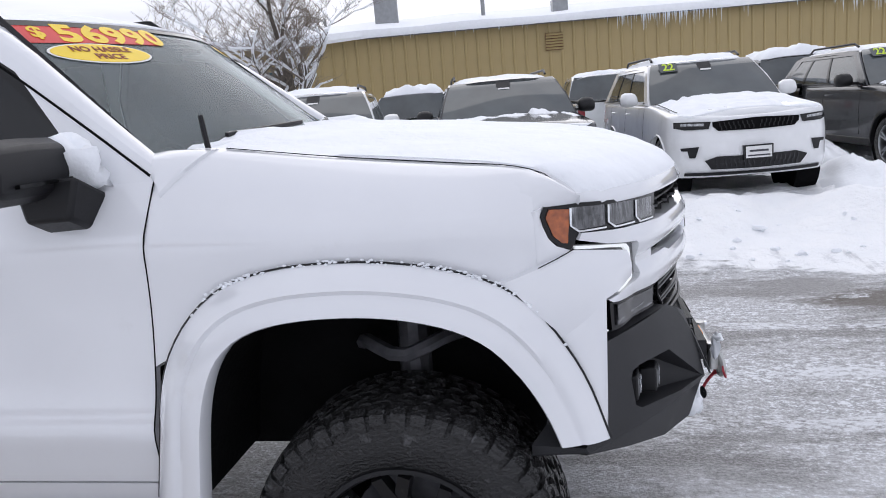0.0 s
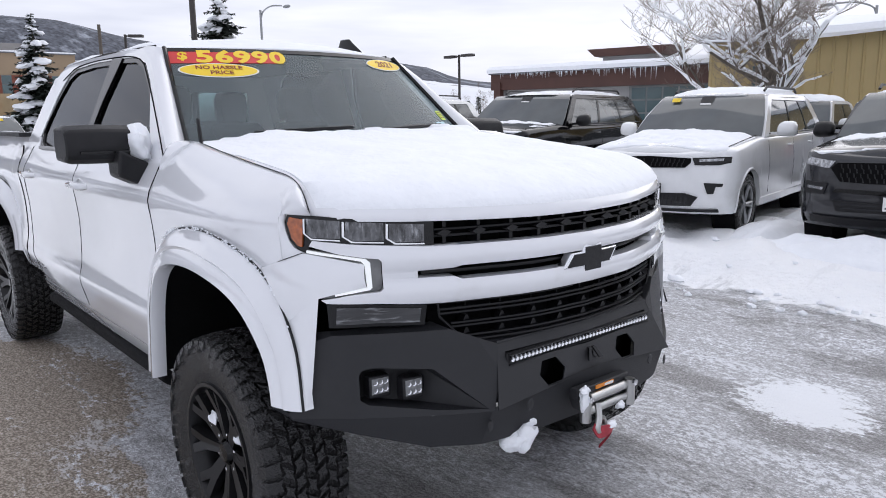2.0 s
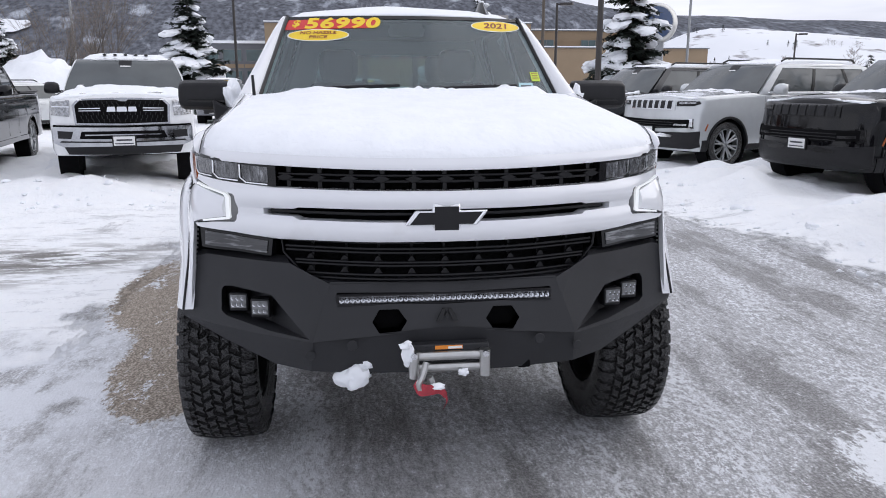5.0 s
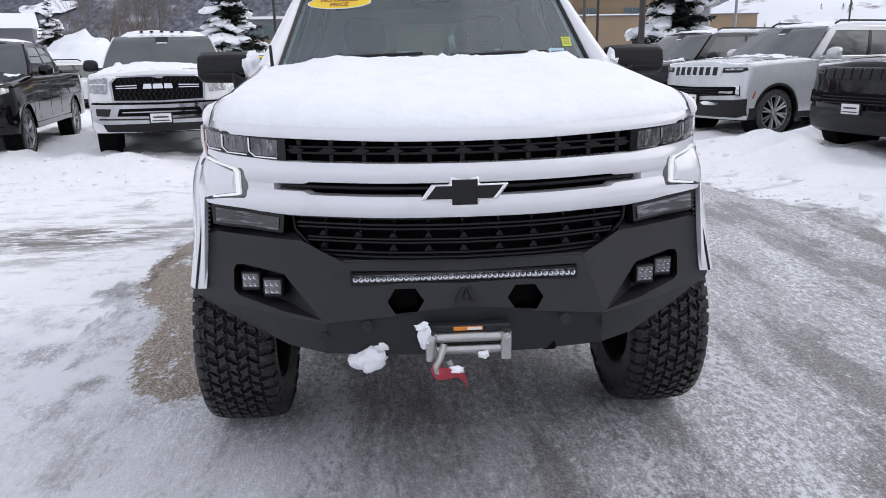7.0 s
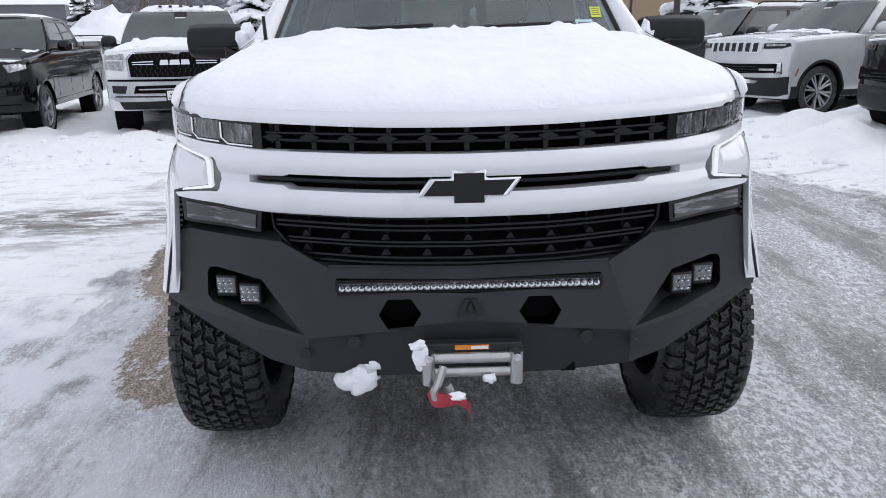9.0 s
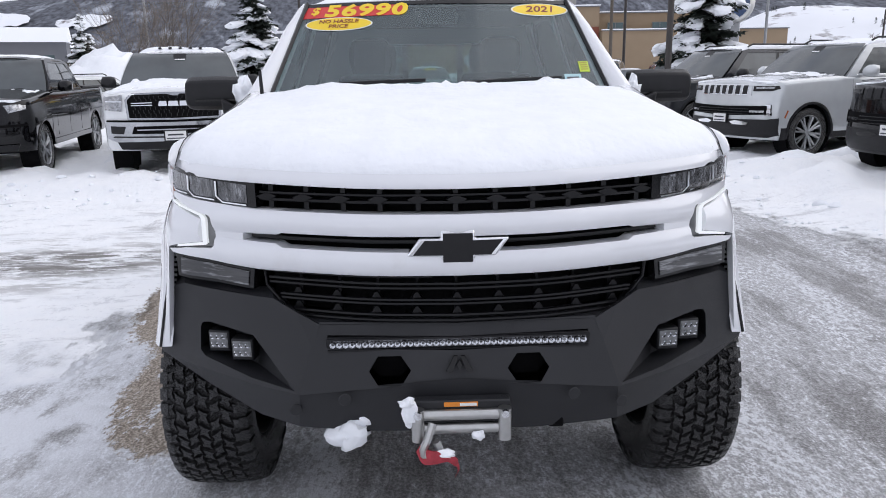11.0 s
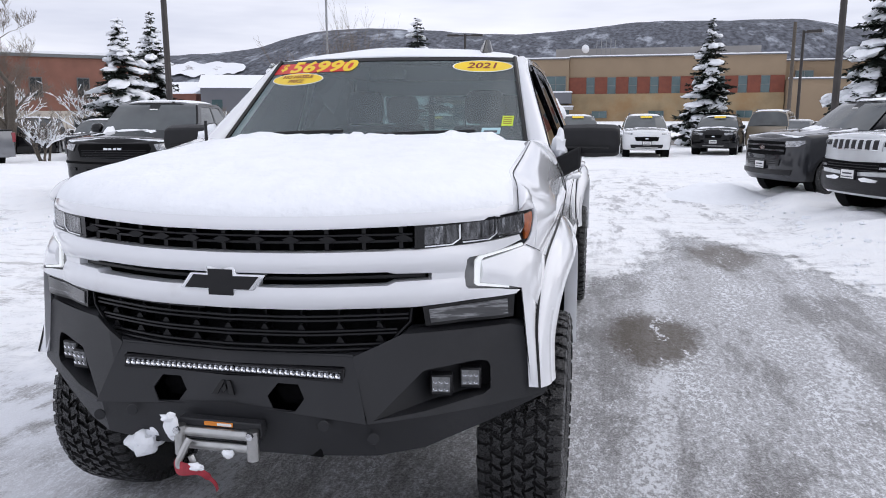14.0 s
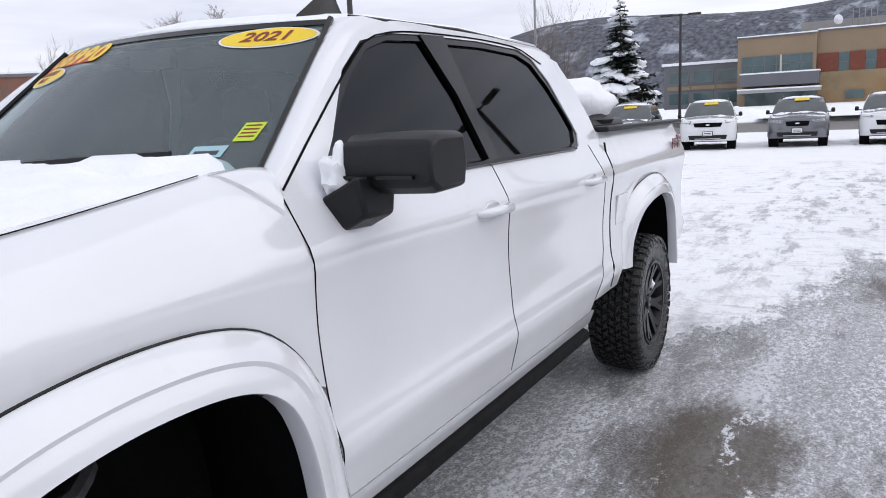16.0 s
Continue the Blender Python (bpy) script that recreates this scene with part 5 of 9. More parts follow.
# far row across the lane
park("suv", "grey mid-size SUV parked across the lane", "suv", -25.9, -5.35, 6, P_GREY, dict(SMALL, front=small_front((0.50, 0.90, 0.76), 0.90)), snow=0.02, lift=0.25, drift=0.25)
park("suv", "white compact SUV with black lower cladding", "suv", -26.2, -2.5, 8, P_WHITE, dict(SMALL, front=small_front((0.46, 0.92, 0.78), 0.93), roof_mat=None), snow=0.02, lift=0.25, drift=0.25)
park("station_wagon", "grey station wagon with dark cladding", "car", -27.0, 0.26, 2, P_GREY, dict(SMALL, H=1.64, front=small_front((0.36, 0.86, 0.70), 0.84)), snow=0.02, lift=0.25, drift=0.25)
park("suv", "white compact crossover with dark lower trim", "car", -27.5, 2.97, 0, P_WHITE, dict(SMALL, front=small_front((0.46, 0.80, 0.64), 0.92)), snow=0.02, lift=0.25, drift=0.25)
park("suv", "black compact crossover beside a spruce", "car", -29.9, 5.95, -14, P_BLACK, dict(SMALL, H=1.60, front=small_front((0.34, 0.84, 0.70), 0.86)), snow=0.02, lift=0.25, drift=0.25)
park("sedan", "white saloon car with wet paint", "car", -31.6, 9.3, -20, P_WHITE, dict(SMALL, L=4.8, H=1.45, hood=0.92, cowl=(-0.45, 1.0), belt=0.98, roof=(-1.25, -2.4), tail=(-3.2, 0.98), rails=False, r=0.33, front=small_front((0.42, 0.74, 0.60), 0.78)), snow=0.0, lift=0.25, drift=0.25)
park("off_road_car", "tan boxy off-road car seen from behind", "suv", -35.8, 9.7, 160, P_TAN, dict(SMALL, H=1.86, belt=1.15, hood=1.1, cowl=(-0.5, 1.15), roof=(-0.75, -3.2), tail=(-3.4, 1.15), r=0.4), snow=0.03, lift=0.25, drift=0.25)
park("suv", "red crossover seen from behind", "car", -34.0, 11.8, 170, P_RED, dict(SMALL), snow=0.0, lift=0.25, drift=0.25)
park("suv", "silver car beyond the pickups", "car", -24.5, -10.6, 150, P_SILVER, dict(SMALL), snow=0.0, lift=0.1)
# behind the black pickup
f150 = park("pickup_truck", "grey pickup with red tail lamp", "pickup truck", -20.8, -24.5, -110, P_GREY, RAM_15, snow=0.0, lift=0.0)
for sg in (1, -1):
    obj("tail_lamp", box((-4.93, sg * 0.92, 1.12), (0.10, 0.14, 0.34)), P_RED, f150, "red tail lamp", bevel=0.02)
BOXY = dict(SMALL, L=4.3, H=1.86, belt=1.18, hood=1.12, cowl=(-0.55, 1.18), roof=(-0.80, -3.15), tail=(-3.3, 1.18), r=0.41, rails=False)
for x, y, h in ((-28.5, -25.2, -150), (-30.5, -30.0, -150), (-33.0, -34.5, -150)):
    o = park("off_road_car", "black boxy off-road car with rear spare wheel", "suv", x, y, h, P_BLACK, BOXY, snow=0.02, lift=0.0)
    spoke_wheel(0.38, 0.24, ALLOY, o, pose(-3.58, 0, 0.98, 0, 0, 90), 6, "spare_wheel")
park("suv", "dark SUV among snow-laden trees", "suv", -23.5, -19.0, 20, P_CHAR, dict(SMALL), snow=0.02, lift=0.1)

# ---- buildings ----
def wall_frame(p0, p1):
    """A pose whose x runs from p0 to p1 along the ground and whose -y looks at the viewer's side."""
    d = Vector((p1[0] - p0[0], p1[1] - p0[1], 0))
    return Matrix.Translation((p0[0], p0[1], 0)) @ Matrix.Rotation(math.atan2(d.y, d.x), 4, "Z"), d.length


# ribbed tan workshop
at, ln = wall_frame((-12.6, 24.0), (24.0, 31.0))
tan_shed = thing("workshop_building", "tan ribbed metal workshop with snowy overhanging roof", "building", at=at)
EAVE = 4.25
obj("wall", box((ln / 2, 3.5, EAVE / 2), (ln - 0.02, 6.9, EAVE)), TAN_METAL, tan_shed)
n_pan = int(ln / 0.46)
pan = Shape()
pw = ln / n_pan
pan.loft([[(x, y, z) for x, y in ((0, 0.0), (0.03, -0.035), (0.075, -0.035), (0.105, 0.0), (pw - 0.004, 0.0), (pw - 0.004, 0.03), (0, 0.03))] for z in (0.1, EAVE - 0.03)])
pan_mesh = pan.data("wall_panel", TAN_METAL, 0)
for k in range(n_pan):
    obj("wall_panel", pan_mesh, TAN_METAL, tan_shed, at=pose(k * pw, 0.02, 0))
obj("wall_panel_end", box((-0.02, 3.5, EAVE / 2), (0.05, 6.9, EAVE - 0.02)), TAN_METAL, tan_shed)
obj("roof", Shape().prism([(-0.35, EAVE), (-0.35, EAVE + 0.10), (7.0, EAVE + 1.1), (7.0, EAVE)], "x", -0.35, ln + 0.3), GREY_PANEL, tan_shed)
obj("roof_trim", Shape().box((ln / 2, -0.37, EAVE + 0.03), (ln + 0.6, 0.04, 0.16)), GREY_PANEL, tan_shed)
vent = obj("wall_vent", box((13.1, -0.05, 3.55), (0.66, 0.05, 0.64)), WOOD, tan_shed, "tan louvred wall vent")
for k in range(6):
    obj("louvre", box((0, 0, 0), (0.64, 0.06, 0.05)), TAN_METAL, vent, at=pose(13.1, -0.09, 3.29 + 0.105 * k, 35))
win = obj("window", box((2.2, -0.04, 2.85), (1.25, 0.06, 0.95)), FRAME_MAT, tan_shed, "small window with an air conditioner")
for x in (1.88, 2.5):
    obj("pane", box((x, -0.075, 2.9), (0.56, 0.02, 0.80)), BLD_GLASS, win)
obj("air_conditioner", box((1.95, -0.14, 2.6), (0.42, 0.20, 0.30)), PALE_WALL, win, bevel=0.02)
obj("window", box((17.6, -0.05, 2.35), (1.4, 0.06, 0.30)), WOOD, tan_shed, "boarded low window")
for x, y, h in ((10.6, 1.3, 0.75), (23.5, 2.4, 0.7)):
    obj("vent_pipe", Shape().tube([(x, y, EAVE + 0.3), (x, y, EAVE + 0.5 + h)], 0.08, 8), GALV, tan_shed)
    obj("pipe_cap", Shape().tube([(x, y, EAVE + 0.5 + h), (x, y, EAVE + 0.66 + h)], [0.17, 0.05], 8), GALV, tan_shed)
obj("roof_vent", box((13.6, 1.2, EAVE + 0.65), (0.6, 0.5, 0.6)), GALV, tan_shed, bevel=0.02)
obj("rooftop_unit", box((6.75, 3.0, EAVE + 1.3), (0.95, 1.0, 1.7)), GALV, tan_shed, "grey boxed rooftop unit", bevel=0.02)
# roof snow with an uneven overhang, and icicles
rows = []
for x in steps(-0.4, ln + 0.3, 150):
    nn = noise.noise(Vector((x * 0.35, 0, 0)))
    ov = 0.12 + 0.35 * max(0, noise.noise(Vector((x * 0.16, 5, 0)))) * 1.6
    th = 0.20 + 0.10 * nn
    rows.append([(x, -0.33, EAVE + 0.11), (x, -0.37 - ov * 0.6, EAVE + 0.04 - ov * 0.5), (x, -0.40 - ov, EAVE + 0.10 - ov * 0.35), (x, -0.38 - ov * 0.8, EAVE + 0.12 + th * 0.7), (x, -0.1, EAVE + 0.17 + th), (x, 2.5, EAVE + 0.55 + th + 0.05 * nn), (x, 6.9, EAVE + 1.15 + th)])
tagged(obj("roof_snow", Shape().loft(rows, False, False), SNOW, at=at, smooth=60), "thick snow overhanging the workshop eave", "snow")
ic = Shape()
rnd = random.Random(3)
for k in range(230):
    x = rnd.choice((rnd.gauss(17.0, 1.0), rnd.gauss(25.5, 0.9), rnd.uniform(0, ln)))
    lnk = rnd.uniform(0.08, 0.65) if 15 < x < 28 else rnd.uniform(0.05, 0.25)
    ic.tube([(x, -0.40, EAVE + 0.08), (x, -0.40, EAVE + 0.04 - lnk)], [0.018, 0.002], 4)
tagged(obj("icicles", ic, ICE, at=at), "icicles hanging from the eave", "icicles", kind="stuff")

# low brown building with glazed front
at, ln = wall_frame((-23.4, 23.6), (-12.9, 26.4))
brown = thing("shop_building", "low red-brown shop with glazed front and snowy roof", "building", at=at)
obj("wall", box((ln / 2, 4.0, 1.6), (ln - 0.1, 7.8, 3.2)), PALE_WALL, brown)
obj("fascia", box((ln / 2, -0.10, 3.25), (ln + 0.6, 0.5, 0.75)), BROWN_FASCIA, brown, "red-brown timber fascia")
for k in range(22):
    obj("fascia_board", box((0, 0, 0), (ln / 22 + 0.01, 0.03, 0.16)), BROWN_FASCIA, brown, at=pose((k + 0.5) * ln / 22, -0.372, 3.5 + 0.004 * (k % 2)))
obj("post", box((0.1, -0.3, 1.6), (0.35, 0.35, 3.2)), BROWN_FASCIA, brown)
obj("vent_grille", box((4.4, -0.03, 2.62), (0.55, 0.06, 0.22)), FRAME_MAT, brown)
obj("roof", box((ln / 2, 3.6, 3.66), (ln + 0.7, 8.2, 0.12)), GREY_PANEL, brown)
glz = obj("glazing", box((ln * 0.80, -0.02, 2.0), (ln * 0.40, 0.06, 1.75)), FRAME_MAT, brown, "multi-pane glazed front")
for i in range(6):
    for j in range(3):
        obj("pane", box((ln * 0.80 + (i - 2.5) * ln * 0.064, -0.055, 1.42 + 0.56 * j), (ln * 0.064 - 0.08, 0.02, 0.48)), BLD_GLASS, glz)
obj("roof_lantern", Shape().prism([(-1.6, 0), (-2.0, 0.35), (2.0, 0.35), (1.6, 0)], "y", 2.0, 5.0, pose(5.6, 0, 4.35)), BROWN_FASCIA, brown)
obj("lantern_wall", box((5.6, 3.5, 4.0), (2.6, 2.4, 0.75)), PALE_WALL, brown)
rows = []
for x in steps(-0.4, ln + 0.4, 60):
    nn = noise.noise(Vector((x * 0.6, 9, 0)))
    rows.append([(x, -0.42, 3.66), (x, -0.58 - 0.08 * nn, 3.66 - 0.08 * abs(nn)), (x, -0.60 - 0.1 * nn, 3.82), (x, -0.35, 3.98 + 0.06 * nn), (x, 3.0, 4.10 + 0.08 * nn), (x, 7.7, 4.1)])
tagged(obj("roof_snow", Shape().loft(rows, False, False), SNOW, at=at, smooth=60), "snow overhanging the shop roof", "snow")
ic = Shape()
for k in range(110):
    x = rnd.uniform(0, ln)
    ic.tube([(x, -0.5, 3.62), (x, -0.5, 3.56 - rnd.uniform(0.05, 0.5) * (1 if x > ln * 0.6 else 0.5))], [0.016, 0.002], 4)
tagged(obj("icicles", ic, ICE, at=at), "icicles hanging from the shop eave", "icicles", kind="stuff")

# two-storey office beyond the road: x = -95, along y
off = thing("office_building", "two-storey tan and brick office with ribbon windows", "building", at=pose(-95, 0, 1.4))
def office_block(y0, y1, depth, top, front=0.0):
    return box((-depth / 2 + front, (y0 + y1) / 2, top / 2), (depth, y1 - y0, top))
obj("left_wing", office_block(-11.3, -2.95, 18, 7.9, 0.6), TAN_STUCCO, off)
obj("main_wall", office_block(-2.93, 23.0, 22, 8.1), TAN_STUCCO, off)
obj("stone_base", office_block(-2.9, 22.98, 0.25, 3.55, 0.28), BUFF_STONE, off)
obj("right_wing", office_block(23.02, 42.0, 18, 7.4, -2.0), TAN_STUCCO, off)
obj("low_wing", office_block(23.1, 47.0, 5, 5.0, 1.5), TAN_STUCCO, off)
for y0, y1, fr, top in ((-11.4, -2.93, 0.75, 7.9), (-2.93, 23.1, 0.15, 8.1), (23.05, 42.1, -1.85, 7.4), (23.1, 47.1, 1.65, 5.0)):
    obj("parapet", box((fr - 0.3, (y0 + y1) / 2, top + 0.06), (0.75, y1 - y0, 0.12)), GREY_PANEL, off)
    obj("parapet_snow", Shape().loft([[(fr + 0.05, y, top + 0.12), (fr + 0.06, y, top + 0.26 + 0.05 * noise.noise(Vector((y, 0, 0)))), (fr - 0.65, y, top + 0.28), (fr - 0.7, y, top + 0.12)] for y in steps(y0, y1, 40)]), SNOW, off)
wy = [-0.2 + 2.62 * k for k in range(9)]
for a, b in zip([-2.9] + [y + 0.55 for y in wy], [y - 0.55 for y in wy] + [22.95]):
    if b - a > 0.2:
        obj("brick_panel", box((0.10, (a + b) / 2, 4.55), (0.12, b - a, 2.15)), BRICK_RED, off)
for y in wy:
    w1 = obj("window", box((0.02, y, 4.55), (0.10, 1.06, 2.15)), FRAME_MAT, off)
    for dz in (-0.52, 0.52):
        obj("pane", box((0.09, y, 4.55 + dz), (0.02, 0.94, 0.96)), BLD_GLASS, w1)
for y in (1.0, 8.0, 13.0, 18.5):
    w1 = obj("window", box((0.44, y, 0.95), (0.06, 1.9, 0.9)), FRAME_MAT, off)
    for d in (-0.46, 0.46):
        obj("pane", box((0.48, y + d, 0.95), (0.02, 0.84, 0.78)), BLD_GLASS, w1)
for y in (25.6, 31.5):
    w1 = obj("window", box((-1.94, y, 5.65), (0.14, 2.1, 1.2)), FRAME_MAT, off)
    for d in (-0.5, 0.5):
        obj("pane", box((-1.85, y + d, 5.65), (0.02, 0.92, 1.06)), BLD_GLASS, w1)
ribbon = obj("ribbon_window", box((0.62, -7.1, 4.75), (0.10, 7.6, 2.1)), FRAME_MAT, off)
for i in range(6):
    for j in range(2):
        obj("pane", box((0.69, -7.1 + (i - 2.5) * 1.25, 4.25 + 1.02 * j), (0.02, 1.14, 0.94)), BLD_GLASS, ribbon)
obj("ribbon_mullion", box((0.72, -6.6, 4.75), (0.12, 0.22, 2.1)), CREAM, off)
obj("canopy", box((1.6, -6.6, 3.0), (2.4, 8.2, 1.35)), GREY_PANEL, off, "grey metal entrance canopy")
obj("canopy_snow", box((1.6, -6.6, 3.76), (2.45, 8.3, 0.16)), SNOW, off)
obj("lower_canopy", box((2.0, -6.6, 1.72), (2.6, 8.6, 0.35)), PALE_WALL, off)
obj("lower_snow", box((2.0, -6.6, 1.98), (2.6, 8.7, 0.16)), SNOW, off)
obj("entrance_glass", box((0.7, -6.6, 0.8), (0.1, 7.6, 1.5)), BLD_GLASS, off)
obj("roof_plant", box((-10, 8.0, 8.9), (10, 26.0, 1.5)), PALE_WALL, off, "grey roof plant screen")
obj("satellite_dish", Shape().lathe([(0.05, 0.0), (0.3, 0.05), (0.55, 0.18), (0.52, 0.20), (0.28, 0.08), (0.05, 0.05)], 18, pose(-1.5, -1.1, 9.3, 10, 0, 60)), SNOW, off)
for k in range(5):
    obj("roof_aerial", Shape().tube([(-4, 0.4 + 0.6 * k, 8.2), (-4, 0.4 + 0.6 * k, 10.6 + 0.2 * (k % 2))], 0.05, 5), GALV, off)
# lower grey building to its side
sideb = thing("office_building", "low grey-glazed office with snow on its roof", "building", at=pose(-110, -16.6, 1.4))
obj("wall", box((0, 0, 2.9), (16, 10, 5.8)), GREY_PANEL, sideb)
obj("roof_snow_layer", box((0, 0, 5.95), (16.6, 10.6, 0.35)), SNOW, sideb)
for k in range(3):
    for z in (1.4, 4.2):
        w1 = obj("window", box((8.03, -3.1 + 3.1 * k, z), (0.1, 2.6, 1.6)), FRAME_MAT, sideb)
        obj("pane", box((8.09, -3.1 + 3.1 * k, z), (0.03, 2.4, 1.4)), BLD_GLASS, sideb)
    obj("wall_band", box((8.06, -3.1 + 3.1 * k, 2.8), (0.12, 3.0, 0.5)), TAN_STUCCO, sideb)

# orange brick building at the lot's far corner
at, ln = wall_frame((-33.0, -64.0), (-55.0, -36.5))
brick_b = thing("brick_building", "orange brick commercial building with pale base", "building", at=at)
obj("wall", box((ln / 2, 6, 4.3), (ln, 12, 5.0)), BRICK_ORANGE, brick_b)
obj("base_course", box((ln / 2, 6, 1.25), (ln + 0.1, 12.1, 2.5)), CREAM, brick_b)
obj("parapet", box((ln / 2, 6, 6.9), (ln + 0.4, 12.4, 0.25)), FRAME_MAT, brick_b)
obj("parapet_snow", box((ln / 2, 6, 7.12), (ln + 0.3, 12.3, 0.2)), SNOW, brick_b)
for k in range(10):
    x = 2.0 + k * (ln - 4) / 9
    w1 = obj("window", box((x, -0.03, 4.4), (0.95, 0.12, 1.6)), FRAME_MAT, brick_b)
    for d in (-0.22, 0.22):
        obj("pane", box((x + d, -0.10, 4.4), (0.40, 0.02, 1.46)), DIM_GLASS, w1)
    w1 = obj("window", box((x, -0.09, 1.35), (1.9, 0.1, 1.1)), FRAME_MAT, brick_b)
    for d in (-0.46, 0.46):
        obj("pane", box((x + d, -0.15, 1.35), (0.84, 0.02, 0.96)), DIM_GLASS, w1)
# small houses towards the hill
for i, (x, y, w_, h_, mt) in enumerate(((-92, -58, 13, 4.0, BRICK_ORANGE), (-88, -46, 8, 4.6, GREY_PANEL), (-100, -72, 8, 4.2, BROWN_FASCIA), (-130, -62, 9, 5, BROWN_FASCIA))):
    h = thing("house", "small snow-roofed house below the hill", "house", "far houses", at=pose(x, y, 1.2, 0, 0, 20 * i))
    obj("wall", box((0, 0, h_ / 2), (w_ * 0.7, w_, h_)), mt, h)
    obj("roof", Shape().prism([(-w_ * 0.42, h_), (0, h_ + 1.8), (w_ * 0.42, h_)], "y", -w_ / 2 - 0.3, w_ / 2 + 0.3), SNOW, h)
    for d in (-0.25, 0.25):
        obj("window", box((w_ * 0.352, w_ * d, h_ * 0.55), (0.06, 1.3, 1.2)), BLD_GLASS, h)

# ---- poles, lamps and a sign ----
def pole(name, label, cat, x, y, h, r, mat, heads=()):
    z0 = ground_z(x, y) - 0.05
    p = thing(name, label, cat, at=pose(x, y, z0))
    obj("post", Shape().tube([(0, 0, 0), (0, 0, h)], [r, r * 0.8], 10), mat, p)
    obj("base", Shape().tube([(0, 0, 0), (0, 0, 0.35)], r * 1.7, 10), CONCRETE, p)
    for kind, a, ln_ in heads:
        c, s_ = math.cos(radians(a)), math.sin(radians(a))
        if kind == "box":
            obj("arm", Shape().tube([(0, 0, h - 0.08), (c * ln_ * 0.5, s_ * ln_ * 0.5, h - 0.08)], 0.04, 6), mat, p)
            obj("lamp_head", box((0, 0, 0), (0.75, 0.38, 0.14)), mat, p, at=pose(c * ln_ * 0.8, s_ * ln_ * 0.8, h - 0.08, 0, 0, a), bevel=0.02)
        else:
            obj("arm", Shape().tube(smooth_path([(0, 0, h - 0.6), (c * 0.15, s_ * 0.15, h - 0.1), (c * ln_ * 0.5, s_ * ln_ * 0.5, h + 0.25), (c * ln_, s_ * ln_, h + 0.30)], 10), 0.05, 6), mat, p)
            obj("lamp_head", Shape().blob((c * (ln_ + 0.3), s_ * (ln_ + 0.3), h + 0.27), (0.40, 0.18, 0.10), 1, 0, 6, 10), mat, p)
    return p


pole("light_pole", "tall dark brown parking-lot light pole", "light pole", -24.0, 8.8, 9.5, 0.12, POLE_MAT, [("box", 90, 0.9), ("box", -90, 0.9)])
pole("light_pole", "tall dark brown parking-lot light pole", "light pole", -22.4, -14.7, 9.5, 0.12, POLE_MAT, [("box", 90, 0.9), ("box", -90, 0.9)])
pole("light_pole", "double-headed parking-lot light pole", "light pole", -46.6, -7.8, 6.9, 0.10, POLE_MAT, [("box", 100, 1.0), ("box", -80, 1.0)])
pole("street_lamp", "galvanised street lamp with curved arm", "street lamp", -40.0, 19.6, 8.0, 0.09, GALV, [("curve", 70, 1.3)])
pole("street_lamp", "galvanised street lamp with curved arm", "street lamp", -13.5, 42.0, 7.0, 0.09, GALV, [("curve", 190, 2.0)])
pole("utility_pole", "weathered wooden utility pole", "utility pole", -54.6, 14.4, 8.2, 0.14, BARK)
pole("light_pole", "dark single-headed light pole", "light pole", -40.0, 11.5, 6.1, 0.09, POLE_MAT, [("box", 60, 0.7)])
pole("flag_pole", "thin tall grey steel pole", "pole", -53.0, -19.9, 13.0, 0.10, GALV)
pole("light_pole", "dark single-headed light pole", "light pole", -62.0, 40.0, 6.0, 0.09, POLE_MAT, [("box", 60, 0.7)])
pole("light_pole", "dark double-headed light pole", "light pole", -28.5, 25.5, 4.8, 0.08, POLE_MAT, [("box", 0, 0.9), ("box", 180, 0.9)])
sign = thing("dealer_sign", "silver drum sign with plain blue face on a pillar", "sign", at=pose(-38.6, 17.0, 0.0, 0, 0, -25))
obj("pillar", box((0, 0, 2.0), (0.55, 0.9, 4.2)), GALV, sign, bevel=0.05)
obj("drum", Shape().lathe([(0.02, -0.75), (0.7, -0.72), (1.05, -0.55), (1.15, 0.0), (1.05, 0.55), (0.95, 0.68), (0.02, 0.68)], 28, pose(0, 0, 5.1, 0, 0, -90)), ALU, sign)
obj("sign_face", Shape().lathe([(0.01, 0.70), (0.90, 0.70), (0.90, 0.66)], 28, pose(0, 0, 5.1, 0, 0, -90)), P_BLUE, sign)

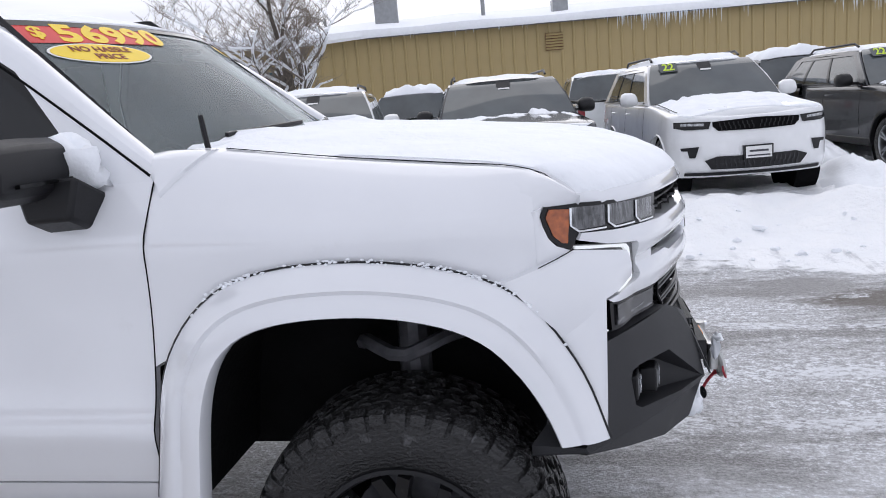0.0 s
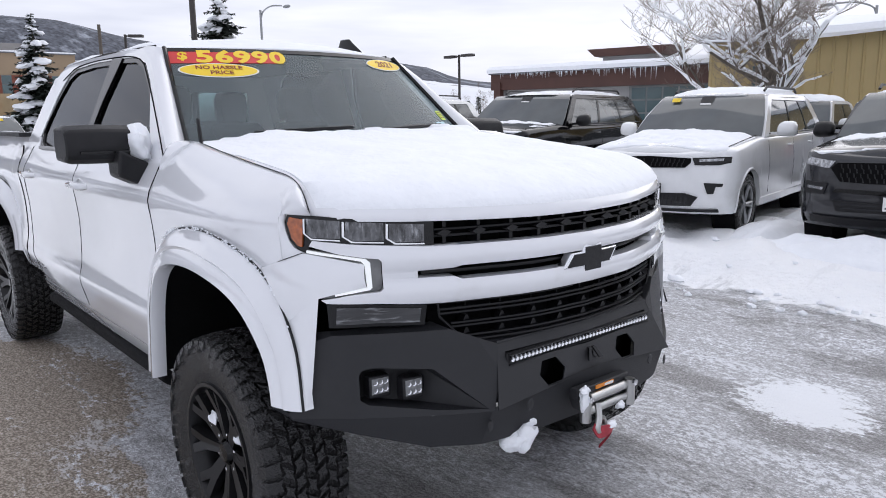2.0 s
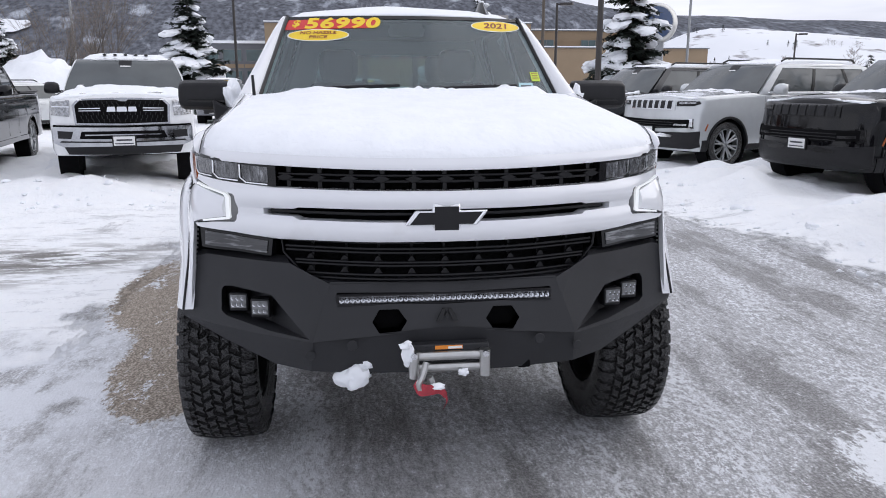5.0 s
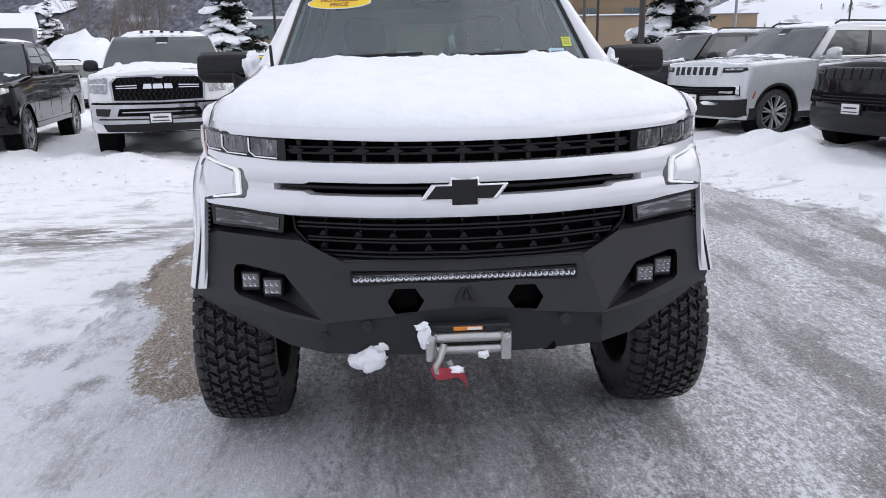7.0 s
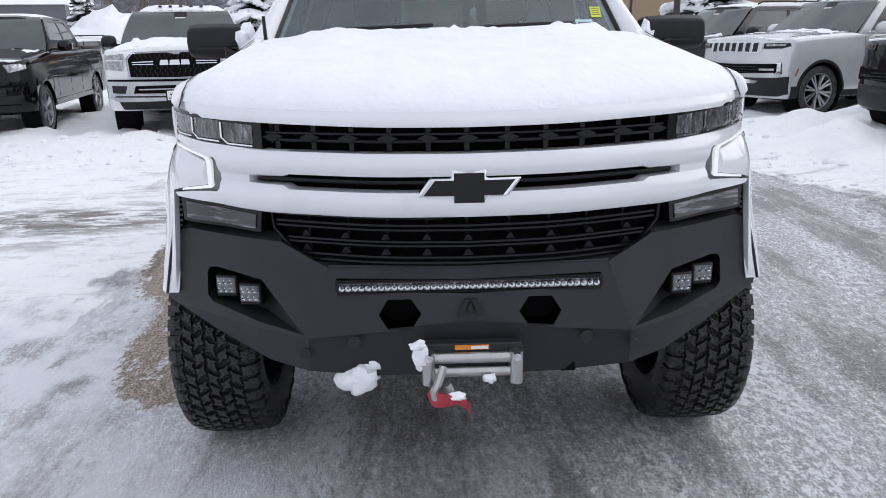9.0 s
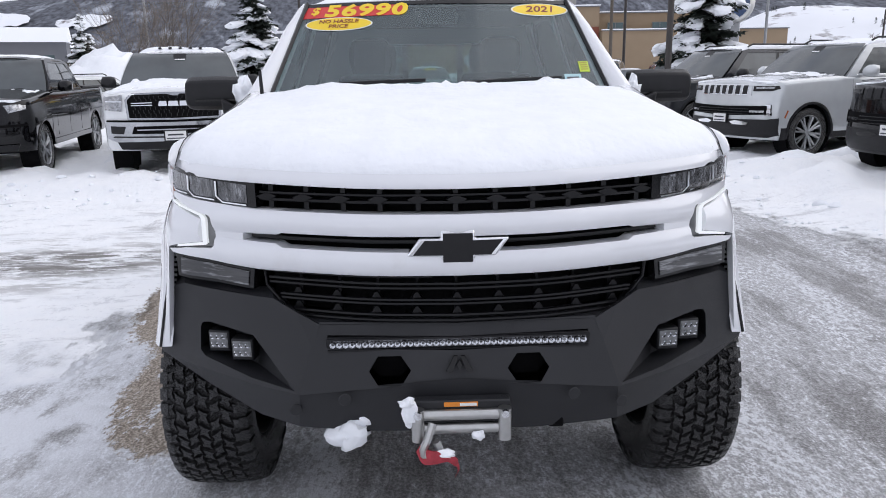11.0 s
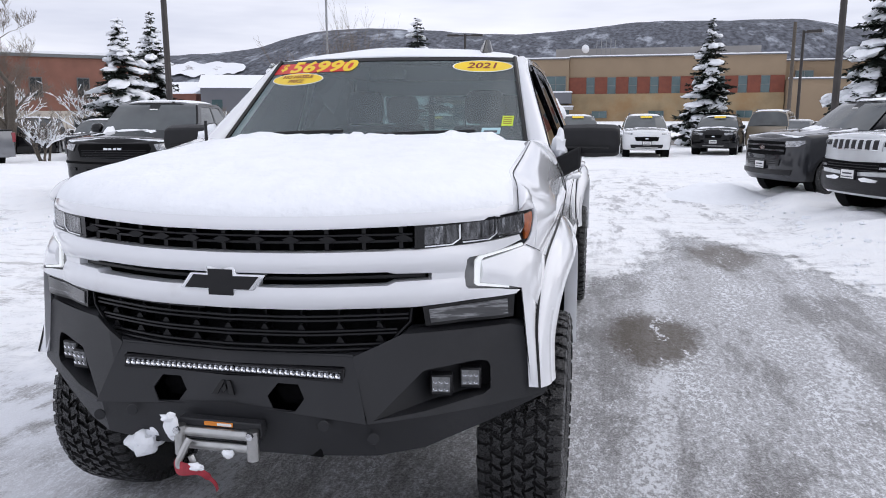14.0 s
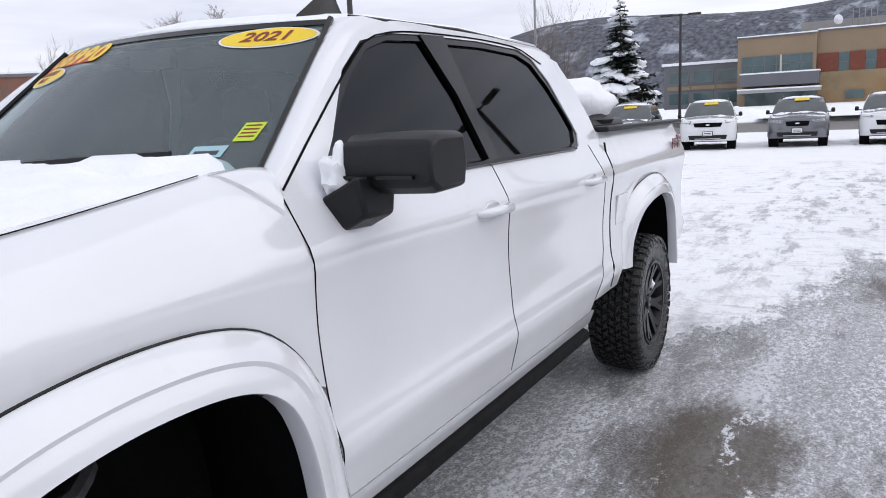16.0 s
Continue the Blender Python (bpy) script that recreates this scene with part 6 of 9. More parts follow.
# ---- trees ----
def bare_tree(name, label, x, y, h, seed, spread=1.0, snowy=True, stems=1, trunk=0.16, levels=5, twig_mat=None, low=0.28):
    """trunk with limbs, fine twigs, and snow lying on the limbs."""
    rnd = random.Random(seed)
    t = thing(name, label, "tree", at=pose(x, y, ground_z(x, y) - 0.05))
    wood, twigs, snow_s = Shape(), Shape(), Shape()

    def limb(p, d, ln_, r, lev):
        pts = [p]
        q, dd = p, d.copy()
        n = 4
        for i in range(n):
            dd = (dd + Vector((rnd.uniform(-1, 1), rnd.uniform(-1, 1), rnd.uniform(-0.4, 0.8))) * 0.16).normalized()
            q = q + dd * ln_ / n
            pts.append(q)
        r2 = r * 0.55
        rad = [r + (r2 - r) * i / n for i in range(n + 1)]
        (wood if lev < 3 else twigs).tube(pts, rad, 7 if lev < 2 else (5 if lev < 3 else 3), False)
        if snowy and 0 < lev < 5 and rnd.random() < (0.95 if lev < 3 else 0.62 if lev < 4 else 0.10):
            s0 = 0 if dd.z < 0.85 else 2
            k = 0.95 if lev < 3 else 1.0
            snow_s.tube([v + Vector((0, 0, rad[i] * 0.75)) for i, v in enumerate(pts)][s0:], [max(0.012, rr_ * k + 0.014 + 0.014 * rnd.random()) for rr_ in rad][s0:], 5)
        if lev >= levels:
            return
        kids = rnd.randint(3, 4) if lev < levels - 1 else rnd.randint(3, 5)
        if lev == 0 and snowy and stems == 1:
            kids = 7
        for k in range(kids):
            f = rnd.uniform(0.35, 1.0) if k else 1.0
            i = min(n, max(1, int(f * n)))
            ax = Vector((rnd.uniform(-1, 1), rnd.uniform(-1, 1), rnd.uniform(-0.15, 0.55))).normalized()
            nd = (dd + ax * rnd.uniform(0.55, 1.0) * spread).normalized()
            nd.z = max(nd.z, 0.05)
            limb(pts[i], nd.normalized(), ln_ * rnd.uniform(0.55, 0.78), max(0.005, rad[i] * rnd.uniform(0.5, 0.72)), lev + 1)

    for k in range(stems):
        b = Vector((rnd.uniform(-0.25, 0.25), rnd.uniform(-0.25, 0.25), 0)) * (stems > 1)
        limb(b, Vector((rnd.uniform(-0.15, 0.15) * stems, rnd.uniform(-0.15, 0.15) * stems, 1)).normalized(), h * low, trunk / (1 if stems == 1 else 2), 0)
    obj("trunk", wood, BARK, t, smooth=60)
    tagged(obj("twigs", twigs, twig_mat or TWIG, t, smooth=0), kind="stuff")
    if snowy and snow_s.v:
        tagged(obj("limb_snow", snow_s, SNOW, t, "snow lying along the limbs", smooth=60), kind="stuff")
    return t


def spruce(x, y, h, seed, r0=0.26, snow_share=0.55, label="snow-laden dark green spruce tree"):
    rnd = random.Random(seed)
    t = thing("spruce_tree", label, "tree", "spruces", at=pose(x, y, ground_z(x, y) - 0.05, 0, 0, seed * 40))
    obj("trunk", Shape().tube([(0, 0, 0), (0, 0, h * 0.5), (0, 0, h)], [h * 0.018, h * 0.010, 0.01], 7), BARK, t)
    nd, sn = Shape(), Shape()
    z = h * 0.06
    while z < h * 0.985:
        f = 1 - z / h
        reach = h * r0 * (f ** 0.85) * (0.85 + 0.35 * noise.noise(Vector((z * 0.9, seed, 0)))) + 0.10
        n = 5 + int(5 * f)
        a0 = rnd.uniform(0, 6.28)
        for k in range(n):
            a = a0 + 2 * math.pi * k / n + rnd.uniform(-0.25, 0.25)
            ln_ = reach * rnd.uniform(0.65, 1.12)
            zz = z + rnd.uniform(-0.1, 0.1)
            c, s_ = math.cos(a), math.sin(a)
            tip = Vector((c * ln_, s_ * ln_, zz - ln_ * rnd.uniform(0.12, 0.38) + 0.05))
            root = Vector((0, 0, zz + 0.05))
            m = 7 + int(13 * f)
            for i in range(m):
                u = 0.12 + 0.88 * (i + rnd.random()) / m
                q = root.lerp(tip, u)
                q.z += 0.10 * ln_ * u * u
                wd = ln_ * 0.34 * (1.05 - u * 0.75) + 0.05
                for sgn in (-1, 1):
                    for _ in range(2):
                        dirv = (Vector((c, s_, 0)) * rnd.uniform(0.2, 0.9) + Vector((-s_, c, 0)) * sgn * rnd.uniform(0.3, 1.0) + Vector((0, 0, rnd.uniform(-0.75, 0.25)))).normalized() * wd * rnd.uniform(0.6, 1.2)
                        sd = dirv.cross(Vector((rnd.uniform(-0.4, 0.4), rnd.uniform(-0.4, 0.4), 1))).normalized() * wd * 0.24
                        nd.add([q - sd * 0.6, q + dirv * 0.55 - sd, q + dirv, q + dirv * 0.55 + sd, q + sd * 0.6], [(0, 1, 2, 3, 4)])
            if rnd.random() < snow_share * 0.42:
                # pads of snow drooping along the branch
                u0 = rnd.uniform(0.35, 0.6)
                for i in range(rnd.randint(1, 3)):
                    u = min(0.98, u0 + 0.17 * i)
                    q = root.lerp(tip, u)
                    q.z += 0.10 * ln_ * u * u + 0.035
                    sn.blob((0, 0, 0), (ln_ * rnd.uniform(0.16, 0.36) + 0.06, ln_ * rnd.uniform(0.15, 0.36) + 0.06, 0.05 + ln_ * rnd.uniform(0.04, 0.11)), rnd.random() * 50, 0.55, 7, 10, pose(q.x, q.y, q.z, rnd.uniform(-14, 14), rnd.uniform(8, 24), math.degrees(a)))
        z += h * 0.030 + 0.10 * f
    tagged(obj("needles", nd, NEEDLE, t, "dark needle sprays", smooth=0), kind="stuff")
    tagged(obj("branch_snow", sn, SNOW, t, "clumps of snow on the branches", smooth=60), kind="stuff")
    return t


bare_tree("bare_tree", "bare spreading tree with snow along its limbs", -7.2, 18.2, 12.0, 12, 1.65, True, 1, 0.24, 6, None, 0.25)
bare_tree("bare_tree", "bare street tree with fine twigs", -25.1, -24.4, 16.0, 5, 1.1, False, 1, 0.24, 7, None, 0.20)
for k, (x, y, h) in enumerate(((-24.0, -34.0, 9.5), (-20.5, -36.0, 8.5), (-27.0, -37.5, 10.0), (-17.5, -37.0, 8.5))):
    bare_tree("bare_tree", "leafless brown tree at the lot's edge", x, y, h, 90 + k, 0.7, False, 2, 0.22, 5, None, 0.26)
for k, (x, y, h) in enumerate(((-33.0, -31.5, 7.0), (-36.0, -29.0, 6.5), (-31.5, -35.0, 6.5), (-37.0, -20.5, 4.4), (-40.0, -19.0, 4.4))):
    bare_tree("bare_tree", "small snow-covered ornamental tree", x, y, h, 40 + k, 1.2, True, 3, 0.12, 5, None, 0.25)
for k, (x, y, h) in enumerate(((-41.7, -15.5, 10.5), (-42.5, -17.4, 8.5), (-40.8, -14.0, 6.5))):
    bare_tree("bare_shrub", "tall many-stemmed leafless shrub", x, y, h, 60 + k, 0.42, False, 5, 0.08, 4, None, 0.34)
spruce(-36.6, -8.6, 6.9, 1, 0.42, 0.95)
spruce(-39.5, 6.87, 6.8, 2, 0.36, 0.9)
spruce(-26.9, 11.1, 7.0, 3, 0.40, 0.95)
spruce(-29.7, -21.8, 6.4, 4, 0.42, 0.95)
spruce(-33.8, -22.7, 7.3, 5, 0.32, 0.8)
spruce(-55.9, -25.9, 6.3, 6, 0.40, 0.8)
spruce(-60.0, -40.0, 7.0, 7, 0.36, 0.8)
bare_tree("bare_shrub", "small bush bowed under snow", -21.5, -19.5, 3.2, 48, 1.2, True, 4, 0.11, 5, None, 0.25)


def far_tree(x, y, h, seed, conifer, z0=None, broad=1.0):
    """A distant tree: a trunk and a ragged crown of many short twigs."""
    rr = random.Random(seed)
    t = thing("spruce_tree" if conifer else "bare_tree", "distant dark conifer below the snowy slope" if conifer else "distant leafless tree below the snowy slope", "tree", "far trees", at=pose(x, y, (ground_z(x, y) if z0 is None else z0) - 0.2))
    obj("trunk", Shape().tube([(0, 0, 0), (0.1, 0, h * 0.5), (0, 0, h * 0.95)], [h * 0.022, h * 0.014, 0.02], 5), BARK, t)
    s = Shape()
    for i in range(110):
        u = rr.random() ** 0.8
        a = rr.uniform(0, 6.28)
        rad = h * (0.22 * (1.05 - u) if conifer else 0.34 * broad * math.sin(math.pi * (0.12 + 0.85 * u)) ** 0.7)
        z = h * (0.08 + 0.9 * u if conifer else 0.25 + 0.70 * u)
        q = rad * rr.uniform(0.15, 0.75)
        p0 = Vector((q * math.cos(a), q * math.sin(a), z))
        d = Vector((math.cos(a), math.sin(a), rr.uniform(-0.6, -0.1) if conifer else rr.uniform(0.3, 1.6))).normalized() * h * rr.uniform(0.07, 0.16)
        s.tube([p0, p0 + d], [h * (0.016 if conifer else 0.007), h * 0.002], 3, False)
    tagged(obj("crown", s, NEEDLE if conifer else TWIG, t, smooth=0), kind="stuff")
    return t


for k in range(54):
    rr_ = random.Random(300 + k)
    a = radians(rr_.uniform(20, 62))
    d = rr_.uniform(150, 420)
    far_tree(-d * math.cos(a), d * math.sin(a), rr_.uniform(4.5, 8.5), 300 + k, k % 5 == 0)
for k in range(16):
    rr_ = random.Random(400 + k)
    a = radians(rr_.uniform(-40, -14))
    d = rr_.uniform(120, 300)
    far_tree(-d * math.cos(a), d * math.sin(a), rr_.uniform(5, 9), 400 + k, k % 3 == 0)

for k in range(64):
    rr_ = random.Random(500 + k)
    grove = random.Random(700 + k // 5)
    a = min(60.0, max(20.5, grove.uniform(21, 58) + rr_.gauss(0, 0.9)))
    t = min(0.9, max(0.03, grove.uniform(0.05, 0.8) + rr_.gauss(0, 0.03)))
    d = 700 + 400 * t
    far_tree(-d * math.cos(radians(a)), d * math.sin(radians(a)), rr_.uniform(5, 10), 500 + k, k // 5 % 4 == 0, curve_at(SLOPE, a) * math.sin(t * math.pi / 2) - 1.0, 1.9)

# ---- heaps of ploughed snow ----
def heap(x, y, rx, ry, h, seed, turn=0):
    s = Shape()
    n = 22
    rows = []
    for i in range(n + 1):
        row = []
        for j in range(n + 1):
            u, v = 2 * i / n - 1, 2 * j / n - 1
            d = math.hypot(u, v)
            g = max(0.0, 1 - d ** 1.5)
            nn = noise.noise(Vector((u * 2.2 + seed, v * 2.2, seed))) + 0.5 * noise.noise(Vector((u * 6 + seed, v * 6, seed)))
            row.append((u * rx, v * ry, -0.12 + h * (g ** 0.8) * (1 + 0.45 * nn)))
        rows.append(row)
    s.loft(rows, False, False)
    return tagged(obj("snow_bank", s, SNOW, at=pose(x, y, ground_z(x, y), 0, 0, turn), smooth=60), "bank of ploughed snow", "snow bank", "ploughed snow banks")


heap(-29.9, -13.2, 4.2, 3.2, 3.0, 1)
heap(-33.5, -11.0, 4.0, 2.6, 2.0, 2)
heap(-14.5, 4.0, 2.4, 1.5, 0.38, 3)
heap(-0.30, 5.55, 1.25, 0.45, 0.30, 36)
heap(-16.2, -2.6, 2.2, 1.4, 0.5, 4)
heap(-13.0, -4.6, 2.5, 1.0, 0.55, 5)
heap(-6.5, -10.5, 2.5, 1.8, 0.45, 6)
heap(-12.5, -5.6, 2.6, 0.7, 0.45, 12)
heap(-1.50, 6.5, 0.50, 1.2, 0.34, 31)
heap(1.22, 7.0, 0.50, 1.3, 0.34, 32)
heap(4.2, 7.4, 0.7, 1.3, 0.34, 33)
heap(-4.75, 6.3, 0.8, 1.2, 0.24, 34)
heap(-8.4, 5.9, 0.7, 1.0, 0.20, 35)
heap(0.95, 9.3, 0.6, 2.2, 0.45, 7)
heap(-1.75, 9.2, 0.55, 2.2, 0.50, 8)
heap(4.2, 9.6, 0.6, 2.4, 0.55, 9)
heap(-5.0, 8.8, 0.9, 2.4, 0.4, 10)
heap(-8.4, 7.6, 0.7, 2.0, 0.4, 11)
for k in range(9):
    heap(-52 + 1.5 * (k % 2), -18 + 6.2 * k, 3.5, 4.2, 0.5 + 0.15 * (k % 3), 20 + k)


# loose clods along the ploughed edges
rnd = random.Random(77)
clods = Shape()
for k in range(300):
    if k % 3:
        x, y = rnd.uniform(-13, 5.5), 3.9 + abs(rnd.gauss(0.0, 0.75))
        y += 0.25 * noise.noise(Vector((x * 0.5, 0, 0)))
    else:
        x, y = -6.6 - abs(rnd.gauss(0.0, 0.9)), rnd.uniform(-9.5, -2.8)
    a = rnd.uniform(0.012, 0.034) * (1.8 if rnd.random() < 0.12 else 1.0)
    clods.blob((x, y, ground_z(x, y) + a * 0.15), (a * rnd.uniform(1.0, 1.7), a * rnd.uniform(1.0, 1.5), a * 0.8), k * 0.37, 0.8, 4, 7)
tagged(obj("snow_clods", clods, SNOW, smooth=60), "loose clods of snow along the ploughed edge", "snow", kind="stuff")

# ---- the white lifted pickup: front axle at x = 0, nose to +x ----
truck = thing("pickup_truck", "white lifted crew-cab pickup with black steel bumper on icy asphalt", "pickup truck")
WBASE, TYRE_R = 3.98, 0.455
BOARD = material("matte_black_board", (0.010, 0.010, 0.011), 0.8, spec=0.15, vary=0.25, scale=30, bump=0.3, bscale=150)
GRILLE_BLACK = material("satin_black_grille", (0.004, 0.004, 0.005), 0.3, vary=0.2, spec=0.3)
# Light patches on the dark bowl are painted glints of its reflector ribs.
PROJECTOR = material("projector_bowl_painted_glints", (0.10, 0.102, 0.108), 0.10, metal=0.8, vary=0.7, scale=50, coat=0.6, second=(0.36, 0.37, 0.39), mix_lo=0.53, mix_hi=0.66, mscale=34, stretch=(1.6, 1.6, 0.45), bump=0.5, bscale=45)
DRL_LENS = material("grey_lamp_lens", (0.11, 0.112, 0.115), 0.12, vary=0.3, scale=16, coat=0.8)
# Pale stretched streaks paint a reflection onto the dark lens.
SIDE_LENS = material("side_lens_painted_glint", (0.035, 0.036, 0.039), 0.12, vary=0.35, scale=12, coat=0.5, stretch=(1, 0.6, 7), second=(0.22, 0.225, 0.235), mix_lo=0.52, mix_hi=0.62, mscale=9)
SIDE = [(0.56, 0.955), (0.64, 0.985), (0.74, 1.011), (0.80, 1.026), (0.84, 1.027), (0.89, 1.013), (0.98, 1.004), (1.15, 1.004), (1.28, 1.017), (1.345, 1.028), (1.385, 1.026), (1.42, 1.013), (1.48, 0.985), (1.54, 0.957)]
PLAN = [(0.0, (0.875, 0.0)), (0.25, (0.852, 0.25)), (0.46, (0.790, 0.46)), (0.655, (0.712, 0.655)), (0.80, (0.625, 0.80)), (0.88, (0.56, 0.872)), (0.96, (0.49, 0.925)), (1.06, (0.40, 0.958)), (1.20, (0.26, 0.985)), (1.34, (0.12, 1.0))]
PLAN_X = [(u, p[0]) for u, p in PLAN]
PLAN_Y = [(u, p[1]) for u, p in PLAN]


def side_y(x, z):
    return curve_at(SIDE, z) - 0.35 * max(0.0, x) ** 2 * max(0.0, (z - 0.6)) / 0.8


def nose(u, z, d=0.0):
    """A place on the front, u along the plan curve from the middle, d inward."""
    a = abs(u)
    sg = 1 if u >= 0 else -1
    x, y = curve_at(PLAN_X, a), curve_at(PLAN_Y, a)
    k = ramp(0.74, 0.96, a) * ramp(1.275, 1.135, z)
    x, y = x + 0.072 * k, y + 0.004 * k
    x2, y2 = curve_at(PLAN_X, a + 0.02), curve_at(PLAN_Y, a + 0.02)
    x1, y1 = curve_at(PLAN_X, max(0, a - 0.02)), curve_at(PLAN_Y, max(0, a - 0.02))
    t = Vector((x2 - x1, y2 - y1, 0)).normalized()
    nx, ny_ = t.y, -t.x
    if nx < 0:
        nx, ny_ = -nx, -ny_
    return (x - nx * d, sg * (y - ny_ * d), z)


def dense(pts, step=0.04):
    out = []
    for (a, za), (b, zb) in zip(pts, pts[1:] + pts[:1]):
        n = max(1, int(math.hypot(b - a, zb - za) / step))
        out += [(a + (b - a) * i / n, za + (zb - za) * i / n) for i in range(n)]
    return out


def whole(half_pts):
    """Both halves of an outline that begins and ends on the middle line."""
    return half_pts + [(-u, z) for u, z in reversed(half_pts) if u > 0]


def on_nose(name, pts, mat, out=0.0, thick=0.03, label="", parent=None, holes=()):
    ob = obj(name, plate(dense(pts), [dense(h) for h in holes], lambda u, v, d: nose(u, v, d - out), thick), mat, parent or truck, label, smooth=30)
    return ob


# -- panels of the sides --
def panel(name, xa, xb, z0, z1, sg, cols=10, rows=14, mat=None, label=""):
    """A sheet of the side between two edge lines x = xa(z), xb(z)."""
    pts = []
    for z in steps(z0, z1, rows):
        a, b = xa(z), xb(z)
        pts.append([(x, sg * side_y(x, z), z) for x in steps(a, b, cols)])
    return obj(name, shell(pts, 0.03, (0, -sg, 0)), mat or WHITE, truck, label, smooth=50)


def edge(table):
    return lambda z: line_at(table, z)


FRONT_EDGE = [(0.56, -0.745), (0.92, -0.705), (1.34, -0.655), (1.54, -0.63)]
B_EDGE = [(0.56, -1.90), (1.0, -1.90), (1.54, -1.83)]
REAR_EDGE = [(0.56, -2.90), (0.72, -2.98), (0.95, -3.12), (1.25, -3.13), (1.54, -3.02)]
def hood_y(x):
    """Half width of the bonnet at x: it widens towards the headlights."""
    return 0.8648 + 0.048 * ramp(0.22, 0.56, x) * 1.12


HOOD_EDGE = [(-0.50, 1.610), (-0.42, 1.598), (-0.13, 1.555), (0.19, 1.515), (0.36, 1.495), (0.44, 1.468), (0.48, 1.43), (0.51, 1.39)]
ARCH_OUT = [(-0.735, 0.62), (-0.70, 0.80), (-0.67, 0.95), (-0.625, 1.06), (-0.545, 1.165), (-0.44, 1.24), (-0.30, 1.28), (-0.13, 1.292), (0.04, 1.282), (0.19, 1.252), (0.31, 1.20), (0.40, 1.12), (0.47, 1.02), (0.52, 0.92), (0.565, 0.785)]
ARCH_IN = [(-0.565, 0.61), (-0.545, 0.76), (-0.525, 0.88), (-0.495, 0.98), (-0.45, 1.06), (-0.375, 1.118), (-0.26, 1.150), (-0.10, 1.160), (0.04, 1.150), (0.17, 1.115), (0.265, 1.06), (0.335, 0.98), (0.385, 0.90), (0.415, 0.84), (0.438, 0.78)]


def flare_y(x, z):
    return 1.02 - 0.35 * max(0.0, min(x, 0.50)) ** 2 * max(0.0, z - 0.6) / 0.8


for sg in (1, -1):
    gap = 0.0028
    panel("front_door", lambda z: line_at(FRONT_EDGE, z) - gap, lambda z: line_at(B_EDGE, z) + gap, 0.645, 1.535, sg, 14, 44)
    panel("rear_door", lambda z: line_at(B_EDGE, z) - gap, lambda z: line_at(REAR_EDGE, z) + gap, 0.645, 1.535, sg, 14, 44)
    panel("cab_corner", lambda z: line_at(REAR_EDGE, z) - gap, lambda z: -3.245, 0.70, 1.54, sg, 3, 16)
    panel("sill", lambda z: -0.745, lambda z: -3.02, 0.56, 0.637, sg, 12, 3)
    # front wing: up the side, then over to the bonnet edge
    cols = []
    for x in steps(-0.625, 0.40, 30):
        zb = max(0.60, min(1.22, curve_at([(p[0], p[1] - 0.05) for p in ARCH_OUT], x)))
        xo = lambda z: x - (0.02 + (1.54 - z) * 0.10 if x < -0.6 else 0)
        col = [(xo(z), sg * side_y(x, z), z) for z in steps(zb, 1.36, 6)]
        zh = curve_at(HOOD_EDGE, x)
        y0, z0 = side_y(x, 1.36), 1.36
        for k in range(1, 9):
            t = k / 8
            a = t * math.pi / 2
            yy = y0 - (y0 - hood_y(x) - 0.0025) * (0.55 * t + 0.45 * (1 - math.cos(a)))
            zz = z0 + (zh - z0) * (0.35 * t + 0.65 * math.sin(a))
            col.append((xo(zz) if x < -0.6 else x, sg * yy, zz))
        cols.append(col)
    wing = obj("front_wing", shell(cols, 0.03, (0, -sg, -0.3)), WHITE, truck, smooth=50)
    rows = []
    for u in steps(0.940, 1.30, 14):
        b = Vector(nose(u, 1.398 if u < 1.06 else 1.36, -0.004))
        xt = 0.505 - 0.50 * (u - 0.940)
        e = Vector((min(xt, b.x - 0.003), hood_y(min(xt, b.x - 0.003)) + 0.0025, curve_at(HOOD_EDGE, min(xt, b.x - 0.003))))
        rows.append([(p.x, sg * p.y, p.z) for p in [b.lerp(e, t) + Vector((0.012, 0.016, 0.018)) * math.sin(math.pi * t) for t in steps(0, 1, 7)]])
    obj("wing_crown", shell(rows, 0.02, (0, -0.5 * sg, -0.8)), WHITE, wing, smooth=60)
    # bed side
    cols = []
    for x in steps(-3.262, -5.12, 44):
        zb = max(0.70, curve_at([(p[0] - WBASE, p[1] - 0.05) for p in ARCH_OUT], x)) if -4.7 < x < -3.42 else 0.70
        cols.append([(x, sg * (side_y(-1, min(z, 1.5)) - 0.05 * ramp(1.45, 1.62, z)), z) for z in steps(zb, 1.60, 14)])
    obj("bed_side", shell(cols, 0.05, (0, -sg, 0)), WHITE, truck, smooth=50)
    obj("bed_rail_cap", box((-4.19, sg * 0.945, 1.612), (1.86, 0.10, 0.03)), BLACK_PLASTIC, truck, bevel=0.008)
    # wheel-arch flares
    for x0 in (0.0, -WBASE):
        rings = []
        po, pi = smooth_path(ARCH_OUT, 44), smooth_path(ARCH_IN, 44)
        for q, ((xo, zo), (xi, zi)) in enumerate(zip(po, pi)):
            ring = []
            k = 1 - 0.30 * ramp(34, 44, q)
            yb = flare_y(xo, zo)
            for t, dy in ((0.0, -0.03), (0.0, 0.012), (0.05, 0.026), (0.25, 0.050), (0.46, 0.066), (0.55, 0.060), (0.62, 0.066), (0.8, 0.076), (0.97, 0.080), (1.0, 0.072), (1.0, 0.02)):
                ring.append((x0 + xo + (xi - xo) * t, sg * (yb + (dy * k if dy > 0.012 else dy)), zo + (zi - zo) * t))
            rings.append(ring)
        obj("wheel_arch_flare", Shape().loft(rings, False, False), WHITE, truck, smooth=50)
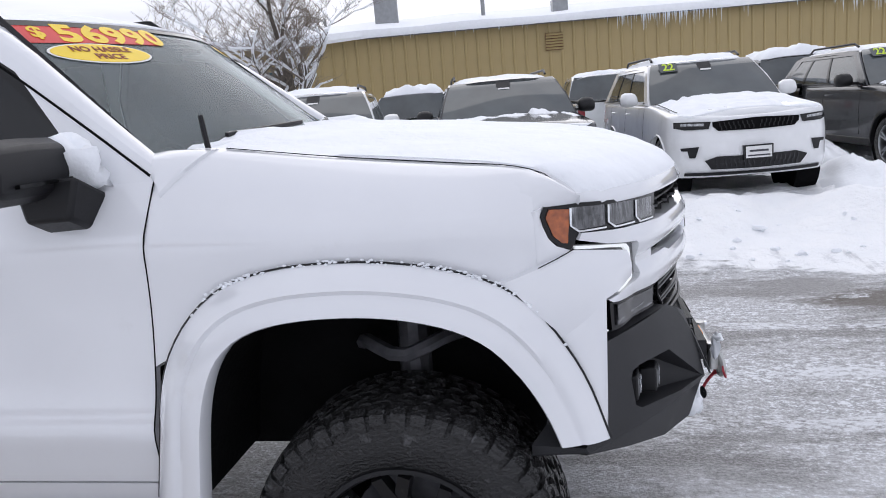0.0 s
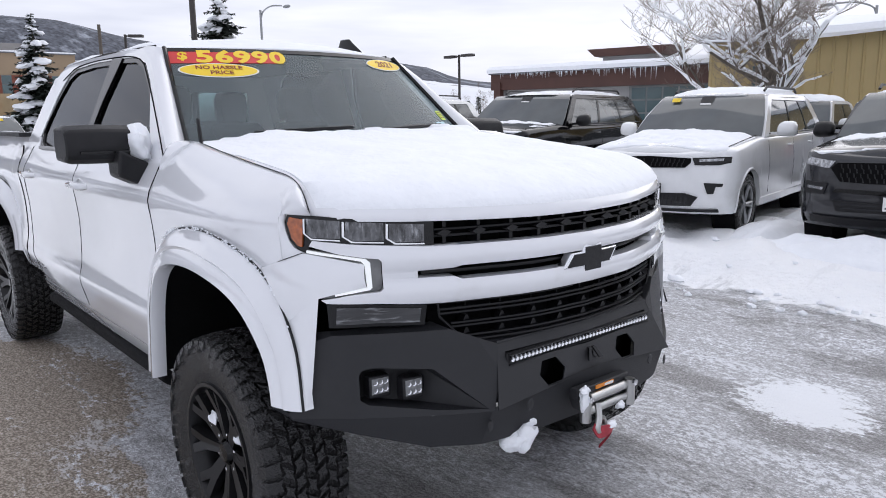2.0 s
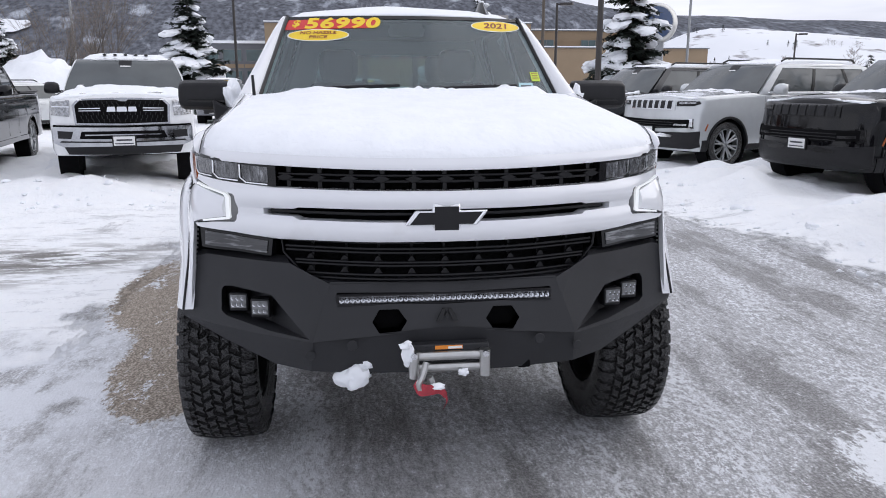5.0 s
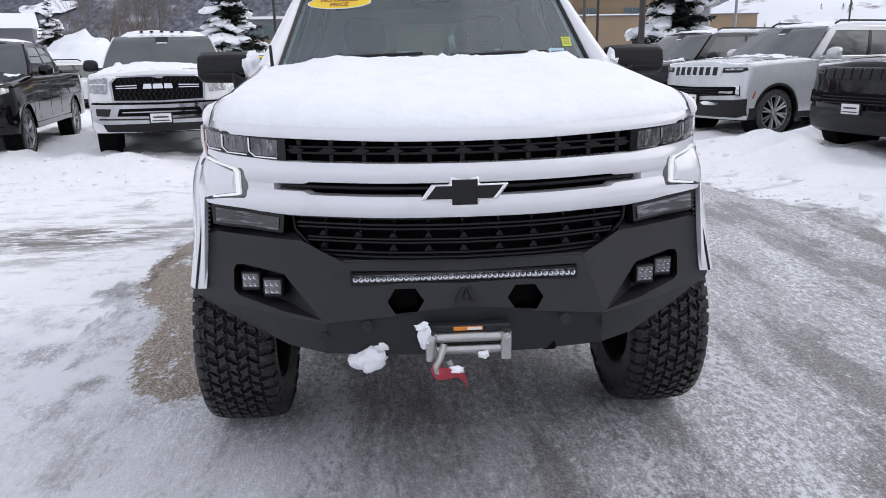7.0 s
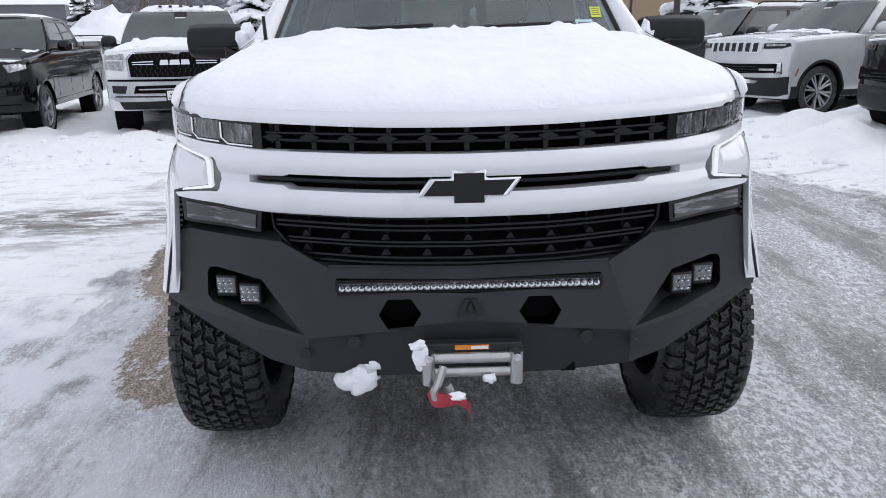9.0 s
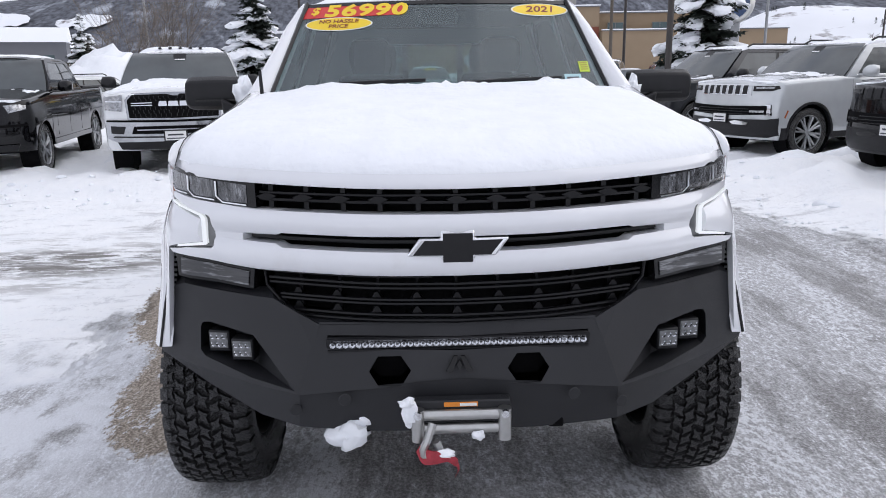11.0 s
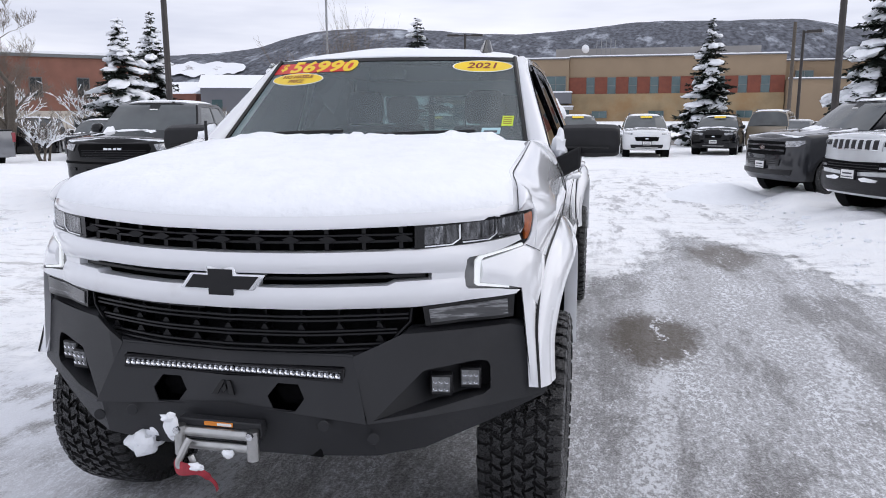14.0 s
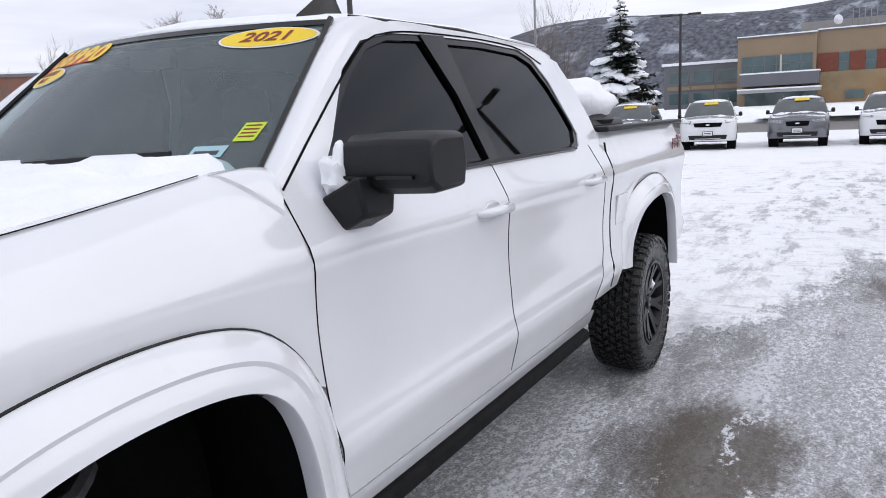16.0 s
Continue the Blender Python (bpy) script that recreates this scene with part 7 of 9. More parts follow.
        obj("flare_seal", Shape().tube([(x0 + xo, sg * (flare_y(xo, zo) + 0.008), zo) for xo, zo in po], 0.0050, 5), BLACK_PLASTIC, truck)
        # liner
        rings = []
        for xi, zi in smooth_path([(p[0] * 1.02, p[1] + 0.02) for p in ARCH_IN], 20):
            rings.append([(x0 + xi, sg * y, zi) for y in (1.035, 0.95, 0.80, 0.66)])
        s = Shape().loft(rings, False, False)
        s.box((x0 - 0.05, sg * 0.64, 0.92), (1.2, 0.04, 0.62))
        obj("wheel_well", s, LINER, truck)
    for nm, tab, rad, z0 in (("door_gap", FRONT_EDGE, 0.0022, 0.66), ("door_gap", B_EDGE, 0.0018, 0.66), ("door_gap", REAR_EDGE, 0.0022, 0.70)):
        obj(nm, Shape().tube([(line_at(tab, z), sg * (side_y(line_at(tab, z), z) + 0.0005), z) for z in steps(z0, 1.535, 26)], rad, 5), LINER, truck)
    obj("bed_gap", Shape().tube([(-3.253, sg * (side_y(-1, min(z, 1.5)) - 0.002), z) for z in steps(0.72, 1.54, 14)], 0.006, 5), LINER, truck)
    # running board
    obj("running_board", Shape().loft([[(x, sg * y, z) for y, z in ((0.84, 0.48), (0.95, 0.47), (0.988, 0.505), (0.978, 0.548), (0.93, 0.562), (0.84, 0.555))] for x in (-0.80, -0.84, -2.88, -2.94)]), BOARD, truck, "black textured running board", bevel=0.012)
    # door handles
    for x in (-1.70, -2.88):
        # Low grey oval on the white door, standing for shade in the handle hollow.
        obj("handle_recess", Shape().blob((x + 0.0, sg * (side_y(x, 1.36) - 0.004), 1.365), (0.075, 0.008, 0.035), 1, 0.0, 6, 14), P_SILVER, truck)
        obj("door_handle", Shape().tube([(x + 0.115, sg * (side_y(x, 1.36) - 0.005), 1.362), (x + 0.10, sg * (side_y(x, 1.36) + 0.028), 1.362), (x - 0.10, sg * (side_y(x, 1.36) + 0.030), 1.362), (x - 0.125, sg * (side_y(x, 1.36) - 0.005), 1.362)], [0.014, 0.019, 0.019, 0.014], 8), WHITE, truck, smooth=60)
    # mirror: housing, cap and foot
    hous = Shape().loft([[(-0.935 + dx, sg * y, 1.597 + dz * s) for dx, dz in ((0.055, -0.080), (0.095, -0.055), (0.105, 0.0), (0.09, 0.060), (0.05, 0.082), (-0.085, 0.082), (-0.10, 0.0), (-0.085, -0.075))] for y, s in ((0.992, 0.88), (1.005, 0.98), (1.13, 1.04), (1.255, 1.0), (1.282, 0.88))])
    mir = obj("wing_mirror", hous, BLACK_PLASTIC, truck, "black folding towing mirror", smooth=40, bevel=0.01)
    obj("mirror_foot", Shape().loft([[(-0.885 + dx, sg * y, z + dz) for dx, dz in ((0.115, 0.06), (0.075, -0.055), (-0.06, -0.060), (-0.08, 0.05))] for y, z in ((0.965, 1.455), (1.01, 1.475), (1.09, 1.515))]), BLACK_PLASTIC, mir, bevel=0.012)
    obj("mirror_glass", Shape().box((-1.038, sg * 1.135, 1.60), (0.006, 0.22, 0.13)), CHROME, mir)
    obj("mirror_trim", Shape().box((-0.832, sg * 1.12, 1.565), (0.02, 0.22, 0.010)), BLACK_GLOSS, mir)
obj("fuel_door", shell([[(-3.36 - u * 0.19, side_y(-1, 1.11 + t * 0.2) + 0.004 - 0.0 * u, 1.06 + t * 0.17) for u in steps(0, 1, 3)] for t in steps(0, 1, 3)], 0.012, (0, -1, 0)), WHITE, truck, bevel=0.003)

# -- cab above the belt line --
def lean(z):
    return 0.958 - 0.40 * (z - 1.53)


CAB = [(-0.60, 1.53), (-0.635, 1.575), (-0.80, 1.69), (-0.95, 1.80), (-1.11, 1.915), (-1.28, 2.00), (-1.45, 2.04), (-1.75, 2.062), (-2.2, 2.068), (-2.65, 2.055), (-2.92, 2.02), (-3.06, 1.96), (-3.15, 1.85), (-3.22, 1.68), (-3.245, 1.53)]
WIN_F = [(-0.82, 1.545), (-0.85, 1.60), (-0.955, 1.70), (-1.13, 1.845), (-1.29, 1.945), (-1.43, 1.985), (-1.68, 1.998), (-1.78, 1.80), (-1.835, 1.545)]
WIN_R = [(-1.94, 1.545), (-1.90, 1.78), (-1.85, 1.998), (-2.2, 2.003), (-2.55, 1.99), (-2.68, 1.95), (-2.79, 1.84), (-2.88, 1.70), (-2.905, 1.63), (-2.86, 1.57), (-2.78, 1.545)]


def grow(poly, d):
    cx, cz = sum(p[0] for p in poly) / len(poly), sum(p[1] for p in poly) / len(poly)
    return [(x + d * (1 if x > cx else -1), z + d * (1 if z > cz else -1)) for x, z in poly]


for sg in (1, -1):
    obj("cab_side_frame", plate(CAB, [grow(WIN_F, 0.03), grow(WIN_R, 0.03)], lambda u, v, d: (u, sg * (lean(v) - d), v), 0.05), WHITE, truck, smooth=20)
    for win, nm in ((WIN_F, "front_side_window"), (WIN_R, "rear_side_window")):
        obj("window_seal", plate(grow(win, 0.031), [grow(win, 0.004)], lambda u, v, d: (u, sg * (lean(v) - 0.006 - d), v), 0.03), BLACK_GLOSS, truck, smooth=20)
        pane = obj(nm, plate(grow(win, 0.008), [], lambda u, v, d: (u, sg * (lean(v) - 0.018 - d), v), 0.006), TINT_GLASS, truck, smooth=20)
    obj("belt_moulding", Shape().tube([(x, sg * 0.966, 1.535) for x in (-0.9, -1.9, -2.8)], 0.013, 6), BLACK_GLOSS, truck)
    # front corner quarter that closes the sail of the door
    obj("b_pillar_trim", plate([(-1.842, 1.545), (-1.787, 1.80), (-1.672, 2.028), (-1.862, 2.034), (-1.893, 1.78), (-1.933, 1.545)], [], lambda u, v, d: (u, sg * (lean(v) + 0.001 - d), v), 0.02), BLACK_GLOSS, truck, smooth=20)
    obj("cab_shut_line", Shape().tube(smooth_path([(-0.645, sg * (lean(1.55) + 0.001), 1.55), (-0.86, sg * (lean(1.70) + 0.001), 1.70), (-1.16, sg * (lean(1.90) + 0.001), 1.90), (-1.34, sg * (lean(1.995) + 0.001), 1.995), (-1.7, sg * (lean(2.035) + 0.001), 2.035), (-2.55, sg * (lean(2.03) + 0.001), 2.03), (-2.80, sg * (lean(1.96) + 0.001), 1.96)], 24), 0.004, 4), LINER, truck)


def screen_x(y, z):
    return -0.55 - 0.35 * y * y - 1.27 * (z - 1.65)


def screen_half(z):
    return 0.815 - 0.27 * (z - 1.62)


def on_screen(u, v, d):
    """Lays flat artwork on the windscreen: u across, v up the slope, d outward."""
    return (screen_x(u, v) + d * 0.62, u, v + d * 0.78)


rows = [[(screen_x(c * screen_half(z), z), c * screen_half(z), z) for c in steps(-1, 1, 20)] for z in steps(1.585, 2.045, 12)]
screen = obj("windscreen", shell(rows, 0.006, (-0.6, 0, -0.8)), SCREEN_GLASS, truck, "green-tinted windscreen with price stickers", smooth=60)
obj("screen_seal", shell([[(screen_x(c * screen_half(z), z) + 0.004, c * screen_half(z), z + 0.002) for c in steps(-1, 1, 20)] for z in (2.028, 2.047)], 0.01, (-0.6, 0, -0.8)), BLACK_GLOSS, truck)
for sg in (1, -1):
    rings = []
    for z in steps(1.56, 2.045, 14):
        ye = screen_half(z)
        xs_ = line_at([(p[1], p[0]) for p in CAB[:8]], z)
        e, o = Vector((screen_x(ye, z), ye, z)), Vector((xs_, lean(z), z))
        m = (e + o) / 2 + Vector((0.025, 0.012, 0.02))
        rings.append([(p.x, sg * p.y, p.z) for p in (e + Vector((-0.03, -0.01, -0.03)), e + Vector((0.006, 0, 0.004)), e.lerp(m, 0.6) + Vector((0.006, 0, 0.004)), m, m.lerp(o, 0.6) + Vector((0.004, 0.004, 0.003)), o)])
    obj("a_pillar", Shape().loft(rings, False, False), WHITE, truck, smooth=60)
    obj("pillar_trim", Shape().tube([(screen_x(screen_half(z), z) + 0.006, sg * (screen_half(z)), z + 0.004) for z in steps(1.58, 2.045, 8)], 0.012, 5), BLACK_GLOSS, truck)
rows = []
for u in steps(0, 1, 16):
    row = []
    for c in steps(-1, 1, 14):
        hw = 0.70 + 0.055 * ramp(0, 0.25, u)
        y = c * hw
        x0 = screen_x(min(abs(y), 0.7), 2.045)
        x = x0 + (-3.02 - x0) * u
        z = 2.045 + 0.055 * (1 - c ** 2) * ramp(-0.1, 0.3, u) * ramp(1.15, 0.75, u) + 0.018 * ramp(0, 0.2, u) - 0.05 * ramp(0.85, 1.0, u)
        row.append((x, y, z))
    rows.append(row)
obj("roof", shell(rows, 0.03, (0, 0, -1)), WHITE, truck, smooth=60)
ROOF_ROWS = rows
obj("roof_seam", Shape().tube([(-1.30, 0.712, 2.064), (-2.0, 0.75, 2.070), (-2.9, 0.75, 2.045)], 0.006, 5), BLACK_PLASTIC, truck)
obj("roof_seam", Shape().tube([(-1.30, -0.712, 2.064), (-2.0, -0.75, 2.070), (-2.9, -0.75, 2.045)], 0.006, 5), BLACK_PLASTIC, truck)
# cab back with its window
obj("cab_back", plate([(-0.95, 1.0), (-0.95, 1.53), (-0.78, 1.98), (-0.70, 2.03), (0.70, 2.03), (0.78, 1.98), (0.95, 1.53), (0.95, 1.0)], [[(-0.66, 1.58), (-0.60, 1.90), (0.60, 1.90), (0.66, 1.58)]], lambda u, v, d: (-3.24 + 0.20 * max(0, v - 1.5) / 0.5 + d, u, v), 0.05), WHITE, truck, smooth=20)
obj("rear_window", plate([(-0.67, 1.575), (-0.61, 1.905), (0.61, 1.905), (0.67, 1.575)], [], lambda u, v, d: (-3.22 + 0.20 * max(0, v - 1.5) / 0.5 + d, u, v), 0.006), REAR_GLASS, truck, smooth=20)
for y in (-0.22, 0.22):
    obj("rear_window_bar", box((-3.15, y, 1.74), (0.03, 0.045, 0.36)), BLACK_PLASTIC, truck)
# cabin inside
obj("cabin_floor", box((-1.95, 0, 0.80), (2.55, 1.80, 0.10)), INTERIOR, truck)
obj("headliner", box((-2.1, 0, 2.022), (1.7, 1.34, 0.02)), INTERIOR, truck)
obj("dashboard", Shape().loft([[(x, c * 0.90, z - 0.03 * c * c) for c in steps(-1, 1, 8)] for x, z in ((-0.66, 1.53), (-0.80, 1.56), (-1.0, 1.55), (-1.12, 1.47), (-1.14, 1.20), (-1.0, 0.9))], False, False), INTERIOR, truck, smooth=60)
obj("steering_wheel", Shape().tube([(-1.30 - 0.07 * math.sin(a), 0.42 + 0.19 * math.cos(a), 1.42 + 0.18 * math.sin(a)) for a in steps(0, 2 * math.pi, 24)], 0.016, 6), INTERIOR, truck)
for y in (0.42, -0.42):
    for x in (-1.75, -2.75):
        seat = obj("seat_back", Shape().loft([[(x - 0.16 * t - dx, y + c, 1.05 + 0.62 * t) for dx, c in ((0, -0.25 * k), (-0.05, -0.27 * k), (-0.10, 0), (-0.05, 0.27 * k), (0, 0.25 * k), (0.08, 0))] for t, k in ((0, 1.0), (0.5, 1.02), (0.85, 0.9), (1.0, 0.7))]), SEAT, truck, bevel=0.02)
        obj("headrest", Shape().loft([[(x - 0.20 + dx * k, y + dy * k, 1.80 + dz) for dx, dy in ((0.06, -0.10), (0.07, 0.0), (0.06, 0.10), (0.0, 0.135), (-0.05, 0.10), (-0.05, -0.10), (0.0, -0.135))] for dz, k in ((-0.12, 0.85), (-0.06, 1.0), (0.04, 1.0), (0.085, 0.85), (0.10, 0.6))]), SEAT, seat)
        obj("seat_cushion", box((x + 0.22, y, 1.02), (0.50, 0.54, 0.16)), SEAT, seat, bevel=0.04)
obj("rear_view_mirror", Shape().loft([[(-1.06 - x, y, z) for y, z in ((-0.10, 1.93), (0.10, 1.93), (0.11, 1.97), (0.09, 2.0), (-0.09, 2.0), (-0.11, 1.97))] for x in (0, 0.03)]), INTERIOR, truck)

for sg in (1, -1):
    rows = [[(-0.715, 0.812, 1.590), (-0.685, 0.872, 1.606), (-0.652, 0.925, 1.592), (-0.640, 0.955, 1.545)],
            [(-0.640, 0.826, 1.602), (-0.622, 0.878, 1.612), (-0.612, 0.930, 1.590), (-0.622, 0.972, 1.530)],
            [(-0.560, 0.848, 1.606), (-0.560, 0.888, 1.609), (-0.575, 0.935, 1.580), (-0.612, 0.980, 1.515)],
            [(-0.470, 0.868, 1.604), (-0.490, 0.898, 1.600), (-0.540, 0.945, 1.562), (-0.608, 0.985, 1.500)]]
    net = [[tuple(curve_at([(i, r[i][k]) for i in range(4)], q) for k in range(3)) for q in steps(0, 3, 9)] for r in rows]
    net = [[tuple(curve_at([(i, net[i][j][k]) for i in range(4)], q) for k in range(3)) for j in range(10)] for q in steps(0, 3, 9)]
    obj("cowl_corner", shell([[(x, sg * y, z) for x, y, z in r] for r in net], 0.03, (0, -0.4 * sg, -0.9)), WHITE, truck, smooth=60)

# -- load bed --
obj("bed_floor", box((-4.19, 0, 1.06), (1.84, 1.80, 0.06)), BLACK_PLASTIC, truck)
obj("bed_front_wall", box((-3.285, 0, 1.32), (0.04, 1.84, 0.54)), WHITE, truck)
obj("tailgate", box((-5.115, 0, 1.22), (0.06, 1.74, 0.78)), WHITE, truck, bevel=0.015)
for sg in (1, -1):
    obj("tail_lamp", box((-5.10, sg * 0.945, 1.30), (0.08, 0.10, 0.42)), P_RED, truck, "red tail lamp", bevel=0.02)
    obj("rear_bumper", Shape().loft([[(x, sg * y, z) for x, z in ((-5.10, 0.62), (-5.28, 0.64), (-5.30, 0.80), (-5.10, 0.82))] for y in (0.0, 0.80, 0.95)]), BLACK_PLASTIC, truck, bevel=0.02)
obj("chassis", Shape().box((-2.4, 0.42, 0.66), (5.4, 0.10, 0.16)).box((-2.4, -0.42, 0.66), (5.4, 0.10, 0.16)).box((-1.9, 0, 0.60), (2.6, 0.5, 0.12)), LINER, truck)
# Near-black block put in for the shaded depth under the bonnet.
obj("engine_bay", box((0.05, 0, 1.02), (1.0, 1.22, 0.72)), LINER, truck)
for x0 in (0.0, -WBASE):
    obj("axle", Shape().tube([(x0, -0.85, TYRE_R), (x0, -0.2, TYRE_R), (x0, 0.2, TYRE_R), (x0, 0.85, TYRE_R)], [0.045, 0.05, 0.14 if x0 else 0.06, 0.05], 10), LINER, truck)
STEEL_DULL = material("dull_suspension_metal", (0.10, 0.10, 0.11), 0.5, metal=0.5, vary=0.3, scale=20)
for sg in (1, -1):
    obj("control_arm", Shape().tube(smooth_path([(-0.18, sg * 0.66, 0.95), (-0.12, sg * 0.80, 1.0), (0.0, sg * 0.88, 0.98), (0.12, sg * 0.84, 1.02), (0.22, sg * 0.66, 1.0)], 12), 0.022, 7), STEEL_DULL, truck)
    obj("coil_strut", Shape().tube([(0.0, sg * 0.74, 0.6), (0.0, sg * 0.70, 1.08)], 0.05, 10), STEEL_DULL, truck)
    obj("tie_rod", Shape().tube([(0.16, sg * 0.85, 0.46), (0.16, sg * 0.3, 0.50)], 0.018, 6), STEEL_DULL, truck)

# -- bonnet --
RISE = [(0.0, 0.0), (0.012, 0.028), (0.05, 0.066), (0.14, 0.104), (0.40, 0.142), (0.90, 0.195), (1.35, 0.235)]


def hood_point(c, t, up=0.0):
    """c across (-1 to 1), t from the lip (0) to the windscreen (1)."""
    ye = abs(c) * 0.8648 + 0.048 * abs(c) ** 6
    xf = curve_at(PLAN_X, ye + 0.03 * ramp(0.84, 0.92, ye)) + 0.012 - 0.014 * ramp(0.8, 1.0, abs(c))
    xb = -0.43 - 0.13 * c * c
    x = xf + (xb - xf) * t
    y = c * 0.8648 + math.copysign((hood_y(x) - 0.8648) * abs(c) ** 6, c)
    s = xf - x
    z = 1.368 + 0.020 * c * c + curve_at(RISE, s) + 0.012 * (1 - c * c) * ramp(0.0, 0.5, s)
    z += 0.012 * math.exp(-((abs(c) - 0.55) / 0.12) ** 2) * ramp(0.05, 0.5, s)
    return (x, y, z + up)


ts = [0, 0.004, 0.012, 0.03, 0.06, 0.10, 0.16] + steps(0.22, 1.0, 14)
obj("bonnet", shell([[hood_point(c, t) for c in steps(-1, 1, 40)] for t in ts], 0.009, (-0.25, 0, -1)), WHITE, truck, smooth=60)
obj("bonnet_shut_line", Shape().tube([(x, (hood_y(x) + 0.0012), curve_at(HOOD_EDGE, x) + 0.002) for x in steps(-0.45, 0.506, 26)], 0.0014, 5), LINER, truck)
obj("bonnet_shut_line", Shape().tube([(x, -(hood_y(x) + 0.0012), curve_at(HOOD_EDGE, x) + 0.002) for x in steps(-0.45, 0.506, 26)], 0.0014, 5), LINER, truck)
obj("cowl", Shape().loft([[(-0.40 - 0.13 * c * c + dx, c * 0.84, z) for c in steps(-1, 1, 12)] for dx, z in ((0.0, 1.575), (-0.08, 1.59), (-0.22, 1.575), (-0.3, 1.5))], False, False), BLACK_PLASTIC, truck)
for y, ln in ((-0.30, 0.5), (0.35, 0.5)):
    obj("wiper", Shape().tube([(screen_x(y - ln * 0.5, 1.625) + 0.03, y - ln * 0.5, 1.635), (screen_x(y, 1.635) + 0.03, y, 1.645), (screen_x(y + ln * 0.45, 1.64) + 0.03, y + ln * 0.45, 1.65)], 0.009, 5), BLACK_PLASTIC, truck)
obj("stub_aerial", Shape().tube([(-0.52, -0.83, 1.56), (-0.522, -0.83, 1.60), (-0.53, -0.835, 1.702)], [0.02, 0.009, 0.0075], 7), BLACK_PLASTIC, truck)
obj("shark_fin_aerial", Shape().loft([[(-1.40 + x * s - 0.07 * (1 - s), 0.51 + y * s, 2.058 + h) for x, y in ((0.15, 0.0), (0.06, 0.042), (-0.11, 0.038), (-0.11, -0.038), (0.06, -0.042))] for s, h, in ((1.0, 0.0), (0.90, 0.03), (0.50, 0.085), (0.34, 0.112))]), BLACK_GLOSS, truck, bevel=0.006)

# -- front: bars, lamps, grilles --
slot = [(0.0, 1.222), (0.52, 1.221), (0.545, 1.212), (0.655, 1.210), (0.655, 1.188), (0.545, 1.186), (0.52, 1.176), (0.0, 1.175)]
face = [(0.0, 1.286), (0.60, 1.288), (0.80, 1.302), (0.935, 1.316), (0.945, 1.298), (0.86, 1.273), (0.80, 1.262), (0.762, 1.258), (0.754, 1.250), (0.751, 1.162), (0.760, 1.152), (0.86, 1.147), (0.948, 1.136), (0.93, 1.126), (0.86, 1.121), (0.60, 1.100), (0.0, 1.104)]


def arch_at(z):
    """The front edge of the arch at a height."""
    return line_at([(p[1], p[0]) for p in reversed(ARCH_OUT[8:])], z)


def corner_piece(sg):
    """White corner below the headlight: a cheek outside the running light, a leg down beside the steel bumper."""
    def seal(z):
        x = arch_at(z)
        return Vector((x, flare_y(x, z) + 0.004, z))
    out = Vector((0.6, 0.8, 0))
    low = [Vector(nose(u, z, -0.016)) for u, z in ((0.800, 1.170), (0.86, 1.161), (0.91, 1.152), (0.955, 1.141))]
    high = [Vector(nose(u, z, -0.016)) for u, z in ((0.800, 1.241), (0.86, 1.256), (0.91, 1.266), (0.965, 1.275))]
    for t in (0.25, 0.5, 0.75, 1.0):
        low.append(low[3].lerp(seal(1.05), t) + out * 0.012 * math.sin(math.pi * t))
        high.append(high[3].lerp(seal(1.205), t) + out * 0.014 * math.sin(math.pi * t))
    cols = [[a.lerp(b, q) + out * 0.010 * math.sin(math.pi * q) for q in steps(0, 1, 8)] for a, b in zip(low, high)]
    s = shell([[(p.x, sg * p.y, p.z) for p in c] for c in cols], 0.03, (-0.7, -0.5 * sg, 0))
    foot = Vector((0.562, 0.978, 0.785))
    rows = []
    for v in steps(0, 1, 12):
        f, e = foot.lerp(low[3], v), seal(0.785 + (1.05 - 0.785) * v)
        rows.append([f.lerp(e, t) + out * 0.012 * v * math.sin(math.pi * t) for t in steps(0, 1, 4)])
    s.add(*shell_of([[(p.x, sg * p.y, p.z) for p in r] for r in rows], (-0.9, -0.25 * sg, 0)))
    corner = obj("fascia_corner", s, WHITE, truck, smooth=40)
    seam = [high[3], high[4], high[5]]
    obj("fascia_seam", Shape().tube([(p.x + 0.001, sg * (p.y + 0.002), p.z + 0.002) for p in seam], 0.0016, 4), LINER, corner)
    # the wing's tip between the headlight and the arch
    rear = [(0.396, side_y(0.396, z) - 0.002, z) for z in steps(1.215, 1.385, 5)]
    lamp = [nose(u, z, -0.008) for u, z in ((0.965, 1.274), (1.005, 1.290), (1.026, 1.312), (1.040, 1.345), (1.046, 1.372), (1.036, 1.397))]
    obj("wing_tip", shell([[(p.x, sg * p.y, p.z) for p in [Vector(a).lerp(Vector(b), t) + out * 0.006 * math.sin(math.pi * t) for t in steps(0, 1, 5)]] for a, b in zip(rear, lamp)], 0.02, (-0.5, -0.6 * sg, 0)), WHITE, corner, smooth=60)
    # dark closing strip behind the bumper's end; pale boxes stand for light through slots
    strip = obj("end_strip", Shape().loft([[(0.49 + 0.015 * t, sg * 0.915, 0.80 + 0.33 * t), (0.50 + 0.015 * t, sg * (0.985 - 0.042 * t), 0.80 + 0.33 * t)] for t in steps(0, 1, 6)], False, False), LINER, truck, "black closing strip with pale boxes for light through slots")
    for k in range(15):
        t = (k + 0.5 + 0.6 * (k > 8)) / 16.5
        obj("strip_slot", box((0.503 + 0.015 * (1 - t), sg * (0.938 + 0.034 * t), 1.125 - 0.30 * t), (0.004, 0.009, 0.009)), P_SILVER, strip)


def shell_of(rows, inward):
    sh = shell(rows, 0.03, inward)
    return sh.v, sh.f


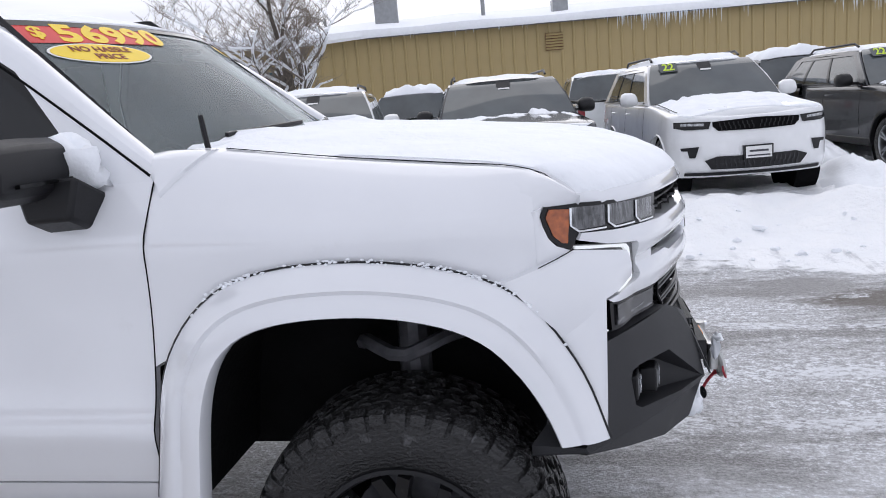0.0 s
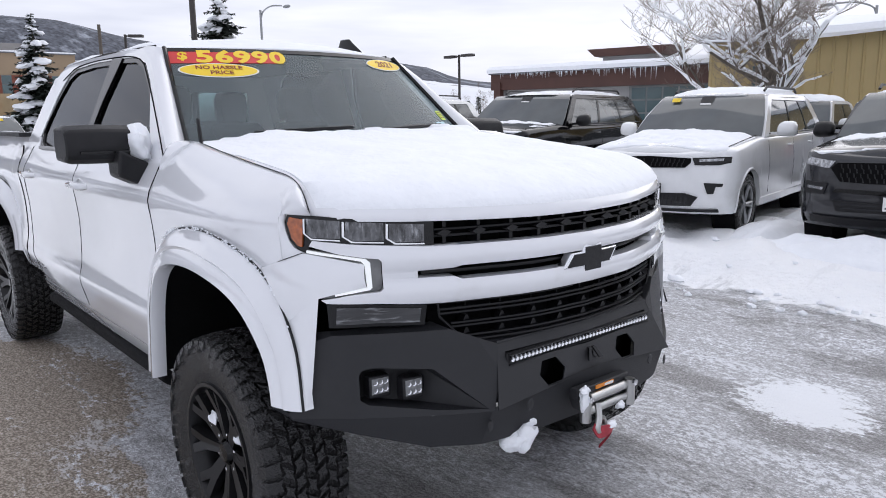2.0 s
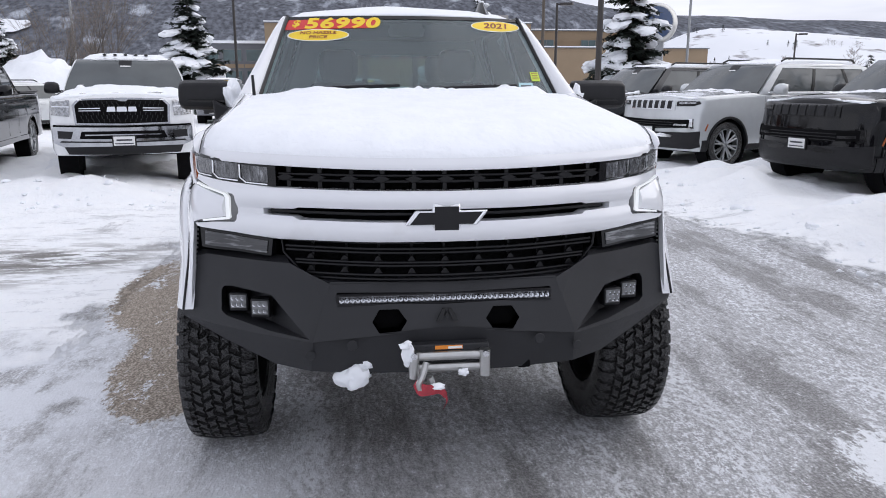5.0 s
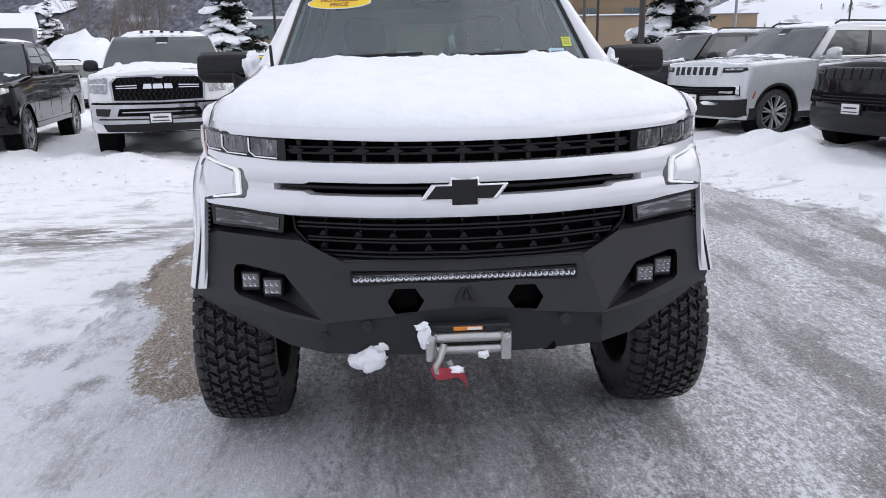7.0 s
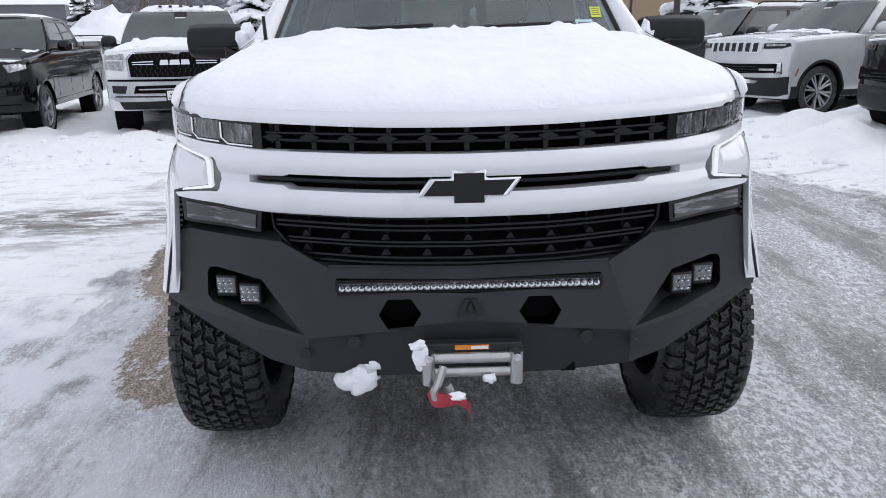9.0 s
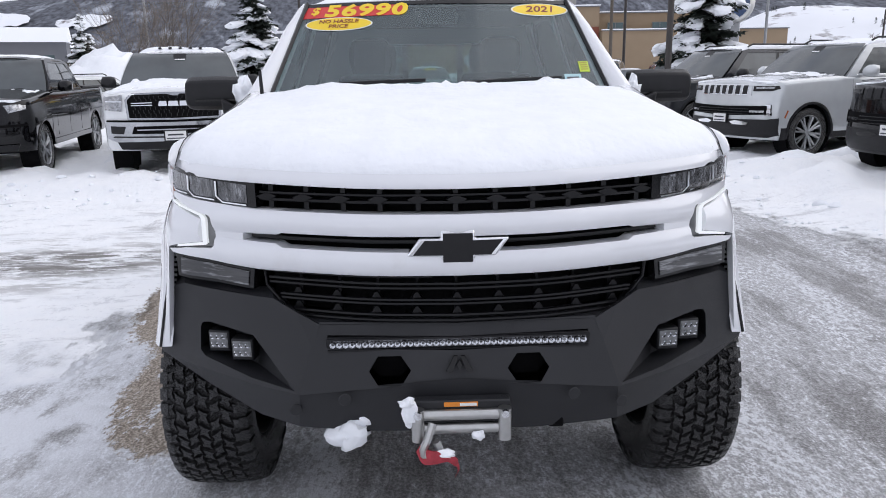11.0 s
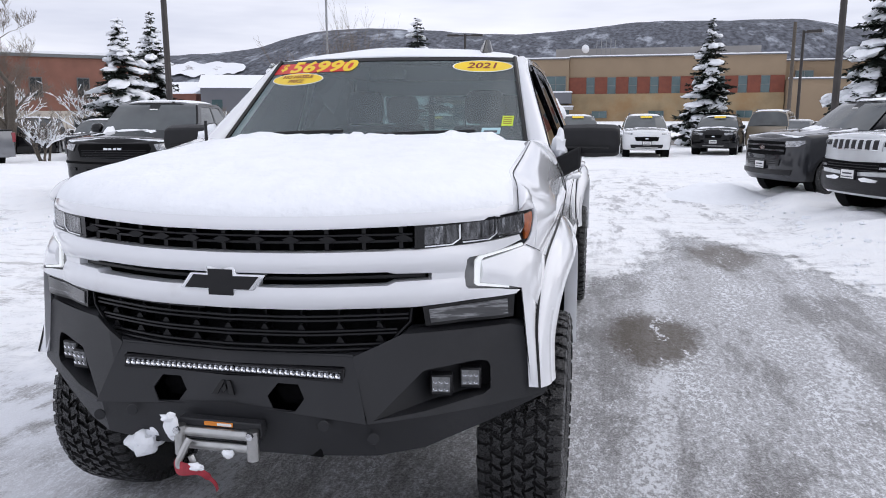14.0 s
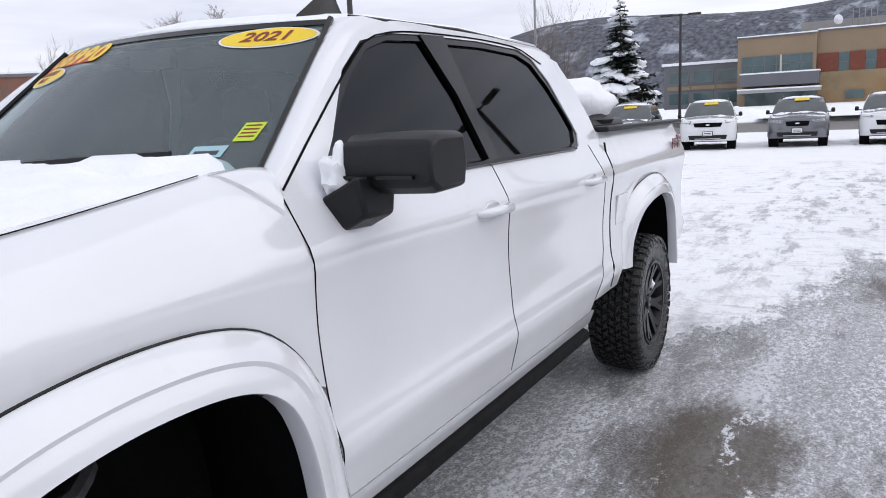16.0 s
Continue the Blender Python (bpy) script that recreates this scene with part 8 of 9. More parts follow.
def beam(u, z):
    """How far the two bars of the fascia swell: rounded above and below the slot, running out at the lamps."""
    k = ramp(0.86, 0.70, abs(u))
    top = math.sin(math.pi * min(1.0, max(0.0, (z - 1.212) / 0.078))) ** 0.6
    low = math.sin(math.pi * min(1.0, max(0.0, (z - 1.098) / 0.090))) ** 0.6
    return 0.008 + 0.020 * k * max(top, low) + 0.006 * (1 - k)


fascia = obj("front_fascia", fitted_plate(dense(whole(face)), lambda u, v, d: nose(u, v, d - beam(u, v)), 0.05, 0.05, 0.009, [dense(whole(slot))]), WHITE, truck, smooth=40)
for sg in (1, -1):
    g = (lambda pts: [(sg * u, z) for u, z in pts])
    corner_piece(sg)
    hl = on_nose("headlight", g([(0.605, 1.291), (0.605, 1.366), (0.78, 1.380), (0.93, 1.394), (1.033, 1.394), (1.044, 1.37), (1.026, 1.312), (0.989, 1.282), (0.955, 1.272), (0.948, 1.298), (0.935, 1.318), (0.80, 1.304)]), LAMP_DARK, 0.004, 0.04, "headlight with smoked housing and clear projectors")
    for k in range(3):
        a, dz = 0.634 + 0.112 * k, 0.009 * k
        on_nose("projector", g([(a, 1.304 + dz), (a, 1.360 + dz), (a + 0.098, 1.367 + dz), (a + 0.098, 1.318 + dz), (a + 0.080, 1.306 + dz)]), PROJECTOR, 0.0055, 0.004, "", hl)
        on_nose("light_guide", g([(a + 0.101, 1.320 + dz), (a + 0.100, 1.366 + dz), (a + 0.106, 1.367 + dz), (a + 0.107, 1.320 + dz), (a + 0.083, 1.300 + dz), (a + 0.0, 1.296 + dz), (a + 0.0, 1.3005 + dz), (a + 0.080, 1.3045 + dz)]), CHROME, 0.010, 0.012, "", hl)
    on_nose("side_marker", g([(0.968, 1.335), (0.965, 1.382), (1.02, 1.387), (1.030, 1.366), (1.012, 1.318), (0.988, 1.296), (0.972, 1.294)]), AMBER, 0.0085, 0.012, "amber side marker", hl)
    drl = on_nose("running_light", g([(0.955, 1.287), (0.963, 1.273), (0.86, 1.258), (0.812, 1.246), (0.804, 1.240), (0.802, 1.170), (0.955, 1.148), (0.952, 1.139), (0.86, 1.149), (0.762, 1.154), (0.753, 1.164), (0.756, 1.249), (0.764, 1.256), (0.86, 1.272)]), DRL_LENS, 0.004, 0.03, "grey C-shaped lamp with a lit strip")
    on_nose("light_strip", g([(0.955, 1.284), (0.955, 1.276), (0.86, 1.262), (0.808, 1.2505), (0.800, 1.240), (0.798, 1.168), (0.90, 1.1535), (0.90, 1.1475), (0.790, 1.159), (0.782, 1.166), (0.784, 1.245), (0.796, 1.257), (0.86, 1.269)]), DRL, 0.013, 0.012, "", drl)
    sl = on_nose("side_lamp", g([(0.637, 1.030), (0.628, 1.096), (0.75, 1.104), (0.865, 1.118), (0.935, 1.122), (0.930, 1.044)]), LAMP_DARK, 0.002, 0.03)
    on_nose("lens", g([(0.652, 1.041), (0.646, 1.087), (0.76, 1.096), (0.900, 1.111), (0.904, 1.054)]), SIDE_LENS, 0.006, 0.006, "", sl)

# Near-black sheet added to stand for the shade behind the grille.
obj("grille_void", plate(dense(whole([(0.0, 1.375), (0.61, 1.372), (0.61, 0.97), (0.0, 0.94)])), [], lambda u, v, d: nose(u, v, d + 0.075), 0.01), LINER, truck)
for z in (1.338, 1.318):
    obj("grille_bar", Shape().tube([nose(u, z, 0.012) for u in steps(-0.60, 0.60, 30)], 0.005, 6), GRILLE_BLACK, truck)
for k in range(-5, 6):
    obj("grille_rib", box((0, 0, 0), (0.05, 0.014, 0.076)), GRILLE_BLACK, truck, at=Matrix.Translation(nose(k * 0.115, 1.328, 0.04)))
    obj("grille_star", Shape().prism([(-0.030, 0.0), (-0.006, 0.010), (0.006, 0.010), (0.030, 0.0), (0.006, -0.012), (-0.006, -0.012)], "x", -0.012, 0.012), GRILLE_BLACK, truck, at=Matrix.Translation(nose(k * 0.115, 1.328, 0.010)))
for z in (1.072, 1.058, 1.022, 1.010, 0.975):
    w_ = 0.585 if z > 1.04 else (0.55 if z > 0.99 else 0.51)
    obj("grille_bar", Shape().tube([nose(u, z, 0.010) for u in steps(-w_, w_, 30)], 0.0055, 6), GRILLE_BLACK, truck)
for k in range(-4, 5):
    obj("grille_rib", Shape().prism([(-0.005, -0.065), (0.005, -0.065), (0.004, 0.065), (-0.004, 0.065)], "x", -0.02, 0.02), GRILLE_BLACK, truck, at=Matrix.Translation(nose(k * 0.125, 1.032, 0.052)))
    for z in (0.992, 1.036):
        obj("grille_fin", Shape().prism([(-0.016, -0.012), (0.016, -0.012), (0.004, 0.008), (-0.004, 0.008)], "x", -0.012, 0.012), GRILLE_BLACK, truck, at=Matrix.Translation(nose(k * 0.125, z, 0.026)))
obj("grille_edge", Shape().tube([nose(u, z, 0.0) for u, z in dense([(0.595, 1.098), (0.59, 1.05), (0.51, 0.962), (-0.51, 0.962), (-0.59, 1.05), (-0.595, 1.098)], 0.05)[:-12]], 0.005, 6), GRILLE_BLACK, truck)
obj("grille_bar", Shape().tube([nose(u, 1.199, 0.02) for u in steps(-0.64, 0.64, 30)], 0.007, 6), GRILLE_BLACK, truck)
# badge: a plain cross shape
bow = [(-0.152, -0.027), (-0.112, 0.027), (-0.050, 0.027), (-0.050, 0.053), (0.050, 0.053), (0.050, 0.027), (0.152, 0.027), (0.112, -0.027), (0.050, -0.027), (0.050, -0.053), (-0.050, -0.053), (-0.050, -0.027)]
badge = obj("badge", plate(bow, [], lambda u, v, d: (nose(u, 1.2)[0] + 0.028 - d, u, 1.190 + v), 0.04), CHROME, truck, "chrome-edged black cross badge", bevel=0.006, smooth=25)
obj("badge_face", plate([(u * 0.86, v * 0.80) for u, v in bow], [], lambda u, v, d: (nose(u, 1.2)[0] + 0.031 - d, u, 1.190 + v), 0.01), BLACK_PLASTIC, badge, smooth=25)

# -- steel bumper: folded plates --
BUMPER = {
    "t0": (0.785, 0.0, 0.962), "t1": (0.735, 0.50, 0.962), "t2": (0.69, 0.585, 1.024), "t3": (0.56, 0.90, 1.026), "t4": (0.47, 0.955, 1.01),
    "l0": (0.853, 0.0, 0.945), "l1": (0.837, 0.420, 0.945), "c0": (0.938, 0.0, 0.785), "c1": (0.894, 0.485, 0.742),
}


def facet_put(keys, sg=1):
    """Lays a folded plate's own (across, up, inward) metres into space, from its first corner."""
    P = [Vector(BUMPER[k]) for k in keys]
    o = P[0]
    u = (P[1] - P[0]).normalized()
    n = Vector((0, 0, 0))
    for i in range(1, len(P) - 1):
        n += (P[i] - o).cross(P[i + 1] - o)
    n.normalize()
    if n.x < 0 and abs(n.x) > 0.2:
        n = -n
    v = n.cross(u)

    def put(a, b, d):
        q = o + u * a + v * b - n * d
        return (q.x, sg * q.y, q.z)
    return put


def local(keys, pts):
    """(y, z) places on a plate, in its own metres."""
    P = [Vector(BUMPER[k]) for k in keys]
    o = P[0]
    u = (P[1] - P[0]).normalized()
    n = Vector((0, 0, 0))
    for i in range(1, len(P) - 1):
        n += (P[i] - o).cross(P[i + 1] - o)
    n.normalize()
    if n.x < 0 and abs(n.x) > 0.2:
        n = -n
    v = n.cross(u)
    out = []
    for y, z in pts:
        x = o.x - (n.y * (y - o.y) + n.z * (z - o.z)) / n.x
        q = Vector((x, y, z)) - o
        out.append((q.dot(u), q.dot(v)))
    return out


POD_LENS = material("pod_lens_glass", (0.18, 0.185, 0.19), 0.1, vary=0.3, scale=60, coat=0.6)
# The root mesh is a near-black box standing for shade behind the plates.
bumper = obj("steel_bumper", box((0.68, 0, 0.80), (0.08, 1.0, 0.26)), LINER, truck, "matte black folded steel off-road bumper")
HEX = [(0.145, 0.812), (0.175, 0.852), (0.245, 0.850), (0.272, 0.808), (0.245, 0.768), (0.175, 0.768)]
POCKET = [(0.640, 0.890), (0.80, 0.904), (0.832, 0.898), (0.843, 0.880), (0.846, 0.802), (0.826, 0.786), (0.648, 0.760), (0.500, 0.750)]
for sg in (1, -1):
    kc = ["l0", "l1", "c1", "c0"]
    put = facet_put(kc, sg)
    rim = [(0.0, 0.945), (0.420, 0.945), (0.485, 0.742), (0.0, 0.785), (0.0, 0.8695), (0.396, 0.8695), (0.396, 0.9085), (0.0, 0.9085)]
    obj("centre_plate", plate(local(kc, rim), [local(kc, HEX)], put, 0.006), STEEL, bumper, smooth=15)
    # wing: outline in (y, z), depth by the fold from centre plate to end
    def wing_x(y, z):
        k = max(0.0, (y - 0.45) / 0.5)
        return 0.873 - 0.22 * k - 0.095 * k * k + 0.36 * (0.85 - z) * (1 - 0.7 * min(1, k))
    outl = [(0.420, 0.945), (0.568, 1.010), (0.90, 1.013), (0.944, 0.998), (0.970, 0.795), (1.028, 0.764), (1.020, 0.746), (0.485, 0.742)]
    obj("wing_plate", plate(dense(outl, 0.06), [POCKET], lambda u, v, d: (wing_x(u, v) - d, sg * u, v), 0.006), STEEL, bumper, smooth=15)
    def sunk(u):
        return 0.002 + 0.112 * min(1.0, max(0.0, (u - 0.50) / 0.15))
    obj("lamp_pocket", fitted_plate(POCKET, lambda u, v, d: (wing_x(u, v) - sunk(u) - d, sg * u, v), 0.006, 0.05, 0.2), STEEL, bumper, smooth=15)
    rim_o = [(wing_x(u, v) - 0.005, sg * u, v) for u, v in POCKET + POCKET[:1]]
    rim_i = [(wing_x(u, v) - sunk(u) - 0.003, sg * u, v) for u, v in POCKET + POCKET[:1]]
    obj("pocket_wall", Shape().loft([rim_o, rim_i], False, False), STEEL, bumper, smooth=15)
    obj("top_ledge", Shape().loft([[(x, sg * y, z) for x, y, z in (BUMPER["t0"], BUMPER["t1"], BUMPER["t2"], BUMPER["t3"], BUMPER["t4"])], [(x, sg * y, z) for x, y, z in (BUMPER["l0"], (wing_x(0.420, 0.945), 0.420, 0.945), (wing_x(0.568, 1.010), 0.568, 1.010), (wing_x(0.90, 1.013), 0.90, 1.013), (wing_x(0.944, 0.998), 0.944, 0.998))]], False, False), STEEL, bumper, smooth=15)
    r1 = [(x, sg * y, z) for x, y, z in [(0.930, 0.0, 0.796), (0.909, 0.25, 0.774), (0.896, 0.40, 0.760), (0.889, 0.485, 0.750)]] + [(wing_x(y, z), sg * y, z) for y, z in ((0.66, 0.743), (0.85, 0.7445), (1.020, 0.746))]
    r2 = [(x, sg * y, z) for x, y, z in [(0.895, 0.0, 0.612), (0.885, 0.25, 0.612), (0.86, 0.44, 0.615), (0.84, 0.50, 0.612), (0.745, 0.64, 0.612), (0.62, 0.84, 0.675), (0.50, 1.015, 0.738)]]
    r3 = [(x - 0.20, y * 0.97, z + 0.02) for x, y, z in r2]
    obj("lower_plate", Shape().loft([r1, r2, r3], False, False), STEEL, bumper, smooth=15)
    obj("end_plate", Shape().add([(wing_x(0.944, 0.998), sg * 0.944, 0.998), (wing_x(0.970, 0.795), sg * 0.970, 0.795), (wing_x(1.028, 0.764), sg * 1.028, 0.764), (wing_x(1.02, 0.746), sg * 1.02, 0.746), (0.36, sg * 1.01, 0.735), (0.36, sg * 1.01, 0.765), (0.40, sg * 0.955, 0.80), (0.42, sg * 0.925, 0.995)], [(0, 1, 6, 7), (1, 2, 5, 6), (2, 3, 4, 5)]), STEEL, bumper, smooth=0)
    # lamp pods in the pocket
    for y, z in ((0.775, 0.836), (0.686, 0.826)):
        dx = wing_x(y, z) - 0.056
        m = pose(dx, sg * y, z, 0, 0, sg * 8)
        pod = obj("light_pod", Shape().box((0, 0, 0), (0.05, 0.074, 0.074)), BLACK_PLASTIC, bumper, "square six-LED lamp pod", at=m, bevel=0.006)
        obj("pod_lens", box((0.026, 0, 0.004), (0.004, 0.060, 0.052)), POD_LENS, pod)
        for i in (-1, 0, 1):
            for j in (-1, 1):
                obj("led", Shape().lathe([(0.001, -0.007), (0.005, -0.005), (0.0088, 0.001)], 8, pose(0.0305, i * 0.019, 0.004 + j * 0.013, 0, 0, -90)), CHROME, pod)
    obj("tow_bolt", Shape().lathe([(0.001, 0.004), (0.018, 0.003), (0.020, 0.0)], 14, pose(0.920, sg * 0.345, 0.735, 0, 0, -80)), STEEL, bumper)
    obj("tow_bolt", Shape().lathe([(0.001, 0.004), (0.018, 0.003), (0.020, 0.0)], 14, pose(0.885, sg * 0.50, 0.690, 0, 0, -70)), STEEL, bumper)
    # Near-black sheet added for the shade inside the hexagonal hole.
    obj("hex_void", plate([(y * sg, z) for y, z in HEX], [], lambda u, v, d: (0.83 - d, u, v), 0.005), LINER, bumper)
    obj("tow_bracket", box((0.83, sg * 0.30, 0.629), (0.10, 0.05, 0.05)), LINER, bumper, bevel=0.008)
# light bar in its recess
bar = obj("light_bar", box((0.850, 0, 0.889), (0.03, 0.80, 0.042)), BLACK_PLASTIC, bumper, "long LED light bar", bevel=0.004)
for k in range(40):
    y = -0.380 + 0.76 * k / 39
    obj("led", Shape().lathe([(0.001, -0.006), (0.0022, -0.006), (0.006, -0.003), (0.0093, 0.002)], 8, pose(0, 0, 0, 0, 0, -90)), CHROME, bar, at=pose(0.8705, y, 0.889))
obj("bar_reflector", box((0.8660, 0, 0.889), (0.001, 0.775, 0.026)), PROJECTOR, bar)
obj("bar_bezel", Shape().box((0.869, 0, 0.9065), (0.010, 0.79, 0.005)).box((0.869, 0, 0.8715), (0.010, 0.79, 0.005)), BLACK_PLASTIC, bar)
for pts in ([(-0.040, -0.020), (-0.016, 0.020), (-0.004, 0.020), (-0.020, -0.020)], [(0.040, -0.020), (0.016, 0.020), (0.004, 0.020), (0.020, -0.020)], [(-0.008, -0.004), (0.0, 0.010), (0.008, -0.004), (0.0, -0.016)]):
    obj("maker_mark", plate(pts, [], lambda u, v, d: (0.914 - 0.52 * v - d, u, 0.838 + v), 0.008), BLACK_GLOSS, bumper)
# winch fairlead, hook and strap
fair = obj("winch_fairlead", plate([(-0.150, 0.705), (-0.146, 0.742), (0.146, 0.742), (0.150, 0.705), (0.128, 0.660), (0.118, 0.690), (-0.118, 0.690), (-0.128, 0.660)], [], lambda u, v, d: (0.962 - d, u, v), 0.04), STEEL, bumper, "roller fairlead on the winch", bevel=0.004)
for z in (0.715, 0.672):
    obj("roller", Shape().tube([(0.972, -0.115, z - 0.012), (0.972, 0.115, z - 0.012)], 0.017, 12), ALU, fair)
for y in (-0.128, 0.128):
    obj("roller", Shape().tube([(0.982, y, 0.726), (0.982, y, 0.628)], 0.020, 12), ALU, fair)
    obj("bolt", Shape().lathe([(0.001, 0.01), (0.012, 0.009), (0.013, 0.0)], 8, pose(1.0, y, 0.716, 0, 0, -90)), CHROME, fair)
obj("label_plate", box((0.964, 0.0, 0.731), (0.004, 0.10, 0.013)), ORANGE, fair, "small orange warning label")
obj("label_print", box((0.9665, 0.022, 0.731), (0.002, 0.05, 0.009)), STICKER_WHITE, fair)
obj("winch_hook", Shape().tube(smooth_path([(1.0, -0.085, 0.69), (1.02, -0.10, 0.65), (1.025, -0.115, 0.61), (1.02, -0.09, 0.588), (1.015, -0.065, 0.61), (1.015, -0.075, 0.64)], 14), 0.012, 7), ALU, fair)
strap = obj("pull_strap", Shape().loft([[(p[0] + dx, p[1] + dy * k, p[2] + dz * k) for dx, dy, dz in ((-0.003, -0.5, -0.8), (0.003, -0.5, -0.8), (0.003, 0.5, 0.8), (-0.003, 0.5, 0.8))] for p, k in zip(smooth_path([(1.02, -0.128, 0.622), (1.032, -0.105, 0.600), (1.038, -0.070, 0.600), (1.030, -0.040, 0.594), (1.012, -0.018, 0.568), (0.985, -0.010, 0.530), (0.962, -0.018, 0.495)], 20), [0.012 + 0.014 * math.sin(math.pi * min(1, i / 9)) - 0.006 * (i > 12) for i in range(21)])]), RED, fair, "red webbing pull strap")

# -- wheels --
def mud_tyre(at, name="wheel"):
    """wheel > tyre (> tread), rim, hub cap; outside to +y."""
    w = new(name)
    w.parent = truck
    w.matrix_basis = at
    r, h = TYRE_R, 0.16
    rr = 0.262
    tyre = obj("tyre", Shape().lathe([(rr, -0.115), (rr + 0.012, -0.140), (0.33, -0.160), (0.40, -0.160), (0.432, -0.150), (r - 0.017, -0.125), (r - 0.014, 0), (r - 0.017, 0.125), (0.432, 0.150), (0.40, 0.160), (0.33, 0.160), (rr + 0.012, 0.140), (rr, 0.115)], 64), RUBBER, w, "knobbly all-terrain tyre", smooth=40)
    s = Shape()
    rnd = random.Random(4)
    n = 48
    lanes = [(-0.124, 0.040, 0.20), (-0.083, 0.039, -0.8), (-0.042, 0.038, 0.9), (0.0, 0.038, -0.8), (0.042, 0.038, 0.9), (0.083, 0.039, -0.9), (0.124, 0.040, 0.20)]
    for k in range(n):
        a = 2 * math.pi * k / n
        for q_, (y, wd, sk) in enumerate(lanes):
            b = a + (0.5 * (q_ % 2) + rnd.uniform(-0.10, 0.10)) * 2 * math.pi / n
            ln = 0.053 * rnd.uniform(0.82, 1.0)
            rise = rnd.uniform(-0.001, 0.0015)
            shape = [(du + rnd.uniform(-0.12, 0.12), dv + rnd.uniform(-0.10, 0.10)) for du, dv in ((-0.95, -1), (-0.1, -0.62), (0.95, -1), (0.72, 0.0), (0.95, 1), (0.1, 0.62), (-0.95, 1), (-0.72, 0.0))]
            pts = []
            for q, rad in ((1.0, r - 0.020), (0.86, r + rise)):
                for du, dv in shape:
                    uu, vv = du * ln / 2 * q, dv * wd / 2 * q * 1.12
                    ang = b + (uu + sk * vv * 0.7) / r
                    drop = 0.010 * (abs((y + vv) / 0.14)) ** 3
                    pts.append(((rad - drop) * math.cos(ang), y + vv, (rad - drop) * math.sin(ang)))
            s.add(pts, [tuple(range(8, 16))] + [(i, (i + 1) % 8, (i + 1) % 8 + 8, i + 8) for i in range(8)])
        for sgn in (1, -1):
            # shoulder lugs that run down the sidewall
            b = a + (0.25 if k % 2 else 0.0) / n
            lo = 0.395 if k % 2 else 0.412
            pts = []
            for rad, yy in ((r - 0.006, 0.128), (0.438, 0.157), (lo, 0.166)):
                for du in (-0.021, 0.021):
                    pts.append((rad * math.cos(b + du / r), sgn * yy, rad * math.sin(b + du / r)))
            for rad, yy in ((r - 0.03, 0.12), (0.425, 0.146), (lo, 0.157)):
                for du in (-0.025, 0.025):
                    pts.append((rad * math.cos(b + du / r), sgn * yy, rad * math.sin(b + du / r)))
            s.add(pts, [(0, 1, 3, 2), (2, 3, 5, 4), (0, 2, 8, 6), (2, 4, 10, 8), (1, 7, 9, 3), (3, 9, 11, 5), (4, 5, 11, 10), (0, 6, 7, 1)])
    tagged(obj("tread", s, RUBBER, tyre, "", smooth=0), kind="stuff")
    rim_s = Shape()
    rim_s.lathe([(rr, -0.13), (rr * 0.93, -0.10), (rr * 0.90, 0.06), (rr * 0.95, 0.125), (rr * 1.0, 0.150), (rr * 1.05, 0.150), (rr * 1.06, 0.135)], 48)
    obj("rim", rim_s, DARK_ALLOY, w)
    for k in range(8):
        a = 2 * math.pi * k / 8
        sp = Shape()
        for da in (-0.16, 0.16):
            p0 = (0.055 * math.cos(a), 0.085, 0.055 * math.sin(a))
            p1 = (0.17 * math.cos(a + da * 0.4), 0.105, 0.17 * math.sin(a + da * 0.4))
            p2 = (0.252 * math.cos(a + da), 0.128, 0.252 * math.sin(a + da))
            sp.tube([p0, p1, p2], [0.030, 0.027, 0.025], 4)
        obj("spoke", sp, DARK_ALLOY, w, smooth=20)
    obj("hub_cap", Shape().lathe([(0.001, 0.125), (0.035, 0.122), (0.045, 0.10), (0.065, 0.09), (0.07, 0.05)], 20), BLACK_GLOSS, w)
    for k in range(6):
        a = 2 * math.pi * (k + 0.5) / 6
        obj("wheel_nut", Shape().lathe([(0.001, 0.112), (0.009, 0.11), (0.010, 0.07)], 6, pose(0.075 * math.cos(a), 0, 0.075 * math.sin(a))), CHROME, w)
    obj("brake_disc", Shape().lathe([(0.05, 0.0), (0.19, 0.0), (0.19, -0.03), (0.05, -0.03)], 24), STEEL_DULL, w)
    obj("wheel_back", Shape().lathe([(0.001, -0.05), (rr * 0.95, -0.05)], 24), LINER, w)
    return w


first_wheel = mud_tyre(pose(0, 0.925, TYRE_R, 0, 20, 0))
copy_thing(first_wheel, pose(0, -0.925, TYRE_R, 0, 50, 180)).name = "wheel"
copy_thing(first_wheel, pose(-WBASE, 0.925, TYRE_R, 0, 75, 0)).name = "wheel"
copy_thing(first_wheel, pose(-WBASE, -0.925, TYRE_R, 0, 5, 180)).name = "wheel"

# -- stickers on the windscreen --
def ellipse(cx, cz, a, b, n=36):
    return [(cx + a * math.cos(2 * math.pi * k / n), cz + b * math.sin(2 * math.pi * k / n)) for k in range(n)]


def stick(name, pts, mat, d, label="", parent=None):
    return obj(name, plate(dense(pts, 0.05), [], lambda u, v, q: on_screen(u, v, d - q), 0.0012), mat, parent or truck, label, smooth=0)


price = stick("price_sticker", [(-0.722, 1.966), (-0.690, 2.028), (-0.175, 2.030), (-0.185, 1.972)], STICKER_RED, 0.003, "red price strip with yellow figures")
for k, ch in enumerate("56990"):
    lettering("price_figure", ch, 0.130, STICKER_YELLOW, price, lambda u, v, d: on_screen(-0.556 + 0.088 * k + u, 1.9985 + v * 0.66, 0.0045 + d), 0.0006, 0.15, 1.25, "", 0.0048)
